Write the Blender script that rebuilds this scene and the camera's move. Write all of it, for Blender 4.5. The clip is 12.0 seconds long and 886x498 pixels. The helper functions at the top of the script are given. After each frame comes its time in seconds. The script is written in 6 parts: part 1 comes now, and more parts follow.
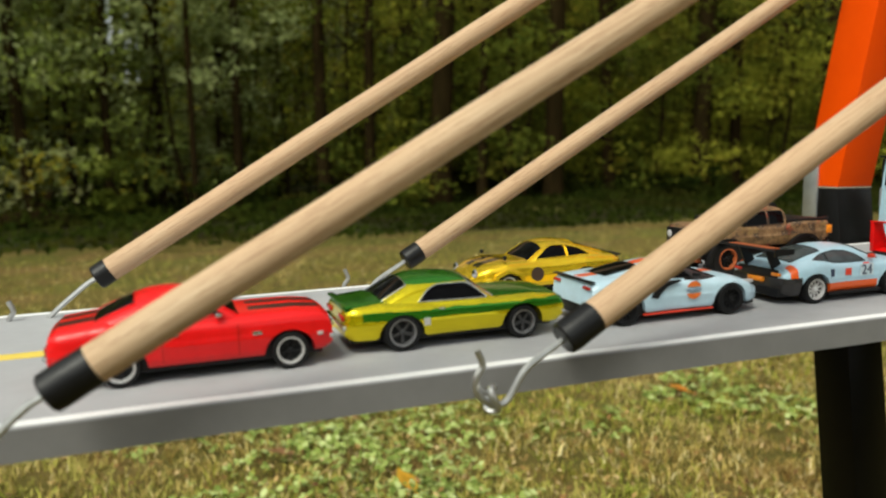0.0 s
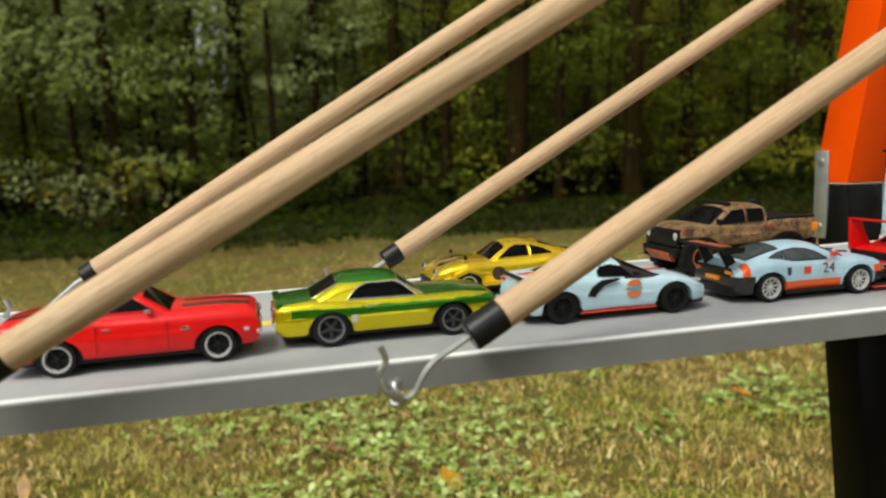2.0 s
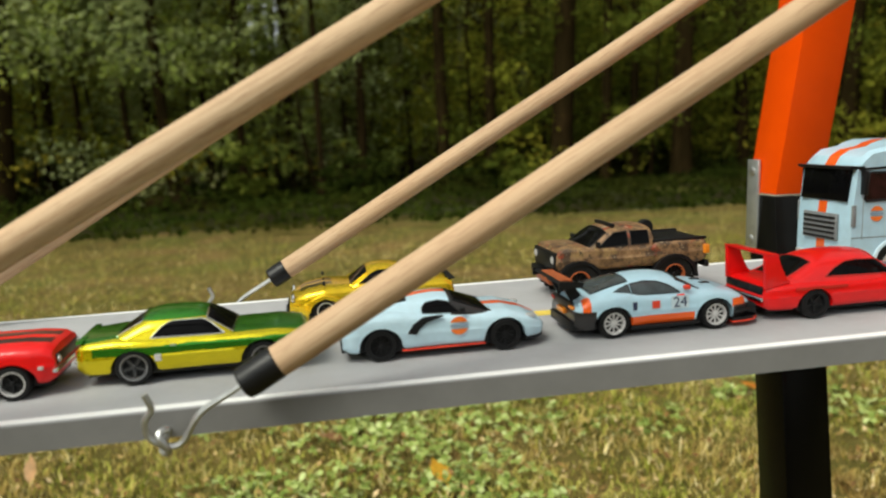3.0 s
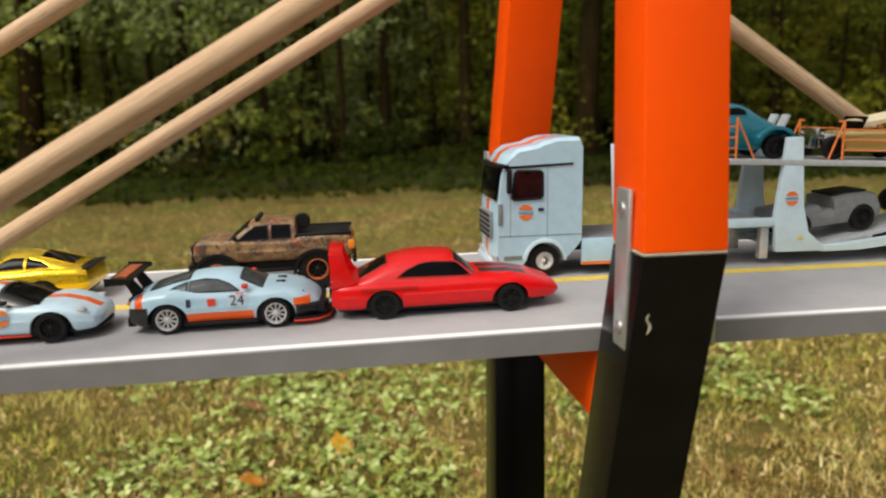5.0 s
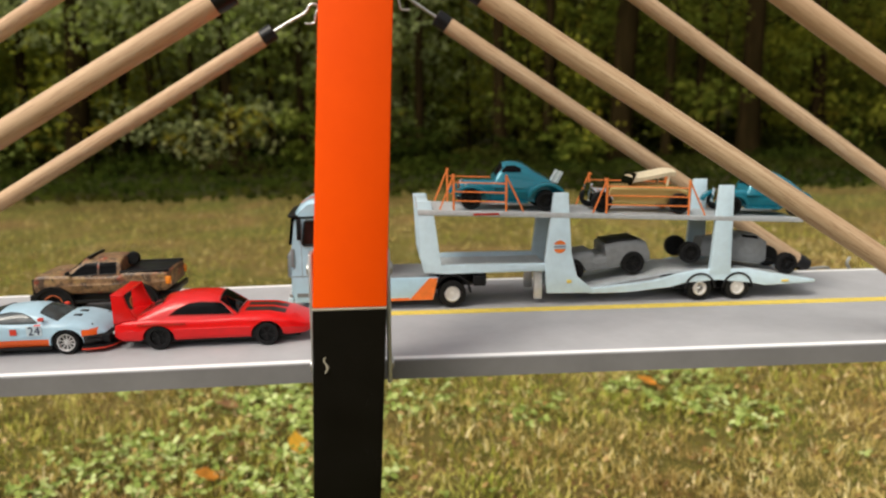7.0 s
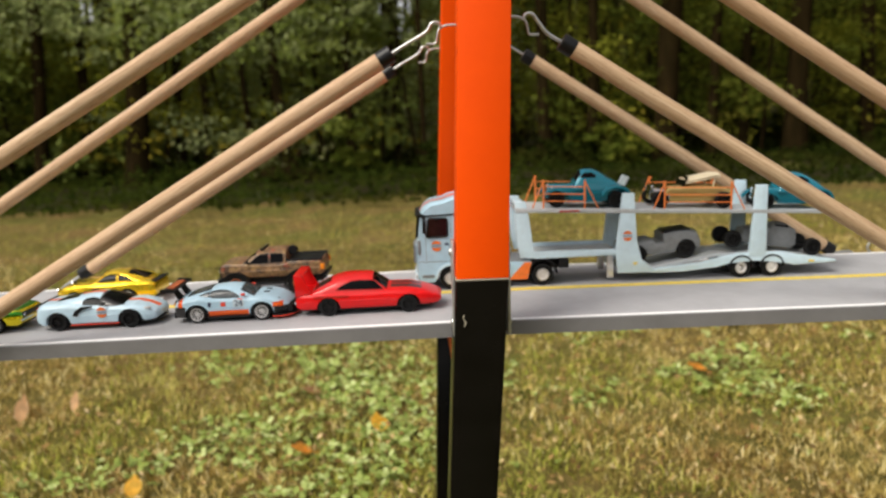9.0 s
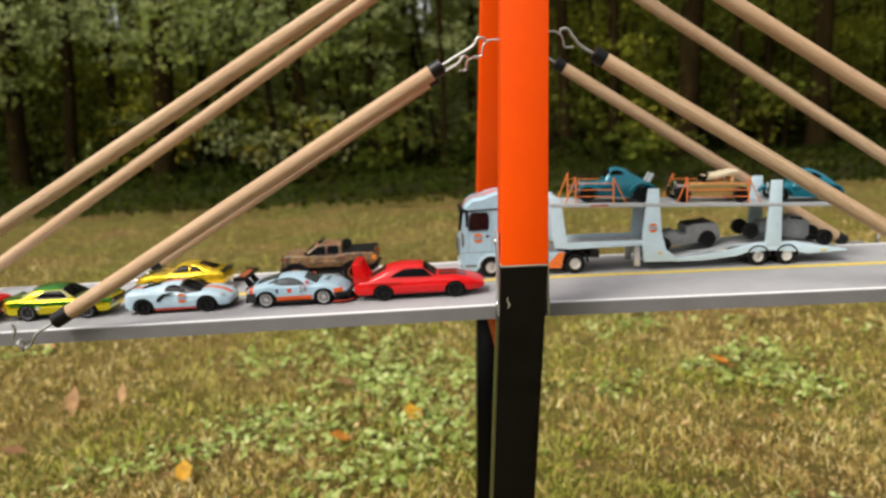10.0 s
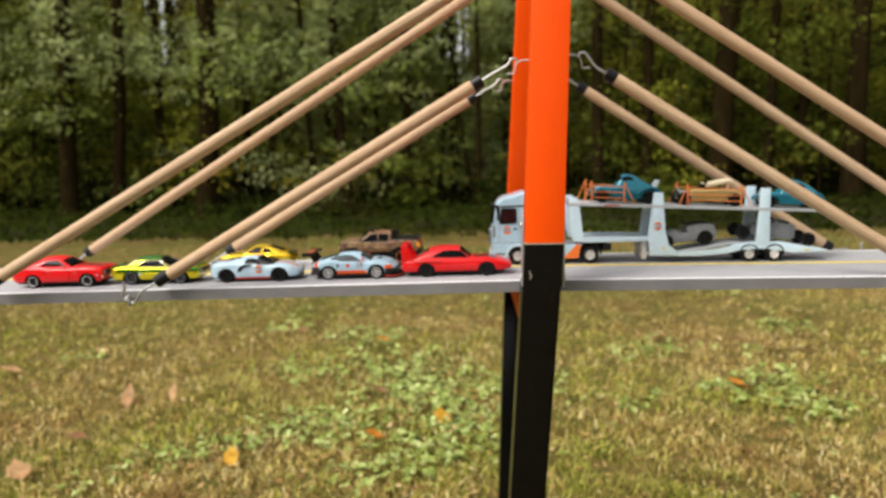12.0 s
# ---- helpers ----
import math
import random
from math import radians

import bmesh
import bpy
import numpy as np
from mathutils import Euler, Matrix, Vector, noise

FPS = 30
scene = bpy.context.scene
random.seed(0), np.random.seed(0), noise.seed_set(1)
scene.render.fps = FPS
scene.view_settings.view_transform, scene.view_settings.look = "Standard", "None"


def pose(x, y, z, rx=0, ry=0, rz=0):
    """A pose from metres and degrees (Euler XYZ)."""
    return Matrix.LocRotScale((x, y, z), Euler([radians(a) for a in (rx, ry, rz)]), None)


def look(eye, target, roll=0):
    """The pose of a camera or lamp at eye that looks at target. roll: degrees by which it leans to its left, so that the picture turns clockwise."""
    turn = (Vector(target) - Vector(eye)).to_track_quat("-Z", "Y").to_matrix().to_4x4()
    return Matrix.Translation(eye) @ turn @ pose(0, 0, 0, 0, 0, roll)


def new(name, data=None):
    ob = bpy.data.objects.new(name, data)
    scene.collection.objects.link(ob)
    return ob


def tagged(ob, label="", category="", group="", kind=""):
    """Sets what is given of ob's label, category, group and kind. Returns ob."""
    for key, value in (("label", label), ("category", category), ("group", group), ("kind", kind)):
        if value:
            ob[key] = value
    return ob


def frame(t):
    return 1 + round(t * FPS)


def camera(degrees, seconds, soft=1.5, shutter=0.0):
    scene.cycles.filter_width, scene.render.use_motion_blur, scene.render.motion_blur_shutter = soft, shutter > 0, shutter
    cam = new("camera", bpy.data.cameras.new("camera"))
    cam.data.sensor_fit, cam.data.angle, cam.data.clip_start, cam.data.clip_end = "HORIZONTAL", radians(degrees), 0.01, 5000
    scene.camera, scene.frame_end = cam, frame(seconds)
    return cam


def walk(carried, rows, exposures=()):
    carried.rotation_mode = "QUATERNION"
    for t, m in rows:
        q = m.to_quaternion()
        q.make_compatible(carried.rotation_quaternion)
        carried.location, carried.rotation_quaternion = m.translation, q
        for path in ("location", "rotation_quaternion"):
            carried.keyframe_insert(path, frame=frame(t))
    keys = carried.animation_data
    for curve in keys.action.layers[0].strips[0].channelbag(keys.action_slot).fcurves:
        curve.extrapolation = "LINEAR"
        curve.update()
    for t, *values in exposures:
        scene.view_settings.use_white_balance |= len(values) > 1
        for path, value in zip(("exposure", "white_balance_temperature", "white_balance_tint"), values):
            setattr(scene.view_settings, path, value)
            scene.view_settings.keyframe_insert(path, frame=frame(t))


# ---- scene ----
cam = camera(58.8, 12.0, soft=2.2)
cam.data.dof.use_dof = True
cam.data.dof.focus_distance, cam.data.dof.aperture_fstop = 0.36, 13.5
METRES, EYE, TILT, LEAN, TURN = 0.8, 0.435, -7.0, 0.3, -21.5
START_X, START_Y = -0.42, -0.2725
ROWS = [
    (0.0, 0.0, 0.0, 0.0, -0.0, -0.0, -0.0),
    (0.5, 0.0011, -0.0032, 0.0, 0.69, 0.1, 0.02),
    (1.0, 0.0094, -0.0074, 0.0002, 1.98, 0.24, 0.11),
    (1.5, 0.0284, -0.0104, 0.001, 3.79, 0.29, 0.23),
    (2.0, 0.0649, -0.0083, -0.0006, 5.96, 0.07, 0.3),
    (2.5, 0.1137, 0.0016, 0.0041, 8.08, -0.55, 0.22),
    (3.0, 0.1665, 0.0153, 0.0245, 9.81, -1.53, 0.09),
    (5.0, 0.3905, 0.055, 0.0407, 12.84, -3.8, -1.01),
    (5.5, 0.4473, 0.0638, 0.0507, 13.56, -3.85, -1.42),
    (6.0, 0.495, 0.0626, 0.0663, 14.44, -3.98, -1.7),
    (6.5, 0.5527, 0.0585, 0.0728, 15.35, -4.07, -1.87),
    (8.5, 0.573, -0.0844, 0.0853, 18.6, -3.89, -1.24),
    (9.0, 0.5636, -0.1262, 0.0765, 19.29, -3.95, -0.84),
    (9.5, 0.5564, -0.1615, 0.072, 19.96, -4.0, -0.52),
    (10.0, 0.5678, -0.1972, 0.073, 20.76, -3.94, -0.44),
    (10.5, 0.5761, -0.2382, 0.0576, 21.6, -3.66, -0.69),
    (11.0, 0.5902, -0.2769, 0.0506, 22.46, -3.04, -1.16),
    (11.5, 0.5956, -0.3141, 0.0296, 22.96, -2.07, -1.8),
    (12.0, 0.6134, -0.3226, 0.0244, 23.11, -1.01, -2.19),
]
BASE = pose(START_X, START_Y, EYE, TILT, LEAN, TURN)
walk(cam, [(t, BASE @ pose(METRES * x, METRES * y, METRES * z, 90 + pitch, roll, yaw)) for t, x, y, z, yaw, pitch, roll in ROWS],
     exposures=[(0.0, 0.24, 6700, 0), (3.0, 0.28, 6700, 0), (5.0, 0.32, 6850, 9), (6.5, 0.38, 6850, 9), (9.0, 0.38, 6800, 10), (12.0, 0.56, 6700, 10)])

# ---- world and light: overcast sky, a wide soft sun from the left and above ----
SUN_DIR = Vector((-0.55, -0.40, 0.9)).normalized()
world = bpy.data.worlds.new("world")
scene.world = world
world.use_nodes = True
wn, wl = world.node_tree.nodes, world.node_tree.links
sky = wn.new("ShaderNodeTexSky")
sky.sky_type = "NISHITA"
sky.sun_disc = False
sky.sun_elevation = math.asin(SUN_DIR.z)
sky.sun_rotation = math.atan2(SUN_DIR.x, SUN_DIR.y)
sky.dust_density = 3.0
grey = wn.new("ShaderNodeHueSaturation")
grey.inputs["Saturation"].default_value = 0.14
wl.new(sky.outputs[0], grey.inputs["Color"])
wl.new(grey.outputs[0], wn["Background"].inputs["Color"])
wn["Background"].inputs["Strength"].default_value = 0.15
sun_data = bpy.data.lights.new("sun", "SUN")
sun_data.energy, sun_data.angle, sun_data.color = 1.9, radians(25), (1.0, 0.95, 0.865)
sun = new("sun", sun_data)
sun.matrix_world = look(SUN_DIR * 20, (0, 0, 0))

# ---- materials ----
def tree(name):
    m = bpy.data.materials.new(name)
    m.use_nodes = True
    nt = m.node_tree
    return m, nt, nt.nodes["Principled BSDF"]


def noise_node(nt, scale, detail=4.0, rough=0.6, coords="Object", stretch=None):
    co = nt.nodes.new("ShaderNodeTexCoord")
    n = nt.nodes.new("ShaderNodeTexNoise")
    n.inputs["Scale"].default_value, n.inputs["Detail"].default_value, n.inputs["Roughness"].default_value = scale, detail, rough
    out = co.outputs[coords]
    if stretch:
        mp = nt.nodes.new("ShaderNodeMapping")
        mp.inputs["Scale"].default_value = stretch
        nt.links.new(out, mp.inputs["Vector"])
        out = mp.outputs[0]
    nt.links.new(out, n.inputs["Vector"])
    return n.outputs["Fac"]


def ramp(nt, fac, stops):
    r = nt.nodes.new("ShaderNodeValToRGB")
    els = r.color_ramp.elements
    while len(els) < len(stops):
        els.new(0.5)
    for e, (p, c) in zip(els, stops):
        e.position, e.color = p, (*c, 1)
    nt.links.new(fac, r.inputs[0])
    return r.outputs[0]


def mix(nt, fac, a, b):
    n = nt.nodes.new("ShaderNodeMix")
    n.data_type = "RGBA"
    for sock, v in ((n.inputs["Factor"], fac), (n.inputs["A"], a), (n.inputs["B"], b)):
        if isinstance(v, bpy.types.NodeSocket):
            nt.links.new(v, sock)
        else:
            sock.default_value = v if isinstance(v, float) else (*v, 1)
    return n.outputs["Result"]


def math_node(nt, op, a, b=0.0):
    n = nt.nodes.new("ShaderNodeMath")
    n.operation = op
    for sock, v in zip(n.inputs, (a, b)):
        if isinstance(v, bpy.types.NodeSocket):
            nt.links.new(v, sock)
        else:
            sock.default_value = v
    return n.outputs[0]


def bump(nt, bsdf, fac, strength, dist):
    b = nt.nodes.new("ShaderNodeBump")
    b.inputs["Strength"].default_value, b.inputs["Distance"].default_value = strength, dist
    nt.links.new(fac, b.inputs["Height"])
    nt.links.new(b.outputs[0], bsdf.inputs["Normal"])


def plain(name, colour, rough=0.5, metal=0.0, coat=0.0, vary=0.12, scale=300.0, relief=0.0, relief_scale=900.0, spec=0.5):
    """A surface with a slight mottling of its colour and gloss at two scales."""
    m, nt, bs = tree(name)
    f = noise_node(nt, scale)
    dark, light = tuple(c * (1 - vary) for c in colour), tuple(min(1, c * (1 + vary)) for c in colour)
    nt.links.new(ramp(nt, f, [(0.3, dark), (0.7, light)]), bs.inputs["Base Color"])
    f2 = noise_node(nt, scale * 6)
    rr = nt.nodes.new("ShaderNodeMapRange")
    rr.inputs["To Min"].default_value, rr.inputs["To Max"].default_value = rough * 0.8, min(1, rough * 1.2)
    nt.links.new(f2, rr.inputs["Value"])
    nt.links.new(rr.outputs[0], bs.inputs["Roughness"])
    bs.inputs["Metallic"].default_value, bs.inputs["Coat Weight"].default_value = metal, coat
    bs.inputs["Coat Roughness"].default_value = 0.08
    bs.inputs["Specular IOR Level"].default_value = spec
    if relief:
        bump(nt, bs, noise_node(nt, relief_scale), 0.4, relief)
    return m


def window_mask(nt, x=None, y=None, z=None, wobble=0.0):
    """1 inside the given ranges of object space (y as distance from the middle plane)."""
    co = nt.nodes.new("ShaderNodeTexCoord")
    sep = nt.nodes.new("ShaderNodeSeparateXYZ")
    nt.links.new(co.outputs["Object"], sep.inputs[0])
    out = None
    for axis, r in (("X", x), ("Y", y), ("Z", z)):
        if not r:
            continue
        v = sep.outputs[axis]
        if axis == "Y":
            v = math_node(nt, "ABSOLUTE", v)
        if wobble and axis == "Z":
            v = math_node(nt, "ADD", v, math_node(nt, "MULTIPLY", math_node(nt, "SUBTRACT", noise_node(nt, 90.0), 0.5), wobble))
        inside = math_node(nt, "MULTIPLY", math_node(nt, "GREATER_THAN", v, r[0]), math_node(nt, "LESS_THAN", v, r[1]))
        out = inside if out is None else math_node(nt, "MULTIPLY", out, inside)
    return out


def livery(name, colour, bands=(), rough=0.3, metal=0.0, coat=0.4, vary=0.06):
    """Toy car paint: a base colour with printed bands, each a colour and its ranges of x, y, z."""
    m, nt, bs = tree(name)
    f = noise_node(nt, 220.0)
    c = ramp(nt, f, [(0.3, tuple(v * (1 - vary) for v in colour)), (0.7, tuple(min(1, v * (1 + vary)) for v in colour))])
    for col, x, y, z, *w in bands:
        c = mix(nt, window_mask(nt, x, y, z, w[0] if w else 0.0), c, col)
    nt.links.new(c, bs.inputs["Base Color"])
    bs.inputs["Roughness"].default_value, bs.inputs["Metallic"].default_value = rough, metal
    bs.inputs["Coat Weight"].default_value, bs.inputs["Coat Roughness"].default_value = coat, 0.10
    bs.inputs["Specular IOR Level"].default_value = 0.4
    bump(nt, bs, noise_node(nt, 700.0), 0.15, 0.0002)
    return m


def wood():
    m, nt, bs = tree("dowel_wood")
    oi = nt.nodes.new("ShaderNodeObjectInfo")
    long_grain = noise_node(nt, 420.0, 5, 0.65, stretch=(1, 1, 0.03))
    fleck = noise_node(nt, 1250.0, 3, 0.6, stretch=(1, 1, 0.07))
    blotch = noise_node(nt, 45.0, 2, 0.5, stretch=(1, 1, 0.25))
    c = ramp(nt, long_grain, [(0.30, (0.32, 0.195, 0.105)), (0.42, (0.50, 0.345, 0.21)), (0.56, (0.61, 0.45, 0.29)), (0.72, (0.72, 0.57, 0.39))])
    c = mix(nt, math_node(nt, "MULTIPLY", ramp(nt, blotch, [(0.4, (0, 0, 0)), (0.65, (1, 1, 1))]), 0.5), c, (0.56, 0.335, 0.18))
    c = mix(nt, math_node(nt, "MULTIPLY", ramp(nt, fleck, [(0.54, (0, 0, 0)), (0.62, (1, 1, 1))]), 0.55), c, (0.28, 0.155, 0.08))
    c = mix(nt, math_node(nt, "MULTIPLY", oi.outputs["Random"], 0.5), c, (0.52, 0.32, 0.19))
    nt.links.new(c, bs.inputs["Base Color"])
    bs.inputs["Roughness"].default_value = 0.7
    bump(nt, bs, long_grain, 0.4, 0.0006)
    return m


def forest_floor_mat():
    m, nt, bs = tree("forest_floor")
    a, b = noise_node(nt, 1.1, 5), noise_node(nt, 22.0, 6, 0.7)
    # leaf mould tones held near black to carry the shade under the trees
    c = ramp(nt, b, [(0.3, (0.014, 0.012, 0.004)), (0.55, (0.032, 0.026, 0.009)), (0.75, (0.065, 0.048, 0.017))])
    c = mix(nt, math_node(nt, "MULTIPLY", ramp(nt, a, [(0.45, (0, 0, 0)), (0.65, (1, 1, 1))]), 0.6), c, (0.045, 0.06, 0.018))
    nt.links.new(c, bs.inputs["Base Color"])
    bs.inputs["Roughness"].default_value = 1.0
    bs.inputs["Specular IOR Level"].default_value = 0.1
    bump(nt, bs, b, 0.8, 0.03)
    return m


def ground_mat():
    m, nt, bs = tree("lawn_soil")
    a, b, c3 = noise_node(nt, 1.3, 5), noise_node(nt, 9.0, 6, 0.7), noise_node(nt, 70.0, 6, 0.75)
    c = ramp(nt, b, [(0.3, (0.066, 0.053, 0.014)), (0.5, (0.118, 0.093, 0.024)), (0.72, (0.195, 0.145, 0.044))])
    c = mix(nt, math_node(nt, "MULTIPLY", ramp(nt, a, [(0.42, (0, 0, 0)), (0.62, (1, 1, 1))]), 0.6), c, (0.105, 0.118, 0.024))
    c = mix(nt, ramp(nt, noise_node(nt, 2.4, 5, 0.65), [(0.48, (0, 0, 0)), (0.64, (0.75, 0.75, 0.75))]), c, (0.185, 0.112, 0.045))
    c = mix(nt, ramp(nt, c3, [(0.55, (0, 0, 0)), (0.75, (0.55, 0.55, 0.55))]), c, (0.28, 0.21, 0.075))
    c = mix(nt, ramp(nt, c3, [(0.28, (0.5, 0.5, 0.5)), (0.42, (0, 0, 0))]), c, (0.07, 0.06, 0.018))
    nt.links.new(c, bs.inputs["Base Color"])
    bs.inputs["Roughness"].default_value = 1.0
    bs.inputs["Specular IOR Level"].default_value = 0.1
    bump(nt, bs, c3, 0.6, 0.012)
    return m


def island_mat(name, stops, rough=0.7, scale=0.0, rust=(0.26, 0.135, 0.042), pale=(0.52, 0.42, 0.15)):
    """Leaves and blades: each piece takes its own colour from the ramp."""
    m, nt, bs = tree(name)
    g = nt.nodes.new("ShaderNodeNewGeometry")
    c = ramp(nt, g.outputs["Random Per Island"], stops)
    for fac, colour in ((scale, rust), (scale * 0.37, pale)):
        if scale:
            f = ramp(nt, noise_node(nt, fac, 3), [(0.50, (0, 0, 0)), (0.66, (0.6, 0.6, 0.6))])
            c = mix(nt, f, c, colour)
    nt.links.new(c, bs.inputs["Base Color"])
    bs.inputs["Roughness"].default_value = rough
    bs.inputs["Specular IOR Level"].default_value = 0.15
    return m


def bark():
    m, nt, bs = tree("bark")
    f, g = noise_node(nt, 14.0, 6, 0.7, stretch=(1, 1, 0.2)), noise_node(nt, 2.0, 3)
    c = ramp(nt, f, [(0.3, (0.010, 0.006, 0.003)), (0.6, (0.032, 0.018, 0.008)), (0.8, (0.075, 0.042, 0.020))])
    c = mix(nt, math_node(nt, "MULTIPLY", g, 0.35), c, (0.030, 0.032, 0.008))
    nt.links.new(c, bs.inputs["Base Color"])
    bs.inputs["Roughness"].default_value = 1.0
    bs.inputs["Specular IOR Level"].default_value = 0.0
    bump(nt, bs, f, 1.0, 0.03)
    return m


ORANGE, PALE_BLUE = (0.84, 0.115, 0.012), (0.44, 0.64, 0.765)
WOOD = wood()
CAP = plain("cap_black", (0.007, 0.007, 0.008), 0.38, relief=0.0004, relief_scale=300, spec=0.3)
WIRE = plain("zinc_wire", (0.50, 0.50, 0.49), 0.36, 0.85)
PLATE = plain("zinc_plate", (0.58, 0.6, 0.61), 0.45, 0.85, scale=120)
PAINT_ORANGE = plain("orange_paint", (1.0, 0.086, 0.0005), 0.5, vary=0.04, scale=60, relief=0.0002, spec=0.18)
PAINT_BLACK = plain("black_paint", (0.005, 0.0045, 0.004), 0.24, vary=0.3, scale=60, relief=0.0002, spec=0.2)
PALE = plain("bare_chip", (0.36, 0.32, 0.24), 0.8)
DECK = plain("deck_grey", (0.370, 0.370, 0.386), 0.75, vary=0.07, scale=45, relief=0.0002)
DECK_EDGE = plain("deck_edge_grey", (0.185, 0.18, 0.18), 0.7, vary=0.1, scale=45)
LINE_WHITE = plain("line_white", (0.84, 0.84, 0.84), 0.6, vary=0.04, scale=200)
LINE_YELLOW = plain("line_yellow", (0.76, 0.57, 0.10), 0.6, vary=0.1, scale=200)
TYRE = plain("tyre_black", (0.008, 0.008, 0.0085), 0.6, spec=0.2)
CHROME = plain("chrome", (0.72, 0.72, 0.73), 0.16, 1.0, vary=0.05)
RIM_DARK = plain("rim_dark", (0.012, 0.012, 0.013), 0.3, 0.3, spec=0.3)
RIM_GREY = plain("rim_grey", (0.33, 0.33, 0.34), 0.3, 0.8)
RIM_SMOKE = plain("rim_smoke", (0.085, 0.085, 0.088), 0.3, 0.8)
RIM_SILVER = plain("rim_silver", (0.70, 0.69, 0.69), 0.35, 0.55)
RIM_WHITE = plain("rim_white", (0.75, 0.74, 0.74), 0.4, 0.2)
GLASS = plain("dark_glass", (0.003, 0.003, 0.0035), 0.07, vary=0.4, spec=0.07)
GREY_GLASS = plain("grey_glass", (0.055, 0.066, 0.072), 0.16, vary=0.35, scale=160, spec=0.5)
BLACK_PLASTIC = plain("black_plastic", (0.008, 0.008, 0.009), 0.42, spec=0.25)
ORANGE_PRINT = plain("orange_print", (0.85, 0.19, 0.03), 0.4)
RED_PRINT = plain("red_print", (0.75, 0.06, 0.03), 0.4)
NAVY_PRINT = plain("navy_print", (0.03, 0.04, 0.09), 0.4)
BADGE_GREY = plain("badge_grey", (0.25, 0.33, 0.42), 0.4)
YELLOW_PRINT = plain("yellow_print", (0.8, 0.6, 0.1), 0.4)
AMBER = plain("amber_plastic", (0.8, 0.25, 0.02), 0.25, coat=0.6)
RED_LAMP = plain("red_lamp_plastic", (0.45, 0.02, 0.015), 0.25, coat=0.6)

# ---- mesh helpers ----
def part(name, bm, material, parent=None, label="", angle=35.0):
    """Links a bmesh as one mesh object, under a thing or a part if given."""
    me = bpy.data.meshes.new(name)
    bmesh.ops.recalc_face_normals(bm, faces=bm.faces)
    bm.to_mesh(me)
    bm.free()
    me.materials.append(material)
    me.polygons.foreach_set("use_smooth", [True] * len(me.polygons))
    me.set_sharp_from_angle(angle=radians(angle))
    ob = new(name, me)
    ob.parent = parent
    return tagged(ob, label)


def again(ob, parent=None, m=None):
    """The same mesh once more, as an object of its own."""
    o = new(ob.name.split(".")[0], ob.data)
    o.parent = parent
    if m is not None:
        o.matrix_basis = m
    return o


def thing(name, m, label, category, group=""):
    ob = new(name)
    ob.empty_display_size = 0.01
    ob.matrix_basis = m
    return tagged(ob, label, category, group)


def box(bm, x0, x1, y0, y1, z0, z1, bevel=0.0):
    v = [bm.verts.new((x, y, z)) for x in (x0, x1) for y in (y0, y1) for z in (z0, z1)]
    for a in ((0, 1, 3, 2), (4, 6, 7, 5), (0, 4, 5, 1), (2, 3, 7, 6), (0, 2, 6, 4), (1, 5, 7, 3)):
        bm.faces.new([v[i] for i in a])
    if bevel:
        es = {e for q in v for e in q.link_edges}
        bmesh.ops.bevel(bm, geom=list(es), offset=bevel, segments=2, profile=0.5, affect="EDGES")
    return bm


def B():
    return bmesh.new()


def prism(bm, outline, y0, y1, bevel=0.0):
    """An outline in x, z pushed from y0 to y1."""
    a = [bm.verts.new((x, y0, z)) for x, z in outline]
    b = [bm.verts.new((x, y1, z)) for x, z in outline]
    bm.faces.new(a)
    bm.faces.new(b[::-1])
    for i in range(len(a)):
        j = (i + 1) % len(a)
        bm.faces.new((a[i], b[i], b[j], a[j]))
    if bevel:
        es = {e for q in a + b for e in q.link_edges}
        bmesh.ops.bevel(bm, geom=list(es), offset=bevel, segments=2, profile=0.5, affect="EDGES")
    return bm


def lathe(bm, profile, n=24, m=None):
    """Turns (radius, along) pairs round the y axis."""
    rows = []
    for r, y in profile:
        rows.append([bm.verts.new((r * math.cos(a), y, r * math.sin(a))) for a in (2 * math.pi * k / n for k in range(n))])
    for p, q in zip(rows, rows[1:]):
        for k in range(n):
            bm.faces.new((p[k], p[(k + 1) % n], q[(k + 1) % n], q[k]))
    bm.faces.new(rows[0][::-1])
    bm.faces.new(rows[-1])
    if m is not None:
        bmesh.ops.transform(bm, matrix=m, verts=[v for row in rows for v in row])
    return bm


def tube(bm, pts, radius, n=8):
    """A round wire along points."""
    pts = [Vector(p) for p in pts]
    rows, up = [], None
    for i, p in enumerate(pts):
        d = (pts[min(i + 1, len(pts) - 1)] - pts[max(i - 1, 0)]).normalized()
        if up is None:
            up = d.orthogonal().normalized()
        up = (up - d * up.dot(d)).normalized()
        side = d.cross(up)
        r = radius[i] if isinstance(radius, (list, tuple)) else radius
        rows.append([bm.verts.new(p + r * (math.cos(a) * up + math.sin(a) * side)) for a in (2 * math.pi * k / n for k in range(n))])
    for p, q in zip(rows, rows[1:]):
        for k in range(n):
            bm.faces.new((p[k], p[(k + 1) % n], q[(k + 1) % n], q[k]))
    bm.faces.new(rows[0][::-1])
    bm.faces.new(rows[-1])
    return bm


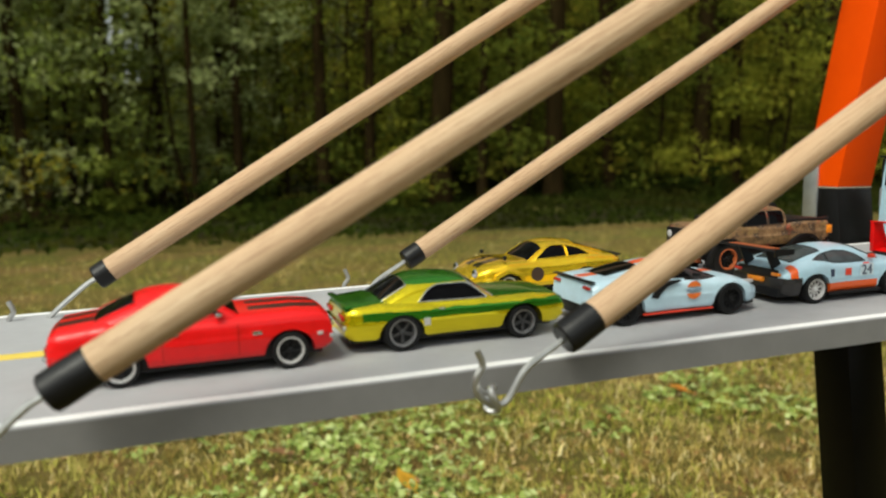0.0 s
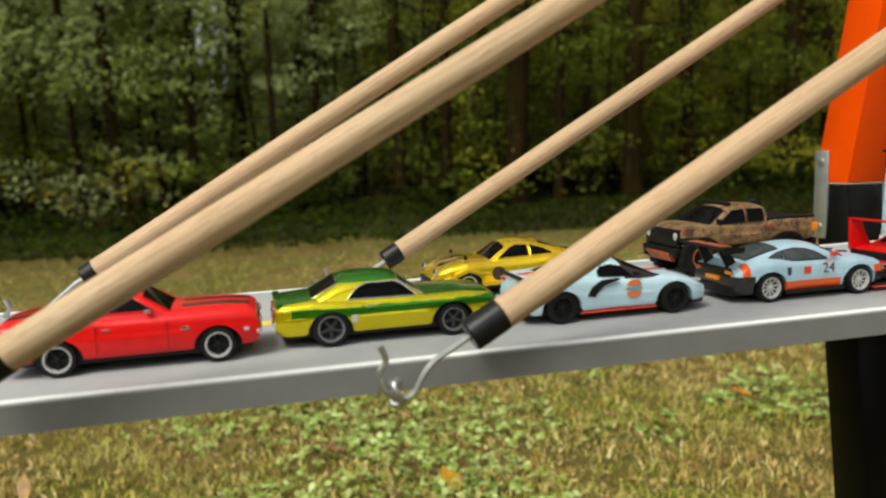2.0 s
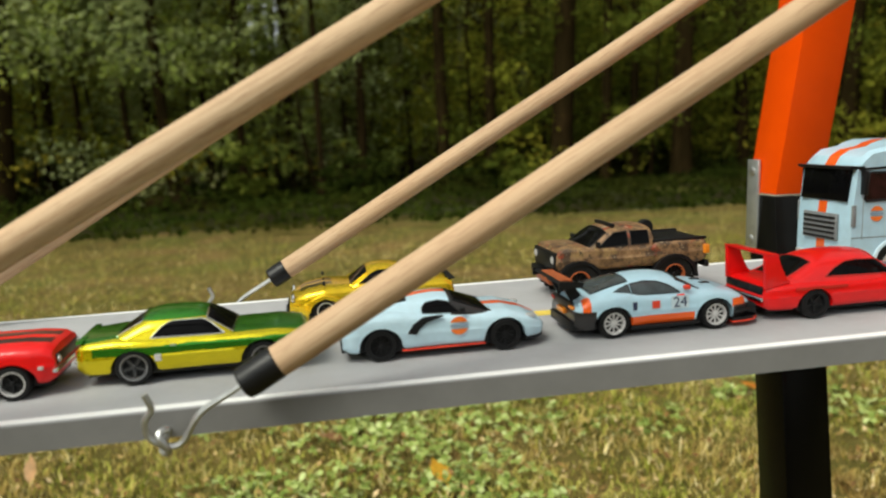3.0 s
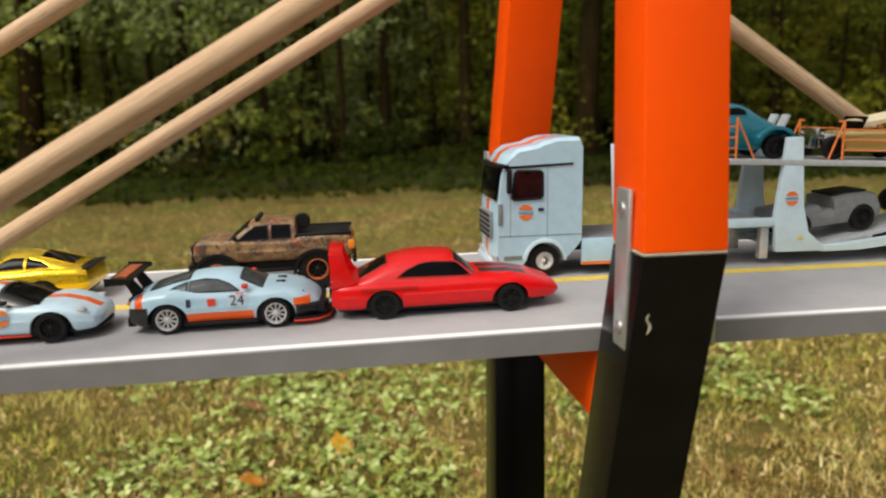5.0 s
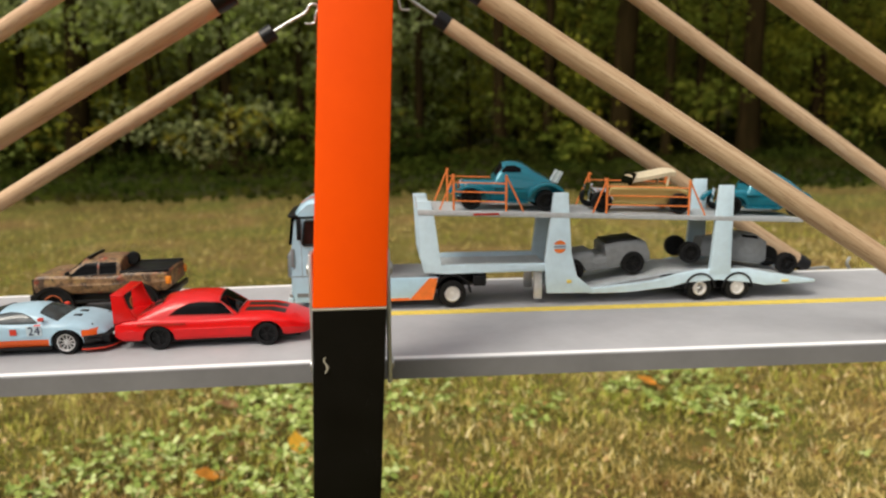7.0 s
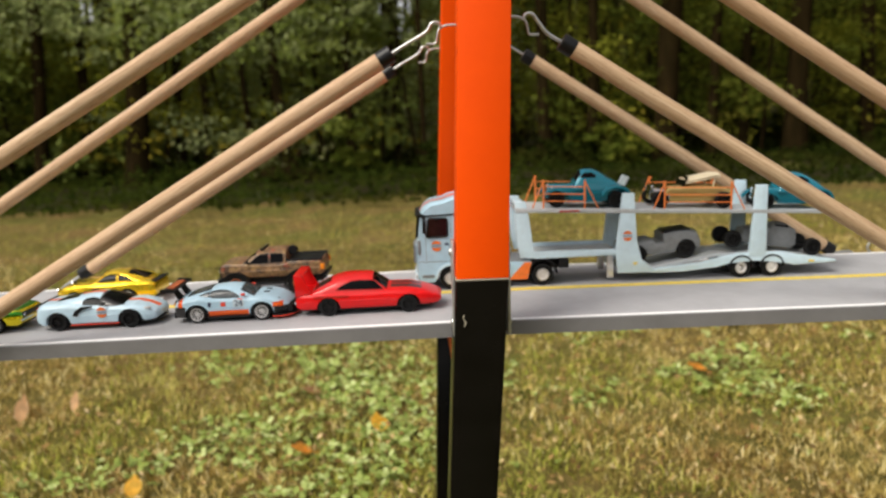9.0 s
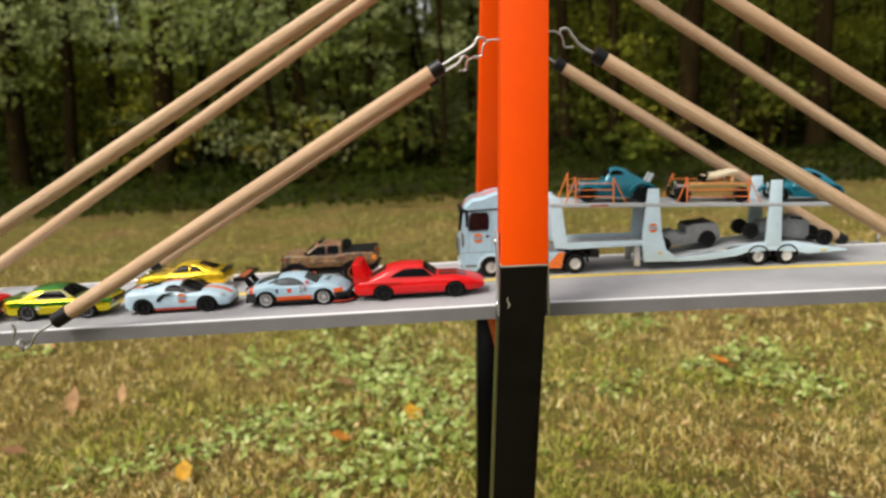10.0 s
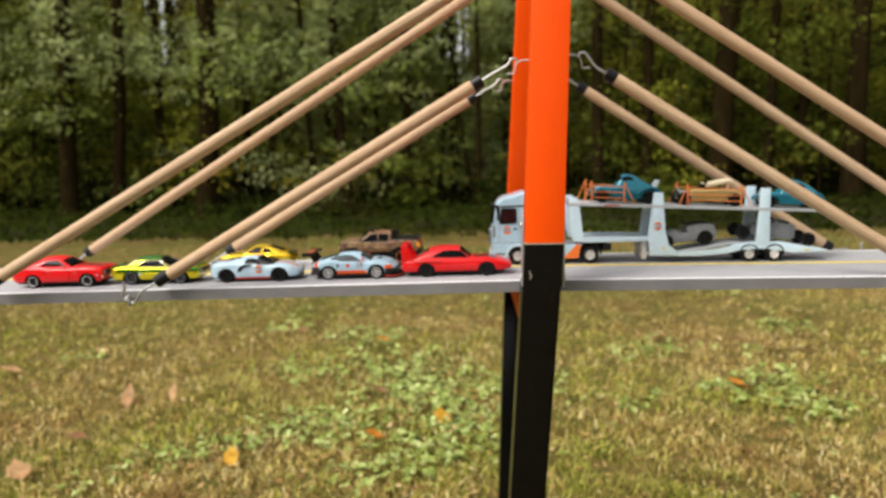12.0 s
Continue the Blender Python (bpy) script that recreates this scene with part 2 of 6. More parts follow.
def curve_pts(pts, n=6):
    """Catmull-Rom through the points."""
    p = [Vector(q) for q in pts]
    p = [2 * p[0] - p[1]] + p + [2 * p[-1] - p[-2]]
    out = []
    for i in range(1, len(p) - 2):
        for k in range(n):
            t = k / n
            out.append(0.5 * ((2 * p[i]) + (p[i + 1] - p[i - 1]) * t + (2 * p[i - 1] - 5 * p[i] + 4 * p[i + 1] - p[i + 2]) * t * t + (3 * p[i] - p[i - 1] - 3 * p[i + 1] + p[i + 2]) * t ** 3))
    return out + [p[-2]]


def disc(bm, cx, cz, y, r, n=20, half=0):
    """A flat round print in a plane of constant y; half 1: upper half, -1: lower half."""
    a0, a1 = {0: (0, 2), 1: (0.12, 0.88), -1: (1.12, 1.88)}[half]
    vs = [bm.verts.new((cx + r * math.cos(a), y, cz + r * math.sin(a))) for a in (math.pi * (a0 + (a1 - a0) * k / n) for k in range(n if not half else n + 1))]
    bm.faces.new(vs)
    return bm


# ---- toy car kit: x forward, origin on the road midway between the axles ----
def car_body(top, wide, sill, axles, arch, crown=0.0006, shoulder=0.80):
    """A lofted shell with arched wheel openings. top: (x, z) of the bonnet line; wide: (x, half width)."""
    tx, tz = zip(*top)
    wx, ww = zip(*wide)
    x0, x1 = tx[0], tx[-1]
    xs = set(np.linspace(x0, x1, 41).tolist()) | set(tx)
    for ax in axles:
        xs |= {ax + arch * math.cos(math.pi * k / 14) for k in range(15)}
    xs = sorted(x for x in xs if x0 <= x <= x1)
    xs = [x for i, x in enumerate(xs) if i == 0 or x - xs[i - 1] > 0.00012]
    side = [(0.0, 0.90), (0.10, 0.955), (0.30, 0.975), (0.50, 1.0), (0.54, 0.988), (0.74, 0.982), (0.86, 0.80 + 0.2 * shoulder), (0.94, 0.5 + 0.5 * shoulder), (1.0, shoulder)]
    levels = (0.0, 0.10, 0.20, 0.30, 0.42, 0.50, 0.54, 0.64, 0.74, 0.80, 0.86, 0.90, 0.94, 0.97, 1.0)
    bm, rows = B(), []
    for x in xs:
        t, w = float(np.interp(x, tx, tz)), float(np.interp(x, wx, ww))
        end = min(x - x0, x1 - x)
        b = sill + max(0.0, 0.0025 - end) * 0.6
        lo = b
        for ax in axles:
            if abs(x - ax) < arch:
                lo = max(lo, 0.0045 + math.sqrt(arch * arch - (x - ax) ** 2) * 0.92 + 0.0006)
        lo = min(lo, t - 0.0012)
        half = []
        for k in levels:
            z = lo + (t - lo) * k
            s = (z - b) / max(1e-5, t - b)
            half.append((w * float(np.interp(s, *zip(*side))), z))
        half += [(w * 0.55, t + crown * 0.6), (w * 0.25, t + crown * 0.95)]
        ring = [(0.0, lo)] + half + [(0.0, t + crown)] + [(-y, z) for y, z in half[::-1]]
        rows.append([bm.verts.new((x, y, z)) for y, z in ring])
    n = len(rows[0])
    for p, q in zip(rows, rows[1:]):
        for k in range(n):
            bm.faces.new((p[k], p[(k + 1) % n], q[(k + 1) % n], q[k]))
    bm.faces.new(rows[0])
    bm.faces.new(rows[-1][::-1])
    return bm


def greenhouse(car, paint, roofline, belt, wb, wt, panes, screens, glass, trim=None, label="", rounding=5.0, ends=0.93, pane_label="dark tinted glass"):
    """The upper body: a painted shell under a side-view roofline, with glazed panes bedded on it inside thin frames.
    roofline: (x, z) from the rear foot to the front foot; panes: (lower edge, upper edge), each (x, z) points from rear to front;
    screens: (x foot, x top, half width at the foot and at the top as shares of the shell's)."""
    line = curve_pts([(x, 0.0, z) for x, z in roofline], 7)
    lx, lz = [p.x for p in line], [p.z for p in line]
    top, x0, x1 = max(lz), lx[0], lx[-1]

    def width(x, z):
        end = min(1.0, min(x - x0, x1 - x) / (0.22 * (x1 - x0)))
        return (wb + (wt - wb) * (z - belt) / (top - belt)) * (ends + (1 - ends) * math.sin(math.pi / 2 * max(0.0, end)))

    def at(x, t, out=0.0):
        r = max(float(np.interp(x, lx, lz)), belt + 2e-4)
        z = belt + (r - belt) * t
        return Vector((x, width(x, z) * max(0.0, 1 - t ** rounding) ** 0.5 + out, z + out * t))

    def side_point(x, z, s, out):
        r = max(float(np.interp(x, lx, lz)), belt + 2e-4)
        t = min(0.97, max(0.0, (z - belt) / (r - belt)))
        p = at(x, t, out)
        return Vector((p.x, s * p.y, p.z))

    def top_point(x, u, k, out):
        t = 1.0
        for _ in range(6):
            w = width(x, at(x, t).z)
            t = max(0.0, 1 - (k * u) ** 2) ** (1 / rounding)
        return Vector((x, u * k * w, at(x, t).z + out))

    bm, rows = B(), []
    ts = (0.0, 0.25, 0.45, 0.6, 0.72, 0.81, 0.88, 0.93, 0.965, 0.985, 0.996, 1.0)
    for x in lx:
        half = [at(x, t) for t in ts]
        rows.append([bm.verts.new(p) for p in half] + [bm.verts.new((p.x, -p.y, p.z)) for p in half[-2::-1]])
    for p, q in zip(rows, rows[1:]):
        for k in range(len(p) - 1):
            bm.faces.new((p[k], p[k + 1], q[k + 1], q[k]))
    bm.faces.new(rows[0])
    bm.faces.new(rows[-1][::-1])
    roof = part("roof", bm, paint, car, label, 50)

    def glaze(name, grid):
        g = B()
        vs = [[g.verts.new(p) for p in row] for row in grid]
        for p, q in zip(vs, vs[1:]):
            for k in range(len(p) - 1):
                if (p[k].co - p[k + 1].co).length + (q[k].co - q[k + 1].co).length > 1e-6:
                    g.faces.new((p[k], p[k + 1], q[k + 1], q[k]))
        bmesh.ops.remove_doubles(g, verts=g.verts, dist=1e-6)
        pane = part(name, g, glass, car, pane_label, 60)
        rim = grid[0] + [row[-1] for row in grid[1:]] + grid[-1][-2::-1] + [row[0] for row in grid[-2:0:-1]]
        rim = [p for i, p in enumerate(rim) if (p - rim[i - 1]).length > 1e-6]
        part("frame", tube(B(), rim + rim[:2], 0.00026, 6), trim or paint, pane)

    for s in (-1, 1):
        for low, high in panes:
            xa, xb = max(low[0][0], high[0][0] if len(low) == 1 else low[0][0]), low[-1][0]
            grid = []
            for i in range(17):
                x = xa + (xb - xa) * i / 16
                zl, zh = float(np.interp(x, *zip(*low))), float(np.interp(x, *zip(*high)))
                grid.append([side_point(x, zl + (max(zh, zl + 2e-5) - zl) * k / 5, s, 0.00012) for k in range(6)])
            glaze("window", grid)
    for foot, head, kf, kh in screens:
        grid = [[top_point(foot + (head - foot) * i / 10, -1 + 2 * j / 16, kf + (kh - kf) * i / 10, 0.00022) for j in range(17)] for i in range(11)]
        glaze("windscreen" if foot > head else "rear_window", grid)
    return roof


WHEELS = {}


def wheel(parent, x, y, r, wide, style):
    """A wheel: tyre with rim; the rim's face looks away from the car."""
    key = (round(r, 5), round(wide, 5), style)
    side = 1 if y > 0 else -1
    m = Matrix.Translation((x, y, r)) @ Matrix.Rotation(0 if side > 0 else math.pi, 4, "Z")
    if key in WHEELS:
        t = again(WHEELS[key][0], parent, m)
        for o in WHEELS[key][1]:
            again(o, t)
        return t
    h = wide / 2
    rr = r * {"off": 0.56, "black": 0.72, "truck": 0.54}.get(style, 0.72)
    bm = lathe(B(), [(rr * 0.8, -h), (r * 0.9, -h), (r * 0.985, -h * 0.75), (r, -h * 0.3), (r, h * 0.3), (r * 0.985, h * 0.75), (r * 0.93, h), (rr, h), (rr * 0.97, h * 0.45), (rr * 0.3, h * 0.4)], 28)
    if style == "off":
        for k in range(18):
            for yy in (-h * 0.55, h * 0.55):
                a = 2 * math.pi * (k + (0.5 if yy > 0 else 0)) / 18
                lug = box(B(), r * 0.97, r * 1.05, yy - h * 0.4, yy + h * 0.4, -r * 0.07, r * 0.07)
                bmesh.ops.rotate(lug, verts=lug.verts, matrix=Matrix.Rotation(a, 3, "Y"))
                tmp = bpy.data.meshes.new("lug")
                lug.to_mesh(tmp)
                lug.free()
                bm.from_mesh(tmp)
                bpy.data.meshes.remove(tmp)
    t = part("wheel", bm, TYRE, parent)
    t.matrix_basis = m
    subs = []
    lip_mat, spoke_mat = {"muscle": (RIM_SILVER, RIM_DARK), "five": (RIM_GREY, RIM_SMOKE), "black": (BLACK_PLASTIC, RIM_DARK), "race": (RIM_SILVER, RIM_SILVER), "gold": (RIM_SILVER, RIM_DARK), "off": (RUST_RIM, RIM_DARK), "truck": (RIM_SILVER, RIM_WHITE), "daytona": (BLACK_PLASTIC, RIM_DARK)}[style]
    lip = lathe(B(), [(rr * 0.99, h * 0.5), (rr * 1.01, h * 1.02), (rr * 0.9, h * 1.04), (rr * 0.84, h * 0.62), (rr * 0.82, h * 0.42)], 28)
    lip.faces.ensure_lookup_table()
    bmesh.ops.delete(lip, geom=[f for f in lip.faces if len(f.verts) > 4], context="FACES")
    subs.append(part("rim", lip, lip_mat, t))
    sp = lathe(B(), [(rr * 0.2, h * 0.42), (rr * 0.2, h * 0.85), (rr * 0.13, h * 0.92)], 12)
    count = {"muscle": 5, "five": 5, "race": 10, "black": 10, "gold": 5, "off": 8, "truck": 8, "daytona": 5}[style]
    for k in range(count):
        w0 = rr * (0.27 if style == "truck" else {5: 0.115, 8: 0.1, 10: 0.065}[count])
        one = box(B(), rr * 0.12, rr * 0.86, h * 0.36, h * 0.66, -w0, w0)
        bmesh.ops.rotate(one, verts=one.verts, matrix=Matrix.Rotation(2 * math.pi * k / count + 0.3, 3, "Y"))
        tmp = bpy.data.meshes.new("spoke")
        one.to_mesh(tmp)
        one.free()
        sp.from_mesh(tmp)
        bpy.data.meshes.remove(tmp)
    subs.append(part("spoke_disc", sp, spoke_mat, t))
    WHEELS[key] = (t, subs)
    return t


def four_wheels(car, axles, track, r, wide, style, rear_r=None):
    for i, ax in enumerate(axles):
        for s in (-1, 1):
            wheel(car, ax, s * track, rear_r if (rear_r and i == 0) else r, wide, style)


def chassis(car, x0, x1, w, z0, z1):
    bm = box(B(), x0, x1, -w, w, z0, z1, 0.0006)
    # wider black block added as the shadow band under the sills
    if w > 0.0105:
        box(bm, 0.74 * x0, 0.74 * x1, -0.0143, 0.0143, z0 + 0.0004, z1 + 0.0026)
    part("chassis", bm, BLACK_PLASTIC, car, "black plastic base")


def logo(car, x, z, y, r, sides=(-1, 1)):
    """A round badge: orange above and below, a dark bar across the pale gap."""
    for s in sides:
        for h in (1, -1):
            part("badge_half", disc(B(), x, z, s * (y + 0.00012), r, half=h), ORANGE_PRINT, car, "orange half of a round badge")
        bm = box(B(), x - r * 0.95, x + r * 0.95, min(s * y, s * (y + 0.00016)), max(s * y, s * (y + 0.00016)), z - r * 0.15, z + r * 0.15)
        part("badge_bar", bm, BADGE_GREY, car)


def numerals(car, text, x, z, y, size, side, material):
    cu = bpy.data.curves.new("race_number", "FONT")
    cu.body, cu.size, cu.align_x, cu.extrude = text, size, "CENTER", 0.00008
    tmp = bpy.data.objects.new("race_number", cu)
    scene.collection.objects.link(tmp)
    bpy.context.view_layer.update()
    me = bpy.data.meshes.new_from_object(tmp.evaluated_get(bpy.context.evaluated_depsgraph_get()))
    bpy.data.objects.remove(tmp)
    me.materials.clear()
    me.materials.append(material)
    ob = new("race_number", me)
    ob.parent = car
    ob.matrix_basis = Matrix.Translation((x, y, z)) @ Matrix.Rotation(math.pi / 2, 4, "X") @ Matrix.Rotation(0 if side < 0 else math.pi, 4, "Y")
    return ob

# ---- the model bridge ----
DECK_Z, HALF = 0.379, 0.0770


def deck_mid(x):
    return 0.0 - 0.032 * x if x < 0 else 0.0 - 0.008 * x


def deck_top(x):
    return DECK_Z + (0.022 * x if x < 0 else 0.002 * x)


def ground_z(x, y):
    return 0.004 + 0.014 * 3 * math.tanh(x / 3) - 0.021 * 9 * math.tanh(y / 9) + 0.012 * noise.noise((x * 0.7, y * 0.7, 0)) * min(1.0, (x * x + y * y) / 4)


bridge = thing("model_bridge", Matrix.Identity(4), "orange and black wooden cable-stayed model bridge standing on a lawn", "model bridge")


def strip(v0, v1, h0, h1, xa, xb, n=2):
    bm, rows = B(), []
    for i in range(n + 1):
        x = xa + (xb - xa) * i / n
        y, z = deck_mid(x), deck_top(x)
        rows.append([bm.verts.new((x, y + v, z + h)) for v, h in ((v0, h0), (v1, h0), (v1, h1), (v0, h1))])
    for p, q in zip(rows, rows[1:]):
        for k in range(4):
            bm.faces.new((p[k], p[(k + 1) % 4], q[(k + 1) % 4], q[k]))
    bm.faces.new(rows[0][::-1])
    bm.faces.new(rows[-1])
    return bm


for xa, xb in ((-0.80, 0.0), (0.0, 0.80)):
    board = part("deck_board", strip(-HALF, HALF, -0.0085, 0.0, xa, xb), DECK, bridge, "grey painted road deck board")
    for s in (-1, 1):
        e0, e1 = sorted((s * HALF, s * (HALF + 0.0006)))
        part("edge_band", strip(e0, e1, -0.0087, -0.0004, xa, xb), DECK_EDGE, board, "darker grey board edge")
        l0, l1 = sorted((s * (HALF - 0.0005), s * (HALF - 0.0043)))
        part("edge_line", strip(l0, l1, -0.0002, 0.0002, xa, xb), LINE_WHITE, board, "white road edge line")
    part("centre_line", strip(-0.0040, 0.0040, -0.0002, 0.0002, xa, xb), LINE_YELLOW, board, "yellow road centre line")

KINK, LEG_W, LEG_D, LEAN_X = 0.412, 0.0287, 0.027, 0.043
UP_SLOPE, LOW_SLOPE, KINK_Y = 0.160, 0.185, 0.0990


def leg_x(z, side=-1):
    return (0.0005 if side < 0 else -0.0025) + LEAN_X * (z - KINK)


def leg_y(z, side=-1):
    return KINK_Y + (0.004 if side > 0 else 0.0) - (UP_SLOPE * (z - KINK) if z > KINK else LOW_SLOPE * (KINK - z))


def leg_piece(side, za, zb, shave=0.0):
    bm, rows = B(), []
    w, d = LEG_W / 2 - shave, LEG_D / 2 - shave
    for z in (za, zb):
        rows.append([bm.verts.new((leg_x(z, side) + sx * w, side * leg_y(z, side) + sy * d, z)) for sx, sy in ((-1, -1), (1, -1), (1, 1), (-1, 1))])
    for k in range(4):
        bm.faces.new((rows[0][k], rows[0][(k + 1) % 4], rows[1][(k + 1) % 4], rows[1][k]))
    bm.faces.new(rows[0][::-1])
    bm.faces.new(rows[1])
    bmesh.ops.bevel(bm, geom=list(bm.edges), offset=0.0008, segments=2, profile=0.5, affect="EDGES")
    return bm


APEX = KINK + (KINK_Y - LEG_D / 2) / UP_SLOPE
for side in (-1, 1):
    upper = part("upper_leg", leg_piece(side, KINK + 0.0005, APEX), PAINT_ORANGE, bridge, "orange painted square upper leg")
    lower = part("lower_leg", leg_piece(side, ground_z(0, 0) - 0.03, KINK - 0.0005), PAINT_BLACK, bridge, "black painted square lower leg")
    part("seam", leg_piece(side, KINK - 0.0006, KINK + 0.0006, -0.00015), PALE, bridge, "pale bare joint between the legs")
    for sx in (-1, 1):
        xw = leg_x(KINK, side) + sx * (LEG_W / 2 + 0.0009)
        yy = side * leg_y(KINK, side) - side * (0.001 if side < 0 else -0.006)
        pl = prism(B(), [(-0.0055, -0.034), (0.0055, -0.034), (0.0055, 0.020), (-0.0055, 0.020)], -0.0009, 0.0009, 0.0006)
        plate = part("joining_plate", pl, PLATE, bridge, "zinc joining plate with two screws")
        plate.matrix_basis = Matrix.Translation((xw, yy, KINK)) @ Matrix.Rotation(math.pi / 2, 4, "Z")
        for zz in (-0.027, 0.013):
            sc = lathe(B(), [(0.0026, 0.0), (0.0024, 0.0007), (0.0012, 0.0011)], 14)
            scr = part("screw", sc, WIRE, plate)
            scr.matrix_basis = Matrix.Translation((0, 0.0009 if sx < 0 else -0.0009, zz)) @ Matrix.Rotation(0 if sx < 0 else math.pi, 4, "X")
# crossbeam under the deck between the legs
part("crossbeam", box(B(), leg_x(0.355) - 0.0125, leg_x(0.355) + 0.0125, -leg_y(0.355) + LEG_D / 2 - 0.004, leg_y(0.355) - LEG_D / 2 + 0.004, 0.3405, DECK_Z - 0.0090, 0.0006), PAINT_ORANGE, bridge, "orange crossbeam carrying the deck")
# a pale chip in the black paint of the near leg
chip_z = 0.389
bm = tube(B(), curve_pts([(-0.0082, 0, 0.0042), (-0.0098, 0, 0.0012), (-0.0085, 0, -0.0016), (-0.0095, 0, -0.0042)], 4), [0.0003, 0.0004, 0.0006, 0.0006, 0.0005, 0.0004, 0.0004, 0.0005, 0.0006, 0.0005, 0.0004, 0.0003, 0.0002], 6)
chip = part("paint_chip", bm, PALE, bridge, "pale curved chip in the black paint")
chip.matrix_basis = Matrix.Translation((leg_x(chip_z), -leg_y(chip_z) - LEG_D / 2, chip_z))

# stays: wooden dowels with black end caps and bent wire hooks
ROD_R = 0.0050


def stay(side, x_low, z_low, x_up, z_up, right, ends=None):
    y_low, y_up = ends or ((-0.0755, -0.0755) if side < 0 else (0.0785, 0.0775))
    lo, up = Vector((x_low, y_low, z_low)), Vector((x_up, y_up, z_up))
    d = (up - lo).normalized()
    length = (up - lo).length
    ob = thing("stay_rod", Matrix.Translation(lo) @ d.to_track_quat("Z", "Y").to_matrix().to_4x4(),
               "round pale wooden dowel with black ends and wire hooks", "stay rod", "stays of the model bridge")
    n, rows, bm = 20, [], B()
    for i in range(25):
        z = length * i / 24
        w = Vector((noise.noise((x_low * 9, z * 14, side)), noise.noise((z * 14, x_low * 9, 7 + side)), 0)) * 0.00035
        rows.append([bm.verts.new((ROD_R * math.cos(a) + w.x, ROD_R * math.sin(a) + w.y, z)) for a in (2 * math.pi * k / n for k in range(n))])
    for p, q in zip(rows, rows[1:]):
        for k in range(n):
            bm.faces.new((p[k], p[(k + 1) % n], q[(k + 1) % n], q[k]))
    bm.faces.new(rows[0][::-1])
    bm.faces.new(rows[-1])
    part("dowel", bm, WOOD, ob)
    inv = ob.matrix_basis.inverted()
    for z0, z1 in ((-0.0122 if side < 0 else -0.0065 if x_low < -0.4 else -0.0092, 0.0004), (length - 0.0004, length + 0.0085)):
        prof = [(ROD_R * 0.9, 0), (ROD_R * 1.02, 0.0006), (ROD_R * 1.05, 0.004), (ROD_R * 1.04, z1 - z0 - 0.0006), (ROD_R * 0.9, z1 - z0)]
        cap = lathe(B(), prof, 20)
        c = part("end_cap", cap, CAP, ob, "black wrapped end cap")
        c.matrix_basis = Matrix.Translation((0, 0, z0)) @ Matrix.Rotation(math.pi / 2, 4, "X")
    # lower hook: along the rod, down into the screw eye and up again
    f = -1 if not right else 1
    edge_y = y_low + side * 0.0005
    eye_c = Vector((x_low + f * 0.0335, edge_y, deck_top(x_low) - 0.0062))
    a = lo - d * (0.0115 if side < 0 else 0.0060)
    w = [a, a - d * 0.006, eye_c + Vector((-f * 0.0105, 0, 0.0065)), eye_c + Vector((-f * 0.0052, 0, -0.0015)), eye_c + Vector((-f * 0.001, 0, -0.0026)), eye_c + Vector((f * 0.0042, 0, 0.0006)), eye_c + Vector((f * 0.0050, 0, 0.0055)), eye_c + Vector((f * 0.0030, 0, 0.0092)), eye_c + Vector((f * 0.0046, 0, 0.0135))]
    part("lower_hook", tube(B(), [inv @ p for p in curve_pts(w, 6)], 0.00102, 8), WIRE, ob, "bent zinc wire hook")
    e = part("screw_eye", tube(B(), [eye_c + Vector((0.0012 * math.sin(2 * q), 0.0022 * math.cos(q), 0.0036 * math.sin(q) - 0.001)) for q in (2 * math.pi * k / 20 for k in range(21))], 0.0010, 8), WIRE, bridge, "zinc screw eye")
    part("eye_shank", tube(B(), [eye_c + Vector((0, -side * 0.002, -0.0005)), eye_c + Vector((0, -side * 0.018, -0.0005))], 0.0008, 8), WIRE, bridge)
    # upper hook and the screw hook in the leg
    b = up + d * 0.0085
    lx = leg_x(z_up + 0.018, side) + f * LEG_W / 2
    anchor = Vector((lx, y_up, z_up + 0.0185))
    w = [b - d * 0.001, b + d * 0.009, Vector((lx + f * 0.0170, y_up, anchor.z - 0.0035)), Vector((lx + f * 0.0135, y_up, anchor.z + 0.0012)), Vector((lx + f * 0.0095, y_up, anchor.z + 0.001)), Vector((lx + f * 0.0085, y_up, anchor.z - 0.002))]
    part("upper_hook", tube(B(), [inv @ p for p in curve_pts(w, 6)], 0.00102, 8), WIRE, ob, "bent zinc wire hook")
    h = [anchor + Vector((-f * 0.004, 0, 0)), anchor + Vector((f * 0.005, 0, 0)), anchor + Vector((f * 0.0095, 0, -0.0022)), anchor + Vector((f * 0.0108, 0, -0.0065)), anchor + Vector((f * 0.0118, 0, -0.0095)), anchor + Vector((f * 0.017, 0, -0.0098))]
    part("screw_hook", tube(B(), curve_pts(h, 6), 0.0007, 8), WIRE, bridge, "zinc screw hook")


for side, b_top, c_low, d_low, d_top in ((-1, 0.6135, 0.297, 0.4185, 0.6135), (1, 0.628, 0.288, 0.4235, 0.628)):
    if side < 0:
        stay(side, -0.2945, 0.3865, -0.0512, 0.5298, False)
    else:
        stay(side, -0.2900, 0.3871, -0.0540, 0.5285, False, (0.0891, 0.0900))
    stay(side, -0.4305, 0.3875 - (0.0013 if side < 0 else 0), -0.046, b_top - (0.003 if side < 0 else 0), False)
    stay(side, c_low, 0.3865 - (0.0022 if side < 0 else 0), 0.0575, 0.5355 - (0.0022 if side < 0 else 0), True)
    stay(side, d_low, 0.3865, 0.0600, d_top, True)

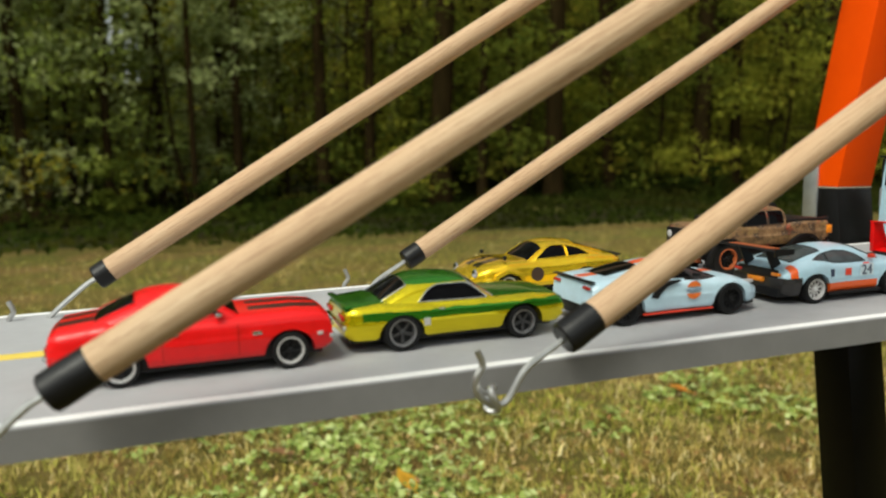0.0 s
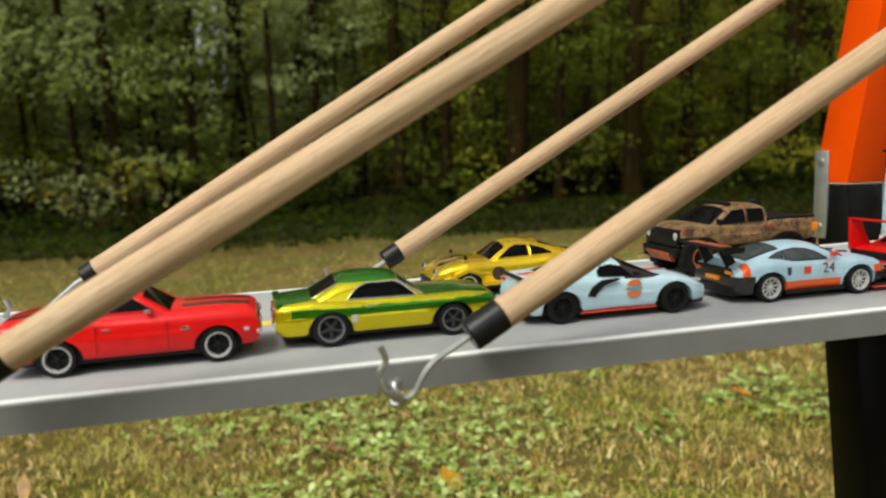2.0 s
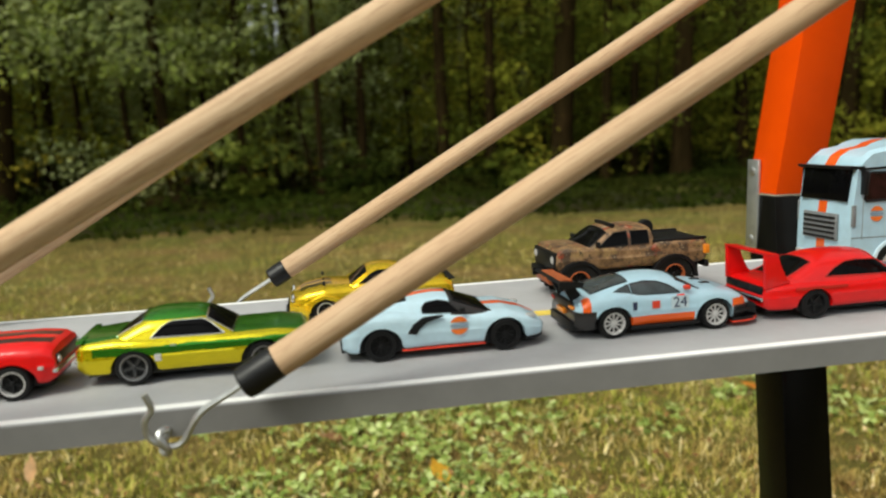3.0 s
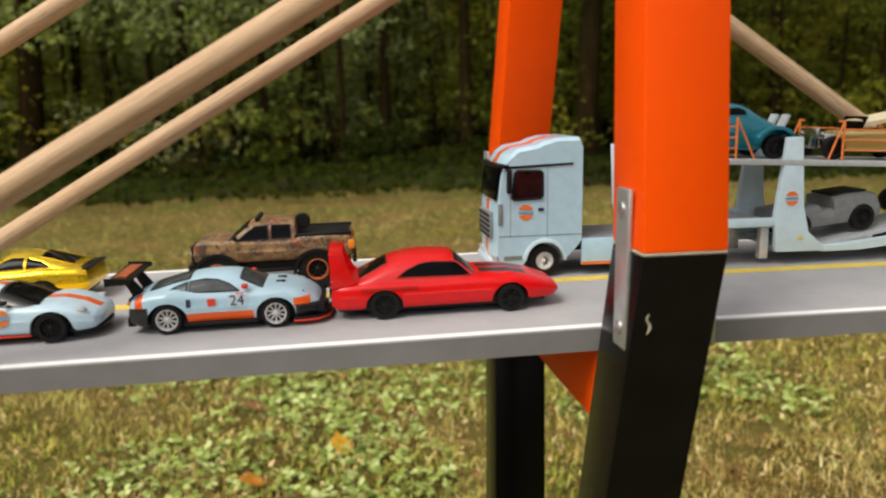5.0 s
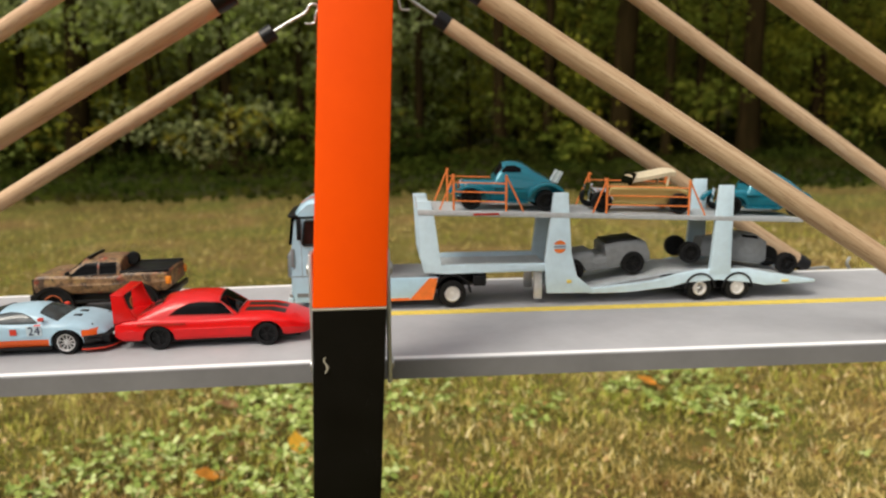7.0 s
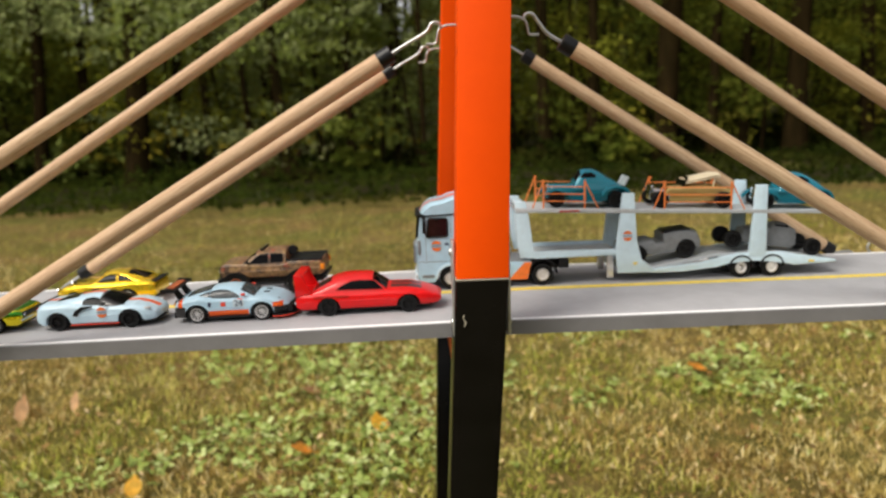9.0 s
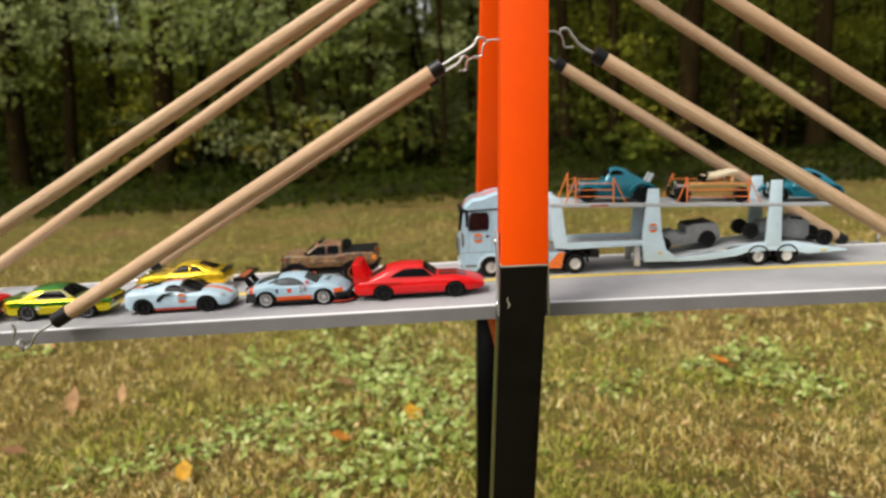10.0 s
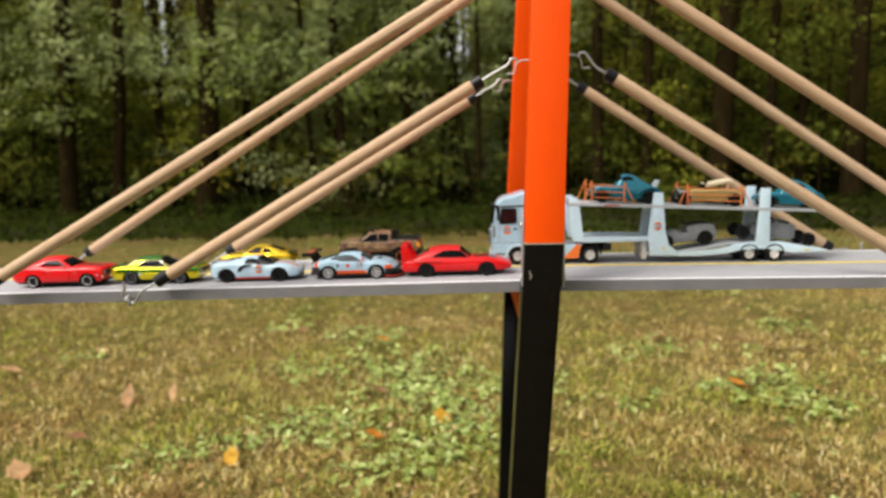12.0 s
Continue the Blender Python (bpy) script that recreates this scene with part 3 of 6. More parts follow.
# ---- the toy cars on the deck ----
def on_deck(x, y, heading=0.0):
    """A pose on the road surface; heading 0 drives towards +x, 180 the other way."""
    slope = math.degrees(math.atan(0.022 if x < 0 else 0.002))
    turn = math.degrees(math.atan(-0.032 if x < 0 else -0.008))
    return Matrix.Translation((x, y, deck_top(x) + 0.0001)) @ pose(0, 0, 0, 0, -slope, turn) @ pose(0, 0, 0, 0, 0, heading)


NAVY_BROWN = plain("door_print_brown", (0.045, 0.026, 0.02), 0.5)
LIGHT_BLUE = (0.53, 0.715, 0.83)
TRAFFIC = "toy cars on the bridge"
PALE_PRINT = plain("pale_blue_print", (0.55, 0.66, 0.72), 0.4)
RUST_RIM = plain("rust_rim", (0.40, 0.10, 0.03), 0.6, 0.2, vary=0.4)


def lamp_pair(car, x, y, z, r, material, name="headlight", depth=0.0012, label=""):
    for s in (-1, 1):
        o = part(name, lathe(B(), [(r, 0), (r, depth * 0.6), (r * 0.6, depth)], 14), material, car, label)
        o.matrix_basis = Matrix.Translation((x, s * y, z)) @ Matrix.Rotation(-math.pi / 2 if x > 0 else math.pi / 2, 4, "Z")


def bar(car, name, x0, x1, y0, y1, z0, z1, material, label="", bevel=0.0004):
    return part(name, box(B(), x0, x1, y0, y1, z0, z1, bevel), material, car, label)


def plan_plate(car, name, outline, z0, z1, material, label=""):
    """A flat plate with the given half outline (x, y) in plan, mirrored about the middle."""
    bm = B()
    pts = list(outline) + [(x, -y) for x, y in outline[::-1] if y > 1e-6]
    lo, hi = [bm.verts.new((x, y, z0)) for x, y in pts], [bm.verts.new((x, y, z1)) for x, y in pts]
    bm.faces.new(lo)
    bm.faces.new(hi[::-1])
    for i in range(len(pts)):
        j = (i + 1) % len(pts)
        bm.faces.new((lo[i], hi[i], hi[j], lo[j]))
    return part(name, bm, material, car, label)


def red_coupe():
    car = thing("toy_car", on_deck(-0.4012, -0.0250), "red toy muscle car with black bonnet and boot stripes", "toy car", TRAFFIC)
    ax, r = (-0.0240, 0.0235), 0.0057
    red, black = (0.74, 0.004, 0.007), (0.02, 0.017, 0.017)
    paint = livery("red_striped_paint", red, [(black, (0.0125, 0.034), (0.0022, 0.0075), (0.0155, 0.03)), (black, (-0.0415, -0.030), (0.0022, 0.0075), (0.0163, 0.03))], coat=0.2)
    top = [(-0.0425, 0.0124), (-0.0420, 0.0154), (-0.0400, 0.0170), (-0.0270, 0.0186), (-0.018, 0.0183), (-0.008, 0.0170), (0.010, 0.0170), (0.026, 0.0170), (0.0335, 0.0163), (0.0358, 0.0150), (0.0366, 0.0126)]
    wide = [(-0.0425, 0.0142), (-0.0395, 0.0158), (-0.020, 0.0168), (0.015, 0.0166), (0.030, 0.0160), (0.0366, 0.0146)]
    body = part("body", car_body(top, wide, 0.0048, ax, 0.0075), paint, car, "glossy red body with black stripes")
    greenhouse(car, livery("red_roof_paint", red, coat=0.2), [(-0.0335, 0.0165), (-0.0270, 0.0205), (-0.0180, 0.0246), (-0.0120, 0.0258), (-0.0040, 0.0254), (0.0010, 0.0238), (0.0060, 0.0202), (0.0108, 0.0160)], 0.0156, 0.0152, 0.0112,
               [([(-0.0172, 0.0182), (0.0050, 0.0180)], [(-0.0172, 0.0183), (-0.0135, 0.0220), (-0.0100, 0.0228), (-0.0022, 0.0226), (0.0050, 0.0182)])], [(0.0098, 0.0012, 0.90, 0.84), (-0.0310, -0.0192, 0.80, 0.80)], GLASS, label="red roof")
    for s in (-1, 1):
        bar(car, "mirror", 0.0022, 0.0042, s * 0.0158 - 0.0010, s * 0.0158 + 0.0010, 0.0178, 0.0190, CHROME, "small chrome mirror")
        bar(car, "side_marker", 0.0318, 0.0334, s * 0.0158 - 0.0004, s * 0.0158 + 0.0004, 0.0096, 0.0106, RIM_SILVER, "", 0.0001)
    bar(car, "front_bumper", 0.0355, 0.0374, -0.0148, 0.0148, 0.0078, 0.0094, CHROME, "chrome bumper", 0.0006)
    bar(car, "grille", 0.0360, 0.0369, -0.0125, 0.0125, 0.0098, 0.0134, BLACK_PLASTIC)
    lamp_pair(car, 0.0364, 0.0108, 0.0117, 0.0014, CHROME)
    bar(car, "rear_bumper", -0.0436, -0.0418, -0.0142, 0.0142, 0.0090, 0.0106, CHROME, "chrome bumper", 0.0006)
    for s in (-1, 1):
        bar(car, "tail_lamp", -0.0432, -0.0424, s * 0.0096 - 0.0032, s * 0.0096 + 0.0032, 0.0112, 0.0128, RED_LAMP)
        bar(car, "door_handle", -0.0105, -0.0080, s * 0.01655 - 0.0003, s * 0.01655 + 0.0003, 0.0134, 0.0139, CHROME, "", 0.0001)
        bar(car, "fender_badge", 0.0125, 0.0152, s * 0.0166 - 0.00025, s * 0.0166 + 0.00025, 0.0116, 0.0127, CHROME, "", 0.0001)
        for xd in (-0.0125, 0.0085):
            bar(car, "door_gap", xd - 0.00012, xd + 0.00012, s * 0.01662 - 0.0002, s * 0.01662 + 0.0002, 0.0062, 0.0152, RED_LAMP, "", 0.0)
    chassis(car, -0.040, 0.034, 0.0115, 0.0030, 0.0080)
    four_wheels(car, ax, 0.0138, r, 0.0048, "muscle")


def green_coupe():
    car = thing("toy_car", on_deck(-0.3200, -0.0230), "green over yellow metallic toy muscle car", "toy car", TRAFFIC)
    ax, r = (-0.0212, 0.0212), 0.0057
    yellow, green = (0.76, 0.63, 0.012), (0.05, 0.28, 0.02)
    paint = livery("green_yellow_paint", yellow, [(green, (-0.034, 0.05), (0.0120, 0.03), (0.0104, 0.0132), 0.0024), (green, None, (0, 0.0132), (0.0138, 0.03))], rough=0.2, metal=0.75)
    top = [(-0.0395, 0.0110), (-0.0390, 0.0138), (-0.0375, 0.0152), (-0.0270, 0.0160), (-0.018, 0.0156), (-0.008, 0.0147), (0.010, 0.0147), (0.026, 0.0149), (0.0345, 0.0142), (0.0370, 0.0128), (0.0376, 0.0106)]
    wide = [(-0.0395, 0.0138), (-0.036, 0.0156), (-0.020, 0.0170), (0.0, 0.0162), (0.021, 0.0168), (0.031, 0.0160), (0.0376, 0.0140)]
    part("body", car_body(top, wide, 0.0044, ax, 0.0076), paint, car, "metallic yellow body, green above")
    roof_paint = livery("green_roof_paint", yellow, [(green, (-0.0200, 0.05), (0, 0.0124), (0.0206, 0.03)), (green, (-0.05, -0.0190), (0, 0.0102), (0.0150, 0.03))], rough=0.2, metal=0.75)
    greenhouse(car, roof_paint, [(-0.0285, 0.0152), (-0.0235, 0.0186), (-0.0175, 0.0222), (-0.0120, 0.0233), (-0.0030, 0.0232), (0.0025, 0.0220), (0.0075, 0.0186), (0.0122, 0.0146)], 0.0136, 0.0152, 0.0116,
               [([(-0.0152, 0.0154), (-0.0040, 0.0152), (0.0086, 0.0150)], [(-0.0152, 0.0155), (-0.0118, 0.0188), (-0.0085, 0.0202), (0.0018, 0.0201), (0.0045, 0.0186), (0.0086, 0.0152)])], [(0.0114, 0.0030, 0.92, 0.86), (-0.0272, -0.0182, 0.80, 0.82)], GLASS, CHROME, "green roof with yellow pillars")
    bar(car, "front_bumper", 0.0365, 0.0382, -0.0140, 0.0140, 0.0070, 0.0084, CHROME, "chrome bumper", 0.0006)
    bar(car, "grille", 0.0368, 0.0379, -0.0120, 0.0120, 0.0088, 0.0124, BLACK_PLASTIC)
    lamp_pair(car, 0.0373, 0.0098, 0.0106, 0.0014, CHROME)
    bar(car, "rear_bumper", -0.0404, -0.0388, -0.0140, 0.0140, 0.0082, 0.0097, CHROME, "chrome bumper", 0.0006)
    bar(car, "spoiler", -0.0394, -0.0370, -0.0136, 0.0136, 0.0150, 0.0159, livery("green_spoiler", green, rough=0.2, metal=0.75), "small green lip spoiler")
    for s in (-1, 1):
        bar(car, "tail_lamp", -0.0401, -0.0392, s * 0.0092 - 0.0034, s * 0.0092 + 0.0034, 0.0108, 0.0126, RED_LAMP)
        bar(car, "door_handle", -0.0090, -0.0068, s * 0.0164 - 0.0004, s * 0.0164 + 0.0004, 0.0128, 0.0134, CHROME, "", 0.0001)
        bar(car, "fender_badge", -0.0142, -0.0120, s * 0.0166 - 0.0003, s * 0.0166 + 0.0003, 0.0080, 0.0104, RIM_SILVER, "", 0.0001)
    chassis(car, -0.037, 0.034, 0.0112, 0.0028, 0.0078)
    four_wheels(car, ax, 0.0140, r, 0.0048, "five", 0.0062)


def mid_engine_coupe():
    car = thing("toy_car", on_deck(-0.2362, -0.0262), "pale blue toy sports car with orange centre stripe", "toy car", TRAFFIC)
    ax, r = (-0.0224, 0.0224), 0.0058
    paint = livery("pale_blue_stripe_paint", LIGHT_BLUE, [(ORANGE, (-0.0335, 0.05), (0, 0.0026), (0.0100, 0.03)), ((0.03, 0.03, 0.032), (-0.0155, 0.0155), None, (0.0, 0.0040))])
    top = [(-0.0358, 0.0105), (-0.0352, 0.0148), (-0.0335, 0.0160), (-0.020, 0.0168), (-0.010, 0.0160), (0.0, 0.0148), (0.012, 0.0142), (0.024, 0.0140), (0.031, 0.0122), (0.0368, 0.0094), (0.0385, 0.0076)]
    wide = [(-0.0358, 0.0148), (-0.032, 0.0165), (-0.021, 0.0172), (-0.002, 0.0160), (0.010, 0.0164), (0.022, 0.0168), (0.032, 0.0154), (0.0368, 0.0125), (0.0385, 0.0090)]
    part("body", car_body(top, wide, 0.0036, ax, 0.0076), paint, car, "pale blue body with orange stripe")
    roof_paint = livery("pale_blue_roof", LIGHT_BLUE, [(ORANGE, (-0.05, 0.004), (0, 0.0024), (0.0180, 0.03)), (BLACK3, (0.0032, 0.05), None, None)])
    greenhouse(car, roof_paint, [(-0.0330, 0.0152), (-0.0220, 0.0178), (-0.0110, 0.0200), (-0.0030, 0.0210), (0.0030, 0.0207), (0.0080, 0.0190), (0.0140, 0.0162), (0.0195, 0.0134)], 0.0132, 0.0146, 0.0100,
               [([(-0.0070, 0.0156), (0.0060, 0.0150)], [(-0.0070, 0.0172), (-0.0055, 0.0186), (-0.0010, 0.0191), (0.0028, 0.0184), (0.0060, 0.0152)])], [(0.0180, 0.0048, 0.93, 0.86), (-0.0280, -0.0120, 0.50, 0.62)], GLASS, BLACK_PLASTIC, "pale blue roof with orange stripe")
    for s in (-1, 1):
        sc = prism(B(), [(-0.0130, 0.0094), (-0.0098, 0.0088), (-0.0088, 0.0108), (-0.0062, 0.0130), (0.0002, 0.0146), (-0.0006, 0.0151), (-0.0070, 0.0148), (-0.0108, 0.0126)], s * 0.0156, s * 0.0168, 0.0002)
        part("side_intake", sc, BLACK_PLASTIC, car, "black side air intake")
        bar(car, "side_skirt", -0.0150, 0.0150, s * 0.0150 - 0.0006, s * 0.0150 + 0.0006, 0.0029, 0.0035, RED_PRINT, "thin red side skirt", 0.0002)
        bar(car, "mirror", 0.0060, 0.0080, s * 0.0158 - 0.0014, s * 0.0158 + 0.0014, 0.0156, 0.0168, BLACK_PLASTIC, "black door mirror")
        o = bar(car, "headlight", 0.0275, 0.0345, s * 0.0125 - 0.0014, s * 0.0125 + 0.0014, 0.0108, 0.0120, RIM_SILVER)
        bar(car, "nose_vent", 0.0352, 0.0378, s * 0.0078 - 0.0024, s * 0.0078 + 0.0024, 0.0050, 0.0074, BLACK_PLASTIC)
        bar(car, "tail_lamp", -0.0362, -0.0354, s * 0.0110 - 0.0026, s * 0.0110 + 0.0026, 0.0134, 0.0146, RED_LAMP)
    logo(car, 0.0055, 0.0108, 0.01655, 0.0033)
    plan_plate(car, "splitter", [(0.0300, 0.0150), (0.0345, 0.0138), (0.0375, 0.0104), (0.0388, 0.0060), (0.0391, 0.0)], 0.0030, 0.0039, BLACK_PLASTIC, "black front splitter")
    bar(car, "rear_spoiler", -0.0362, -0.0338, -0.0140, 0.0140, 0.0160, 0.0166, BLACK_PLASTIC, "black tail spoiler")
    bar(car, "diffuser", -0.0362, -0.0330, -0.0130, 0.0130, 0.0034, 0.0074, BLACK_PLASTIC)
    chassis(car, -0.033, 0.033, 0.0112, 0.0024, 0.0080)
    four_wheels(car, ax, 0.0140, r, 0.0050, "black")


def race_coupe():
    car = thing("toy_car", on_deck(-0.1520, -0.0275), "pale blue and orange toy racing coupe with black rear wing", "toy car", TRAFFIC)
    ax, r = (-0.0202, 0.0202), 0.0057
    paint = livery("race_paint", PALE_BLUE, [(ORANGE, (-0.0135, 0.0120), (0.0140, 0.03), (0.0, 0.0074)), (ORANGE, (0.0272, 0.0335), (0.0090, 0.03), (0.0080, 0.0112), 0.003), (ORANGE, (-0.0318, -0.0288), (0.0115, 0.03), (0.0080, 0.03), 0.003), (BLACK3, (0.0278, 0.05), None, (0.0, 0.0086), 0.002), (BLACK3, (-0.05, -0.0270), None, (0.0, 0.0105), 0.002), ((0.75, 0.05, 0.03), (0.0055, 0.0085), (0.0135, 0.03), (0.0135, 0.0175))])
    top = [(-0.0345, 0.0100), (-0.0338, 0.0126), (-0.0300, 0.0150), (-0.0200, 0.0166), (-0.008, 0.0154), (0.004, 0.0148), (0.014, 0.0150), (0.022, 0.0150), (0.030, 0.0132), (0.0355, 0.0100), (0.0372, 0.0078)]
    wide = [(-0.0345, 0.0140), (-0.031, 0.0162), (-0.020, 0.0174), (-0.006, 0.0158), (0.008, 0.0158), (0.020, 0.0172), (0.031, 0.0156), (0.0376, 0.0110)]
    part("body", car_body(top, wide, 0.0036, ax, 0.0075), paint, car, "pale blue and orange racing body")
    greenhouse(car, livery("race_roof", PALE_BLUE), [(-0.0330, 0.0140), (-0.0245, 0.0170), (-0.0160, 0.0196), (-0.0080, 0.0211), (-0.0010, 0.0214), (0.0060, 0.0205), (0.0120, 0.0176), (0.0178, 0.0142)], 0.0130, 0.0148, 0.0104,
               [([(-0.0212, 0.0154), (-0.0125, 0.0151)], [(-0.0212, 0.0155), (-0.0165, 0.0174), (-0.0125, 0.0186)]), ([(-0.0117, 0.0151), (0.0068, 0.0149)], [(-0.0117, 0.0187), (-0.0060, 0.0194), (-0.0010, 0.0190), (0.0030, 0.0176), (0.0068, 0.0150)])],
               [(0.0166, 0.0072, 0.90, 0.84), (-0.0268, -0.0120, 0.72, 0.76)], GREY_GLASS, BLACK_PLASTIC, "pale blue roof", pane_label="grey see-through glass in a black frame")
    wing = part("rear_wing", prism(B(), [(-0.0410, 0.0218), (-0.0400, 0.0226), (-0.0330, 0.0216), (-0.0322, 0.0210), (-0.0335, 0.0208)], -0.0165, 0.0165, 0.0002), BLACK_PLASTIC, car, "black carbon rear wing")
    # a brown-orange reflection on the wing top, laid on as a coloured strip
    bar(wing, "wing_reflection", -0.0392, -0.0345, -0.0120, 0.0120, 0.0219, 0.0225, RUST_RIM, "dull orange strip painted as a reflection on the wing", 0.0)
    for s in (-1, 1):
        part("end_plate", prism(B(), [(-0.0413, 0.0200), (-0.0322, 0.0204), (-0.0320, 0.0224), (-0.0413, 0.0231)], s * 0.0165, s * 0.0171), BLACK_PLASTIC, wing)
        part("wing_strut", prism(B(), [(-0.0330, 0.0118), (-0.0285, 0.0138), (-0.0330, 0.0200), (-0.0345, 0.0218), (-0.0378, 0.0218), (-0.0362, 0.0180)], s * 0.0070, s * 0.0078), BLACK_PLASTIC, wing)
        part("canard", prism(B(), [(0.0285, 0.0062), (0.0362, 0.0056), (0.0355, 0.0064), (0.0300, 0.0072)], s * 0.0140, s * 0.0164, 0.0002), BLACK_PLASTIC, car)
        part("bonnet_vent", box(B(), 0.0200, 0.0235, s * 0.0040 - 0.0012, s * 0.0040 + 0.0012, 0.0148, 0.0159, 0.0002), BLACK_PLASTIC, car)
        lamp_y = s * 0.0112
        bar(car, "door_panel", 0.0025, 0.0095, s * 0.01590, s * 0.01605, 0.0092, 0.0140, PALE_PRINT, "", 0.0)
        bar(car, "sponsor_mark", -0.0050, -0.0020, s * 0.01592, s * 0.01606, 0.0100, 0.0128, RED_PRINT, "", 0.0)
        bar(car, "small_mark", -0.0128, -0.0112, s * 0.0162, s * 0.0165, 0.0100, 0.0130, NAVY_PRINT, "", 0.0)
        numerals(car, "24", 0.0060, 0.0098, s * 0.01612, 0.0056, s, NAVY_PRINT)
        part("mirror", box(B(), 0.0080, 0.0104, s * 0.0150 - 0.0012, s * 0.0150 + 0.0012, 0.0160, 0.0176, 0.0005), RED_PRINT, car)
        bar(car, "side_skirt", -0.0135, 0.0135, s * 0.0152 - 0.0012, s * 0.0152 + 0.0012, 0.0026, 0.0040, BLACK_PLASTIC)
    lamp_pair(car, 0.0302, 0.0112, 0.0112, 0.0019, GREY_GLASS)
    plan_plate(car, "splitter", [(0.0270, 0.0164), (0.0320, 0.0163), (0.0362, 0.0150), (0.0392, 0.0118), (0.0408, 0.0070), (0.0412, 0.0)], 0.0024, 0.0036, BLACK_PLASTIC, "black rounded front splitter")
    plan_plate(car, "splitter_edge", [(0.0270, 0.0167), (0.0322, 0.0166), (0.0366, 0.0153), (0.0396, 0.0120), (0.0412, 0.0072), (0.0416, 0.0)], 0.0019, 0.0025, RED_PRINT, "red edge under the splitter")
    bar(car, "front_intake", 0.0350, 0.0388, -0.0130, 0.0130, 0.0040, 0.0078, BLACK_PLASTIC)
    bar(car, "diffuser", -0.0356, -0.0325, -0.0128, 0.0128, 0.0030, 0.0066, BLACK_PLASTIC, "black rear diffuser")
    bar(car, "tail_plate", -0.0357, -0.0345, -0.0042, 0.0042, 0.0082, 0.0100, AMBER, "small amber plate", 0.0001)
    bar(car, "tail_grille", -0.0350, -0.0335, -0.0110, 0.0110, 0.0104, 0.0136, BLACK_PLASTIC)
    for s in (-1, 1):
        bar(car, "tail_lamp", -0.0353, -0.0340, s * 0.0105 - 0.0022, s * 0.0105 + 0.0022, 0.0112, 0.0126, AMBER if s < 0 else RED_LAMP)
    chassis(car, -0.032, 0.033, 0.0112, 0.0024, 0.0080)
    four_wheels(car, ax, 0.0144, r, 0.0048, "race")


def winged_coupe():
    car = thing("toy_car", on_deck(-0.0650, -0.0300), "red toy stock car with tall rear wing and pointed nose", "toy car", TRAFFIC)
    ax, r = (-0.0250, 0.0250), 0.0056
    red = (0.72, 0.004, 0.006)
    paint = livery("winged_red_paint", red, [(BLACK3, (0.0140, 0.0330), (0.0015, 0.0082), (0.0130, 0.03), 0.003)], coat=0.15)
    top = [(-0.0455, 0.0105), (-0.0450, 0.0132), (-0.0430, 0.0142), (-0.030, 0.0152), (-0.018, 0.0150), (-0.006, 0.0146), (0.012, 0.0149), (0.026, 0.0145), (0.036, 0.0124), (0.0435, 0.0098), (0.0455, 0.0082)]
    wide = [(-0.0455, 0.0142), (-0.040, 0.0160), (-0.025, 0.0170), (0.0, 0.0166), (0.022, 0.0168), (0.034, 0.0154), (0.042, 0.0130), (0.0455, 0.0104)]
    part("body", car_body(top, wide, 0.0044, ax, 0.0074), paint, car, "red body with black bonnet panel")
    greenhouse(car, livery("winged_roof_paint", red), [(-0.0370, 0.0142), (-0.0300, 0.0182), (-0.0220, 0.0226), (-0.0150, 0.0243), (-0.0060, 0.0246), (0.0020, 0.0238), (0.0070, 0.0202), (0.0126, 0.0146)], 0.0136, 0.0156, 0.0116,
               [([(-0.0200, 0.0160), (-0.0060, 0.0157), (0.0096, 0.0154)], [(-0.0200, 0.0161), (-0.0160, 0.0188), (-0.0105, 0.0209), (-0.0050, 0.0213), (0.0036, 0.0208), (0.0060, 0.0190), (0.0096, 0.0155)])], [(0.0116, 0.0032, 0.92, 0.86), (-0.0345, -0.0232, 0.72, 0.74)], GLASS, RED_LAMP, "red fastback roof")
    w = part("rear_wing", prism(B(), [(-0.0456, 0.0260), (-0.0404, 0.0257), (-0.0402, 0.0264), (-0.0458, 0.0269)], -0.0150, 0.0150, 0.0003), livery("wing_red", red, coat=0.15), car, "tall red rear wing")
    for s in (-1, 1):
        part("wing_upright", prism(B(), [(-0.0455, 0.0128), (-0.0345, 0.0148), (-0.0368, 0.0166), (-0.0390, 0.0212), (-0.0400, 0.0264), (-0.0456, 0.0268), (-0.0454, 0.0200)], s * 0.0130, s * 0.0148, 0.0003), w.data.materials[0], w)
        bar(car, "tail_lamp", -0.0462, -0.0453, s * 0.0085 - 0.0042, s * 0.0085 + 0.0042, 0.0108, 0.0130, BLACK_PLASTIC)
        bar(car, "quarter_stripe", -0.0340, -0.0120, s * 0.0170 - 0.0002, s * 0.0170 + 0.0001, 0.0120, 0.0128, RED_LAMP, "dark red stripe", 0.0)
    bar(car, "tail_panel", -0.0459, -0.0445, -0.0128, 0.0128, 0.0104, 0.0134, BLACK_PLASTIC, "dark tail panel", 0.0002)
    bar(car, "rear_bumper", -0.0466, -0.0450, -0.0138, 0.0138, 0.0078, 0.0094, CHROME, "chrome bumper", 0.0005)
    chassis(car, -0.043, 0.040, 0.0112, 0.0028, 0.0078)
    four_wheels(car, ax, 0.0140, r, 0.0048, "daytona", 0.0060)


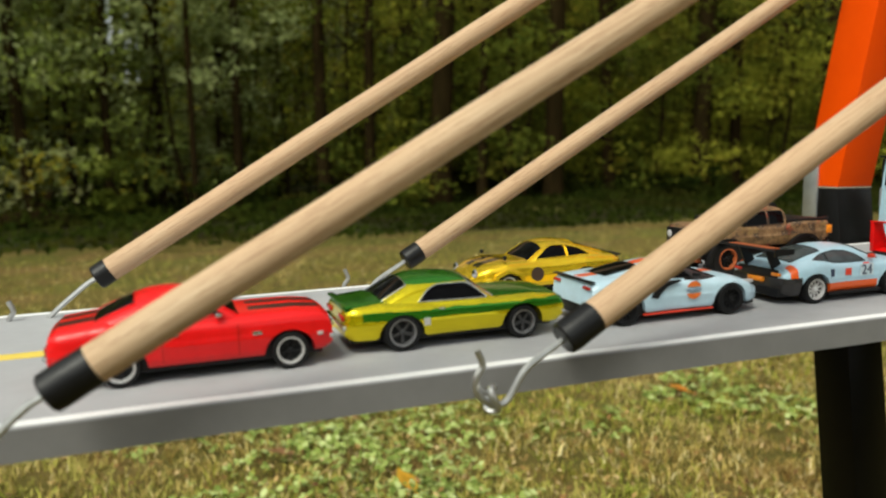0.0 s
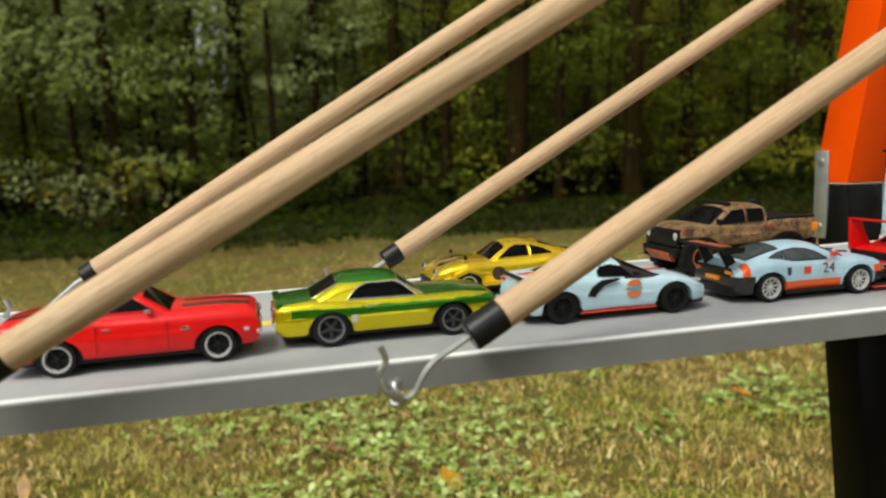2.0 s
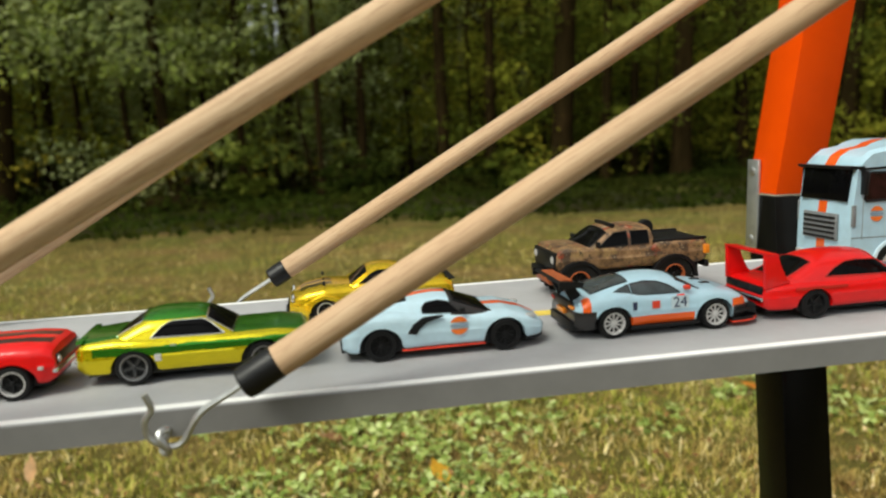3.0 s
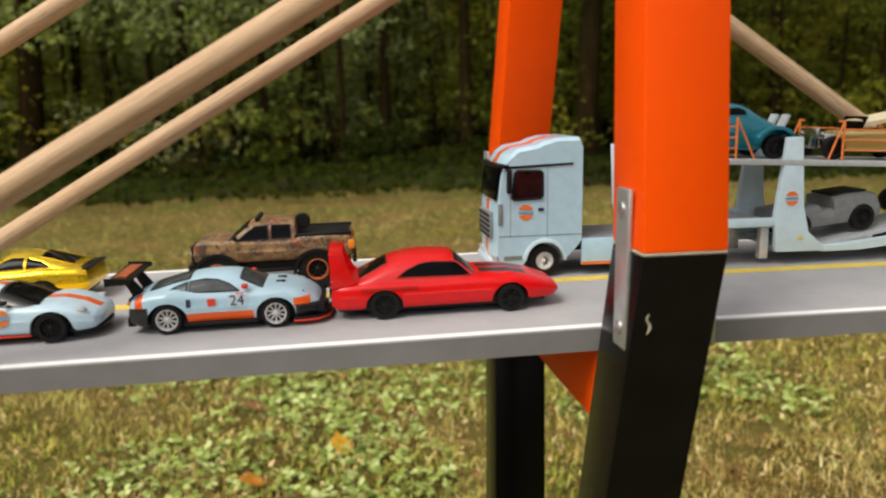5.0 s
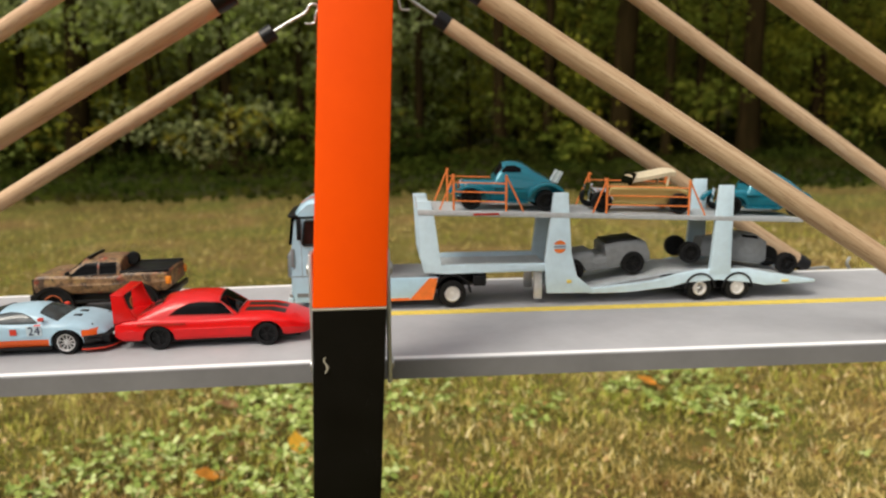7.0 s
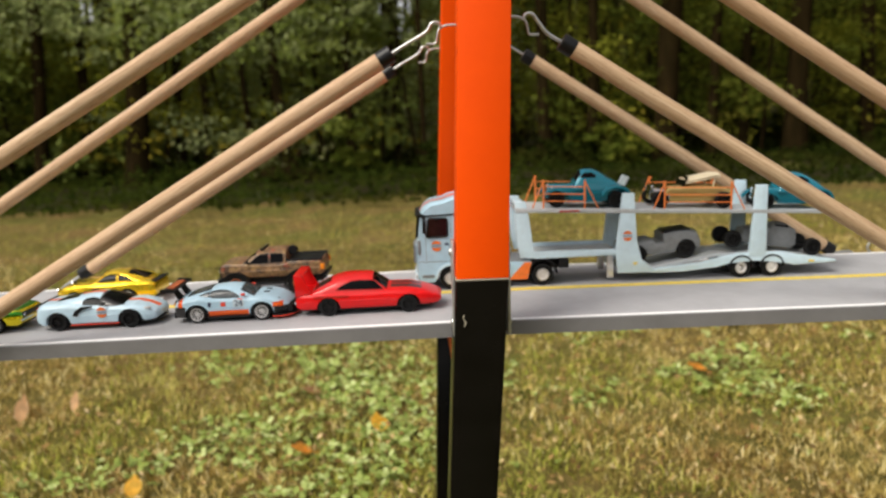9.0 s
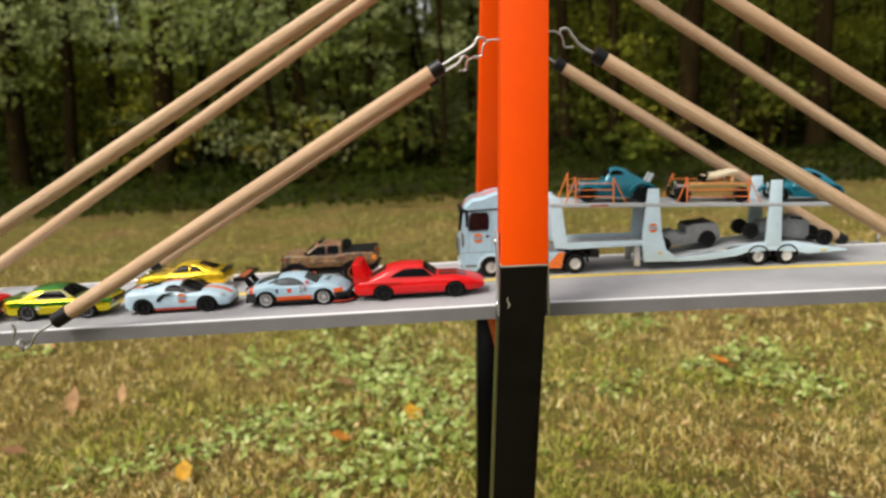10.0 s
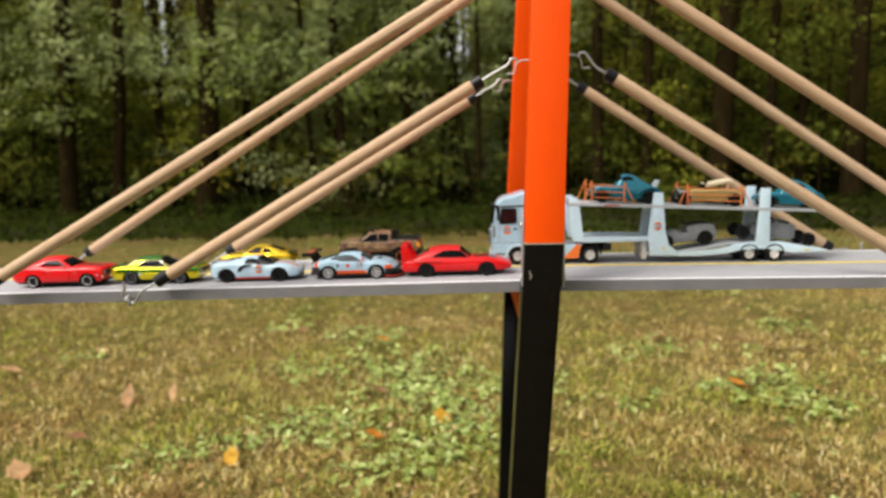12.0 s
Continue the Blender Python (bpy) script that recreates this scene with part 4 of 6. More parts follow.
def gold_coupe():
    car = thing("toy_car", Matrix.Translation((0, 0, 0.0006)) @ on_deck(-0.2555, 0.0375, 180), "gold chrome toy sports coupe with black bonnet", "toy car", TRAFFIC)
    ax, r = (-0.0185, 0.0185), 0.0053
    gold, black = (0.92, 0.62, 0.025), (0.02, 0.018, 0.016)
    paint = livery("gold_paint", gold, [(black, (0.0150, 0.031), (0.0015, 0.0070), (0.0128, 0.03)), (black, (-0.05, -0.0340), (0, 0.0120), (0.0136, 0.03))], rough=0.22, metal=0.75)
    top = [(-0.0375, 0.0110), (-0.0368, 0.0138), (-0.034, 0.0150), (-0.0185, 0.0158), (-0.006, 0.0148), (0.004, 0.0146), (0.0185, 0.0150), (0.0260, 0.0136), (0.0320, 0.0110), (0.0336, 0.0088)]
    wide = [(-0.0380, 0.0138), (-0.034, 0.0156), (-0.0185, 0.0172), (-0.004, 0.0156), (0.008, 0.0156), (0.0185, 0.0170), (0.028, 0.0154), (0.0336, 0.0112)]
    part("body", car_body(top, wide, 0.0036, ax, 0.0064), paint, car, "gold chrome body with black bonnet")
    greenhouse(car, livery("gold_roof", gold, rough=0.22, metal=0.75), [(-0.0365, 0.0142), (-0.0290, 0.0166), (-0.0200, 0.0200), (-0.0120, 0.0222), (-0.0060, 0.0226), (-0.0010, 0.0216), (0.0040, 0.0180), (0.0085, 0.0140)], 0.0132, 0.0146, 0.0102,
               [([(-0.0215, 0.0158), (-0.0112, 0.0156)], [(-0.0215, 0.0164), (-0.0175, 0.0186), (-0.0112, 0.0202)]), ([(-0.0104, 0.0156), (0.0042, 0.0152)], [(-0.0104, 0.0203), (-0.0050, 0.0204), (-0.0018, 0.0194), (0.0042, 0.0153)])],
               [(0.0076, -0.0002, 0.92, 0.86), (-0.0300, -0.0165, 0.70, 0.76)], GLASS, None, "gold chrome roof")
    for s in (-1, 1):
        part("door_roundel", disc(B(), 0.0045, 0.0092, s * 0.01575, 0.0030), NAVY_BROWN, car, "dark round door print")
        part("fender_flare", prism(B(), [(0.0105, 0.0062), (0.0125, 0.0106), (0.0185, 0.0128), (0.0245, 0.0106), (0.0262, 0.0062), (0.0250, 0.0062), (0.0232, 0.0094), (0.0185, 0.0112), (0.0138, 0.0094), (0.0120, 0.0062)], s * 0.0158, s * 0.0178, 0.0003), livery("gold_flare", gold, rough=0.22, metal=0.75), car)
        bar(car, "wing_mirror", 0.0180, 0.0192, s * 0.0128 - 0.0011, s * 0.0128 + 0.0011, 0.0158, 0.0176, BLACK_PLASTIC, "black mirror on the front wing")
    lamp_pair(car, 0.0315, 0.0112, 0.0108, 0.0020, CHROME)
    bar(car, "front_lip", 0.0300, 0.0358, -0.0150, 0.0150, 0.0024, 0.0036, BLACK_PLASTIC, "black front lip")
    bar(car, "grille", 0.0326, 0.0346, -0.0080, 0.0080, 0.0046, 0.0080, BLACK_PLASTIC)
    bar(car, "tail_lip", -0.0382, -0.0350, -0.0130, 0.0130, 0.0142, 0.0150, BLACK_PLASTIC, "black tail lip")
    chassis(car, -0.035, 0.030, 0.0110, 0.0024, 0.0076)
    four_wheels(car, ax, 0.0146, r, 0.0046, "gold")


def camo():
    m, nt, bs = tree("rusty_camo")
    a = noise_node(nt, 260.0, 5, 0.65)
    c = ramp(nt, a, [(0.36, (0.10, 0.055, 0.028)), (0.50, (0.21, 0.118, 0.056)), (0.66, (0.33, 0.20, 0.10))])
    for scale, cut, colour in ((120.0, 0.53, (0.050, 0.030, 0.020)), (150.0, 0.57, (0.30, 0.19, 0.075)), (110.0, 0.60, (0.26, 0.035, 0.012)), (300.0, 0.58, (0.030, 0.020, 0.016)), (240.0, 0.62, (0.42, 0.33, 0.22))):
        c = mix(nt, ramp(nt, noise_node(nt, scale, 5, 0.62), [(cut - 0.01, (0, 0, 0)), (cut + 0.05, (0.85, 0.85, 0.85))]), c, colour)
    nt.links.new(c, bs.inputs["Base Color"])
    bs.inputs["Roughness"].default_value = 0.5
    bump(nt, bs, a, 0.3, 0.0003)
    return m


def pickup():
    car = thing("toy_pickup", on_deck(-0.1385, 0.0352, 180), "rusty brown lifted toy pickup truck with off-road tyres", "toy truck", TRAFFIC)
    ax, r = (-0.0226, 0.0226), 0.0090
    paint = camo()
    top = [(-0.0390, 0.0170), (-0.0388, 0.0222), (-0.038, 0.0228), (-0.0145, 0.0228), (-0.0130, 0.0214), (0.0, 0.0214), (0.016, 0.0222), (0.026, 0.0226), (0.0312, 0.0222), (0.0326, 0.0200), (0.0330, 0.0150)]
    wide = [(-0.0390, 0.0158), (-0.036, 0.0166), (-0.0226, 0.0172), (0.0, 0.0166), (0.0226, 0.0172), (0.031, 0.0166), (0.0330, 0.0158)]
    part("body", car_body(top, wide, 0.0122, ax, 0.0114, crown=0.0003, shoulder=0.93), paint, car, "rust and tan camouflage body")
    greenhouse(car, paint, [(-0.0140, 0.0200), (-0.0134, 0.0288), (-0.0112, 0.0304), (-0.0020, 0.0308), (0.0070, 0.0300), (0.0125, 0.0262), (0.0188, 0.0210)], 0.0196, 0.0162, 0.0136,
               [([(-0.0112, 0.0226), (-0.0026, 0.0224)], [(-0.0112, 0.0282), (-0.0026, 0.0284)]), ([(-0.0010, 0.0224), (0.0128, 0.0220)], [(-0.0010, 0.0284), (0.0050, 0.0280), (0.0090, 0.0254), (0.0128, 0.0222)])], [(0.0176, 0.0082, 0.92, 0.88)], GLASS, BLACK_PLASTIC, "rusty cab roof", 9.0, 0.97)
    bed = bar(car, "load_bed", -0.0380, -0.0140, -0.0138, 0.0138, 0.0222, 0.0233, BLACK_PLASTIC, "black open load bed")
    for s in (-1, 1):
        bar(car, "bed_rail", -0.0390, -0.0130, s * 0.0148 - 0.0012, s * 0.0148 + 0.0012, 0.0226, 0.0240, BLACK_PLASTIC)
        for a in ax:
            o = part("fender_flare", prism(B(), [(a + 0.0112 * math.cos(q), 0.0060 + 0.0112 * math.sin(q)) for q in (math.pi * k / 10 for k in range(11))] + [(a + 0.0096 * math.cos(q), 0.0060 + 0.0096 * math.sin(q)) for q in (math.pi * k / 10 for k in range(10, -1, -1))], s * 0.0156, s * 0.0184), BLACK_PLASTIC, car, "black wheel arch flare")
        bar(car, "tail_lamp", -0.0402, -0.0372, s * 0.0156 - 0.0012, s * 0.0156 + 0.0012, 0.0160, 0.0202, AMBER, "orange tail lamp")
        bar(car, "step_bar", -0.0125, 0.0125, s * 0.0162 - 0.0008, s * 0.0162 + 0.0008, 0.0072, 0.0088, BLACK_PLASTIC)
        bar(car, "mirror", 0.0130, 0.0146, s * 0.0172 - 0.0014, s * 0.0172 + 0.0014, 0.0228, 0.0250, BLACK_PLASTIC)
    bar(car, "grille", 0.0318, 0.0338, -0.0152, 0.0152, 0.0126, 0.0208, BLACK_PLASTIC, "black front grille")
    lamp_pair(car, 0.0332, 0.0126, 0.0176, 0.0018, RIM_SILVER)
    bar(car, "front_bumper", 0.0322, 0.0358, -0.0150, 0.0150, 0.0086, 0.0122, BLACK_PLASTIC, "black steel front bumper")
    part("skid_plate", prism(B(), [(0.0322, 0.0096), (0.0372, 0.0100), (0.0342, 0.0056), (0.0320, 0.0054)], -0.0100, 0.0100, 0.0003), RUST_RIM, car, "rusty skid plate")
    bar(car, "rear_bumper", -0.0408, -0.0388, -0.0150, 0.0150, 0.0094, 0.0126, BLACK_PLASTIC)
    lb = bar(car, "light_bar", 0.0030, 0.0050, -0.0105, 0.0105, 0.0302, 0.0318, BLACK_PLASTIC, "black roof light bar")
    part("spare_wheel", lathe(B(), [(0.0016, -0.0022), (0.0032, -0.0022), (0.0037, -0.0010), (0.0037, 0.0010), (0.0032, 0.0022), (0.0016, 0.0022)], 20, Matrix.Translation((-0.0160, 0, 0.0280))), TYRE, car, "upright spare tyre behind the cab")
    chassis(car, -0.038, 0.031, 0.0100, 0.0066, 0.0110)
    for xa in ax:
        bar(car, "axle", xa - 0.0010, xa + 0.0010, -0.0130, 0.0130, 0.0072, 0.0092, BLACK_PLASTIC)
    for o in car.children:
        o.location.z += 0.0016
    four_wheels(car, ax, 0.0140, r, 0.0070, "off")


BLACK3 = (0.02, 0.018, 0.018)
red_coupe()
green_coupe()
mid_engine_coupe()
race_coupe()
winged_coupe()
gold_coupe()
pickup()

# ---- car transporter: x as in the world, near side at y = -0.0195 ----
TY = 0.0262
W = 0.0192
BLUE = livery("transporter_blue", (0.59, 0.75, 0.84), rough=0.35, coat=0.5)
CAB_BLUE = livery("cab_blue", PALE_BLUE, [(ORANGE, (-0.05, 0.002), (0.0, 0.0036), (0.050, 0.08)), (ORANGE, (-0.05, -0.0318), (0.0, 0.0030), (0.006, 0.036))], rough=0.35, coat=0.5)
GREY_FLOOR = plain("trailer_floor_grey", (0.50, 0.53, 0.55), 0.5, 0.2)
PRIMER = plain("grey_primer", (0.20, 0.21, 0.22), 0.55)
TEAL = livery("teal_paint", (0.006, 0.175, 0.245), rough=0.25, metal=0.25, coat=0.6)
CREAM = plain("cream_top", (0.72, 0.62, 0.43), 0.6)
GOLD = livery("pale_gold_paint", (0.62, 0.44, 0.17), rough=0.25, metal=0.7)
RED_GLASS = plain("red_dark_glass", (0.022, 0.006, 0.007), 0.14, vary=0.7, scale=120, spec=0.3)
tz = deck_top(0.05)

truck = thing("toy_lorry_cab", Matrix.Translation((0, TY, tz)), "pale blue toy lorry tractor with orange roof stripes", "toy lorry", "car transporter")
bm, rows = B(), []
for y in (-W, -W * 0.86, -W * 0.4, W * 0.4, W * 0.86, W):
    e = abs(y) / W
    k = 0.0 if e < 0.9 else 0.0016
    f = 0.0022 * max(0.0, e - 0.35)
    outline = [(-0.0335 + f, 0.0055), (-0.0352 + f, 0.0110), (-0.0350 + f, 0.0300), (-0.0330 + f, 0.0480), (-0.0316 + f, 0.0530), (-0.0290 + f, 0.0572 - k), (-0.0240, 0.0600 - k), (-0.0150, 0.0615 - k), (-0.0120, 0.0630 - k), (-0.0060, 0.0646 - k), (0.0050, 0.0648 - k), (0.0062, 0.0600), (0.0062, 0.0170), (0.0040, 0.0140)]
    arch = [(-0.0115 + 0.0092 * math.cos(a), 0.0072 + 0.0092 * math.sin(a)) for a in (math.pi * q / 8 for q in range(9))]
    outline += [(p[0], max(p[1], 0.0075)) for p in arch] + [(-0.0225, 0.0055)]
    rows.append([bm.verts.new((x, y, z)) for x, z in outline])
for p, q in zip(rows, rows[1:]):
    for i in range(len(p)):
        j = (i + 1) % len(p)
        bm.faces.new((p[i], p[j], q[j], q[i]))
bm.faces.new(rows[0])
bm.faces.new(rows[-1][::-1])
part("cab_body", bm, CAB_BLUE, truck, "pale blue cab with orange stripes", 25)
part("windscreen", prism(B(), [(-0.0336, 0.0366), (-0.0350, 0.0366), (-0.0332, 0.0514), (-0.0314, 0.0514)], -W * 0.84, W * 0.84, 0.0003), GLASS, truck, "dark windscreen")
bar(truck, "sun_visor", -0.0348, -0.0300, -W * 0.94, W * 0.94, 0.0514, 0.0530, BLACK_PLASTIC, "black sun visor")
for s in (-1, 1):
    part("window", prism(B(), [(-0.0268, 0.0380), (-0.0262, 0.0372), (-0.0142, 0.0376), (-0.0134, 0.0384), (-0.0134, 0.0486), (-0.0142, 0.0494), (-0.0250, 0.0496), (-0.0256, 0.0490)], s * W * 0.99, s * (W + 0.0004)), RED_GLASS, truck, "dark side window with red cabin behind")
    part("window_frame", tube(B(), [(x, s * (W + 0.0003), z) for x, z in [(-0.0272, 0.0376), (-0.0264, 0.0368), (-0.0140, 0.0372), (-0.0130, 0.0382), (-0.0130, 0.0488), (-0.0140, 0.0498), (-0.0250, 0.0500), (-0.0259, 0.0492), (-0.0272, 0.0376), (-0.0264, 0.0368)]], 0.0006, 6), BLACK_PLASTIC, truck, "black window frame")
    part("roof_trim", prism(B(), [(-0.0310, 0.0510), (0.0015, 0.0524), (0.0015, 0.0533), (-0.0310, 0.0520)], s * W * 0.99, s * (W + 0.0005)), BLACK_PLASTIC, truck)
    bar(truck, "mirror", -0.0300, -0.0280, s * (W + 0.0016) - 0.0016, s * (W + 0.0016) + 0.0016, 0.0400, 0.0510, BLACK_PLASTIC, "black door mirror")
    bar(truck, "mirror_arm", -0.0340, -0.0290, s * (W + 0.0008) - 0.0006, s * (W + 0.0008) + 0.0006, 0.0518, 0.0530, BLACK_PLASTIC, "", 0.0002)
    bar(truck, "door_handle", -0.0150, -0.0122, s * (W + 0.0002) - 0.0003, s * (W + 0.0002) + 0.0003, 0.0312, 0.0328, NAVY_PRINT)
    for xd in (-0.0280, -0.0105):
        bar(truck, "door_gap", xd - 0.00012, xd + 0.00012, s * W - 0.0001, s * W + 0.0001, 0.0190, 0.0525, PRIMER, "", 0.0)
    part("wheel_arch", prism(B(), [(-0.0115 + 0.0104 * math.cos(q), 0.0080 + 0.0104 * math.sin(q)) for q in (math.pi * k / 12 for k in range(13))] + [(-0.0115 + 0.0090 * math.cos(q), 0.0080 + 0.0090 * math.sin(q)) for q in (math.pi * k / 12 for k in range(12, -1, -1))], s * (W - 0.002), s * (W + 0.0008), 0.0002), BLUE, truck, "pale blue wheel arch")
    bar(truck, "panel_gap", -0.0335, 0.0060, s * W - 0.0001, s * W + 0.0001, 0.0196, 0.0200, PRIMER, "", 0.0)
    bar(truck, "corner_deflector", -0.0338, -0.0318, s * W - 0.0006, s * W + 0.0006, 0.0250, 0.0350, PRIMER, "", 0.0003)
    bar(truck, "step", -0.0310, -0.0225, s * W - 0.0002, s * W + 0.0002, 0.0085, 0.0105, PRIMER, "", 0.0)
    part("side_skirt", prism(B(), [(0.0065, 0.0050), (0.0420, 0.0050), (0.0450, 0.0175), (0.0065, 0.0175)], s * (W - 0.002), s * W, 0.0004), livery("skirt_blue", PALE_BLUE), truck, "pale blue side skirt")
    part("skirt_wedge", prism(B(), [(0.0290, 0.0052), (0.0418, 0.0052), (0.0446, 0.0172), (0.0400, 0.0172)], s * W, s * (W + 0.0002)), ORANGE_PRINT, truck, "orange wedge print")
    bar(truck, "skirt_line", 0.0065, 0.0290, s * W - 0.0002, s * W + 0.0002, 0.0050, 0.0064, ORANGE_PRINT, "", 0.0)
    arc = [(0.0526 + 0.0105 * math.cos(q), 0.0085 + 0.0105 * math.sin(q)) for q in (math.pi * k / 10 for k in range(11))]
    part("mudguard", prism(B(), arc + [(0.0526 + 0.0094 * math.cos(q), 0.0085 + 0.0094 * math.sin(q)) for q in (math.pi * k / 10 for k in range(10, -1, -1))], s * W, s * (W - 0.008)), BLACK_PLASTIC, truck, "black rear mudguard")
    wheel(truck, -0.0115, s * 0.0160, 0.0076, 0.0056, "truck")
    wheel(truck, 0.0526, s * 0.0150, 0.0078, 0.0076, "truck")
logo(truck, -0.0208, 0.0308, W + 0.0002, 0.0036)
g = bar(truck, "grille", -0.0362, -0.0346, -W * 0.62, W * 0.62, 0.0178, 0.0305, PRIMER, "grey slatted grille")
for k in range(5):
    bar(g, "slat", -0.0367, -0.0360, -W * 0.58, W * 0.58, 0.0185 + k * 0.0024, 0.0195 + k * 0.0024, BLACK_PLASTIC, "", 0.0001)
for s in (-1, 1):
    bar(truck, "headlight", -0.0356, -0.0338, s * 0.0148 - 0.0030, s * 0.0148 + 0.0030, 0.0080, 0.0108, RIM_SILVER)
bar(truck, "front_bumper", -0.0360, -0.0335, -W * 0.96, W * 0.96, 0.0050, 0.0078, BLUE, "pale blue bumper")
bar(truck, "chassis_frame", 0.0040, 0.0730, -0.0075, 0.0075, 0.0100, 0.0160, BLACK_PLASTIC, "black chassis frame")
bar(truck, "deck_plate", 0.0065, 0.0440, -0.0165, 0.0165, 0.0165, 0.0180, PRIMER)
bar(truck, "coupling", 0.0400, 0.0640, -0.0130, 0.0130, 0.0160, 0.0192, BLACK_PLASTIC)
bar(truck, "mud_flap", 0.0640, 0.0710, -W, W, 0.0120, 0.0178, BLACK_PLASTIC)

trailer = thing("toy_trailer", Matrix.Translation((0, TY, tz)), "pale blue two-deck toy car transporter trailer", "toy trailer", "car transporter")


def up_z(x):
    return float(np.interp(x, (0.035, 0.12, 0.25), (0.0548, 0.0512, 0.0462)))


for s in (-1, 1):
    y0, y1 = (-W, -W + 0.0026) if s < 0 else (W - 0.0026, W)
    part("front_post", prism(B(), [(0.0335, 0.0592), (0.0410, 0.0592), (0.0430, 0.0500), (0.0462, 0.0235), (0.0800, 0.0240), (0.1060, 0.0238), (0.1060, 0.0195), (0.0480, 0.0192), (0.0372, 0.0200), (0.0350, 0.0290)], y0, y1, 0.0003), BLUE, trailer, "pale blue front post and rail")
    part("middle_post", prism(B(), [(0.1080, 0.0625), (0.1160, 0.0625), (0.1180, 0.0290), (0.1215, 0.0160), (0.1310, 0.0085), (0.1310, 0.0065), (0.1050, 0.0068), (0.1035, 0.0240)], y0 - 0.0002, y1 + 0.0002, 0.0003), BLUE, trailer, "pale blue tapered middle post")
    part("rear_post", prism(B(), [(0.2010, 0.0652), (0.2090, 0.0652), (0.2098, 0.0150), (0.1974, 0.0150)], y0 - 0.0002, y1 + 0.0002, 0.0003), BLUE, trailer, "pale blue tapered rear post")
    part("lower_rail", prism(B(), [(0.1290, 0.0088), (0.1650, 0.0118), (0.1790, 0.0155), (0.1900, 0.0180), (0.2200, 0.0180), (0.2350, 0.0150), (0.2600, 0.0108), (0.2600, 0.0092), (0.2300, 0.0080), (0.2230, 0.0100), (0.2030, 0.0120), (0.1830, 0.0110), (0.1760, 0.0085), (0.1500, 0.0062), (0.1290, 0.0060)], y0, y1, 0.0003), BLUE, trailer, "pale blue lower side rail")
    part("upper_rail", prism(B(), [(0.0340, up_z(0.035)), (0.2500, up_z(0.25)), (0.2500, up_z(0.25) - 0.0024), (0.0340, up_z(0.035) - 0.0030)], y0 + 0.0003 * s, y1 + 0.0003 * s, 0.0002), GREY_FLOOR, trailer, "grey upper deck rail")
    bar(trailer, "landing_leg", 0.0985, 0.1030, s * 0.0140 - 0.0018, s * 0.0140 + 0.0018, 0.0030, 0.0200, RIM_SILVER, "grey landing leg")
    bar(trailer, "side_lamp", 0.1160, 0.1185, s * (W + 0.0004) - 0.0003, s * (W + 0.0004) + 0.0003, 0.0125, 0.0142, YELLOW_PRINT, "", 0.0001)
    bar(trailer, "red_print", 0.0640, 0.0780, s * (W + 0.0005) - 0.0002, s * (W + 0.0005) + 0.0002, 0.0512, 0.0522, RED_LAMP, "", 0.0)
    bar(trailer, "tail_marker", 0.2400, 0.2440, s * (W + 0.0003) - 0.0003, s * (W + 0.0003) + 0.0003, 0.0100, 0.0112, YELLOW_PRINT, "", 0.0001)
    for xw in (0.1923, 0.2142):
        wheel(trailer, xw, s * 0.0162, 0.0073, 0.0058, "truck")
        part("mudguard", prism(B(), [(xw + 0.0090 * math.cos(q), 0.0073 + 0.0090 * math.sin(q)) for q in (math.pi * k / 10 for k in range(11))] + [(xw + 0.0079 * math.cos(q), 0.0073 + 0.0079 * math.sin(q)) for q in (math.pi * k / 10 for k in range(10, -1, -1))], s * (W + 0.0004), s * (W - 0.006)), BLACK_PLASTIC, trailer, "black wheel arch liner")
logo(trailer, 0.1116, 0.0330, W + 0.0004, 0.0035)
part("upper_deck", prism(B(), [(0.0345, up_z(0.035) - 0.0004), (0.2490, up_z(0.25) - 0.0004), (0.2490, up_z(0.25) - 0.0018), (0.0345, up_z(0.035) - 0.0022)], -W + 0.0028, W - 0.0028), GREY_FLOOR, trailer, "grey upper deck floor")
part("neck_floor", prism(B(), [(0.0460, 0.0215), (0.1060, 0.0215), (0.1060, 0.0200), (0.0460, 0.0200)], -W + 0.0028, W - 0.0028), GREY_FLOOR, trailer, "grey neck floor")
part("lower_floor", prism(B(), [(0.1060, 0.0100), (0.1320, 0.0100), (0.1750, 0.0172), (0.2200, 0.0172), (0.2600, 0.0104), (0.2600, 0.0094), (0.2200, 0.0156), (0.1760, 0.0156), (0.1320, 0.0086), (0.1060, 0.0086)], -W + 0.0028, W - 0.0028), GREY_FLOOR, trailer, "grey lower deck floor")
bar(trailer, "axle_box", 0.1800, 0.2260, -0.0110, 0.0110, 0.0050, 0.0140, BLACK_PLASTIC)
bar(trailer, "cross_bar", 0.0340, 0.0400, -W + 0.002, W - 0.002, 0.0560, 0.0590, BLUE)

# ---- the cars carried on the transporter ----
CARRIED = "cars on the transporter"


def carried(name, x, z, tilt, label, flip=True):
    m = Matrix.Translation((x, TY, tz + z)) @ pose(0, 0, 0, 0, tilt, 0)
    return thing(name, m @ pose(0, 0, 0, 0, 0, 180) if flip else m, label, "toy car", CARRIED)


def old_wheels(car, ax, r, track=0.0125, style="five"):
    four_wheels(car, ax, track, r, 0.0038, style)


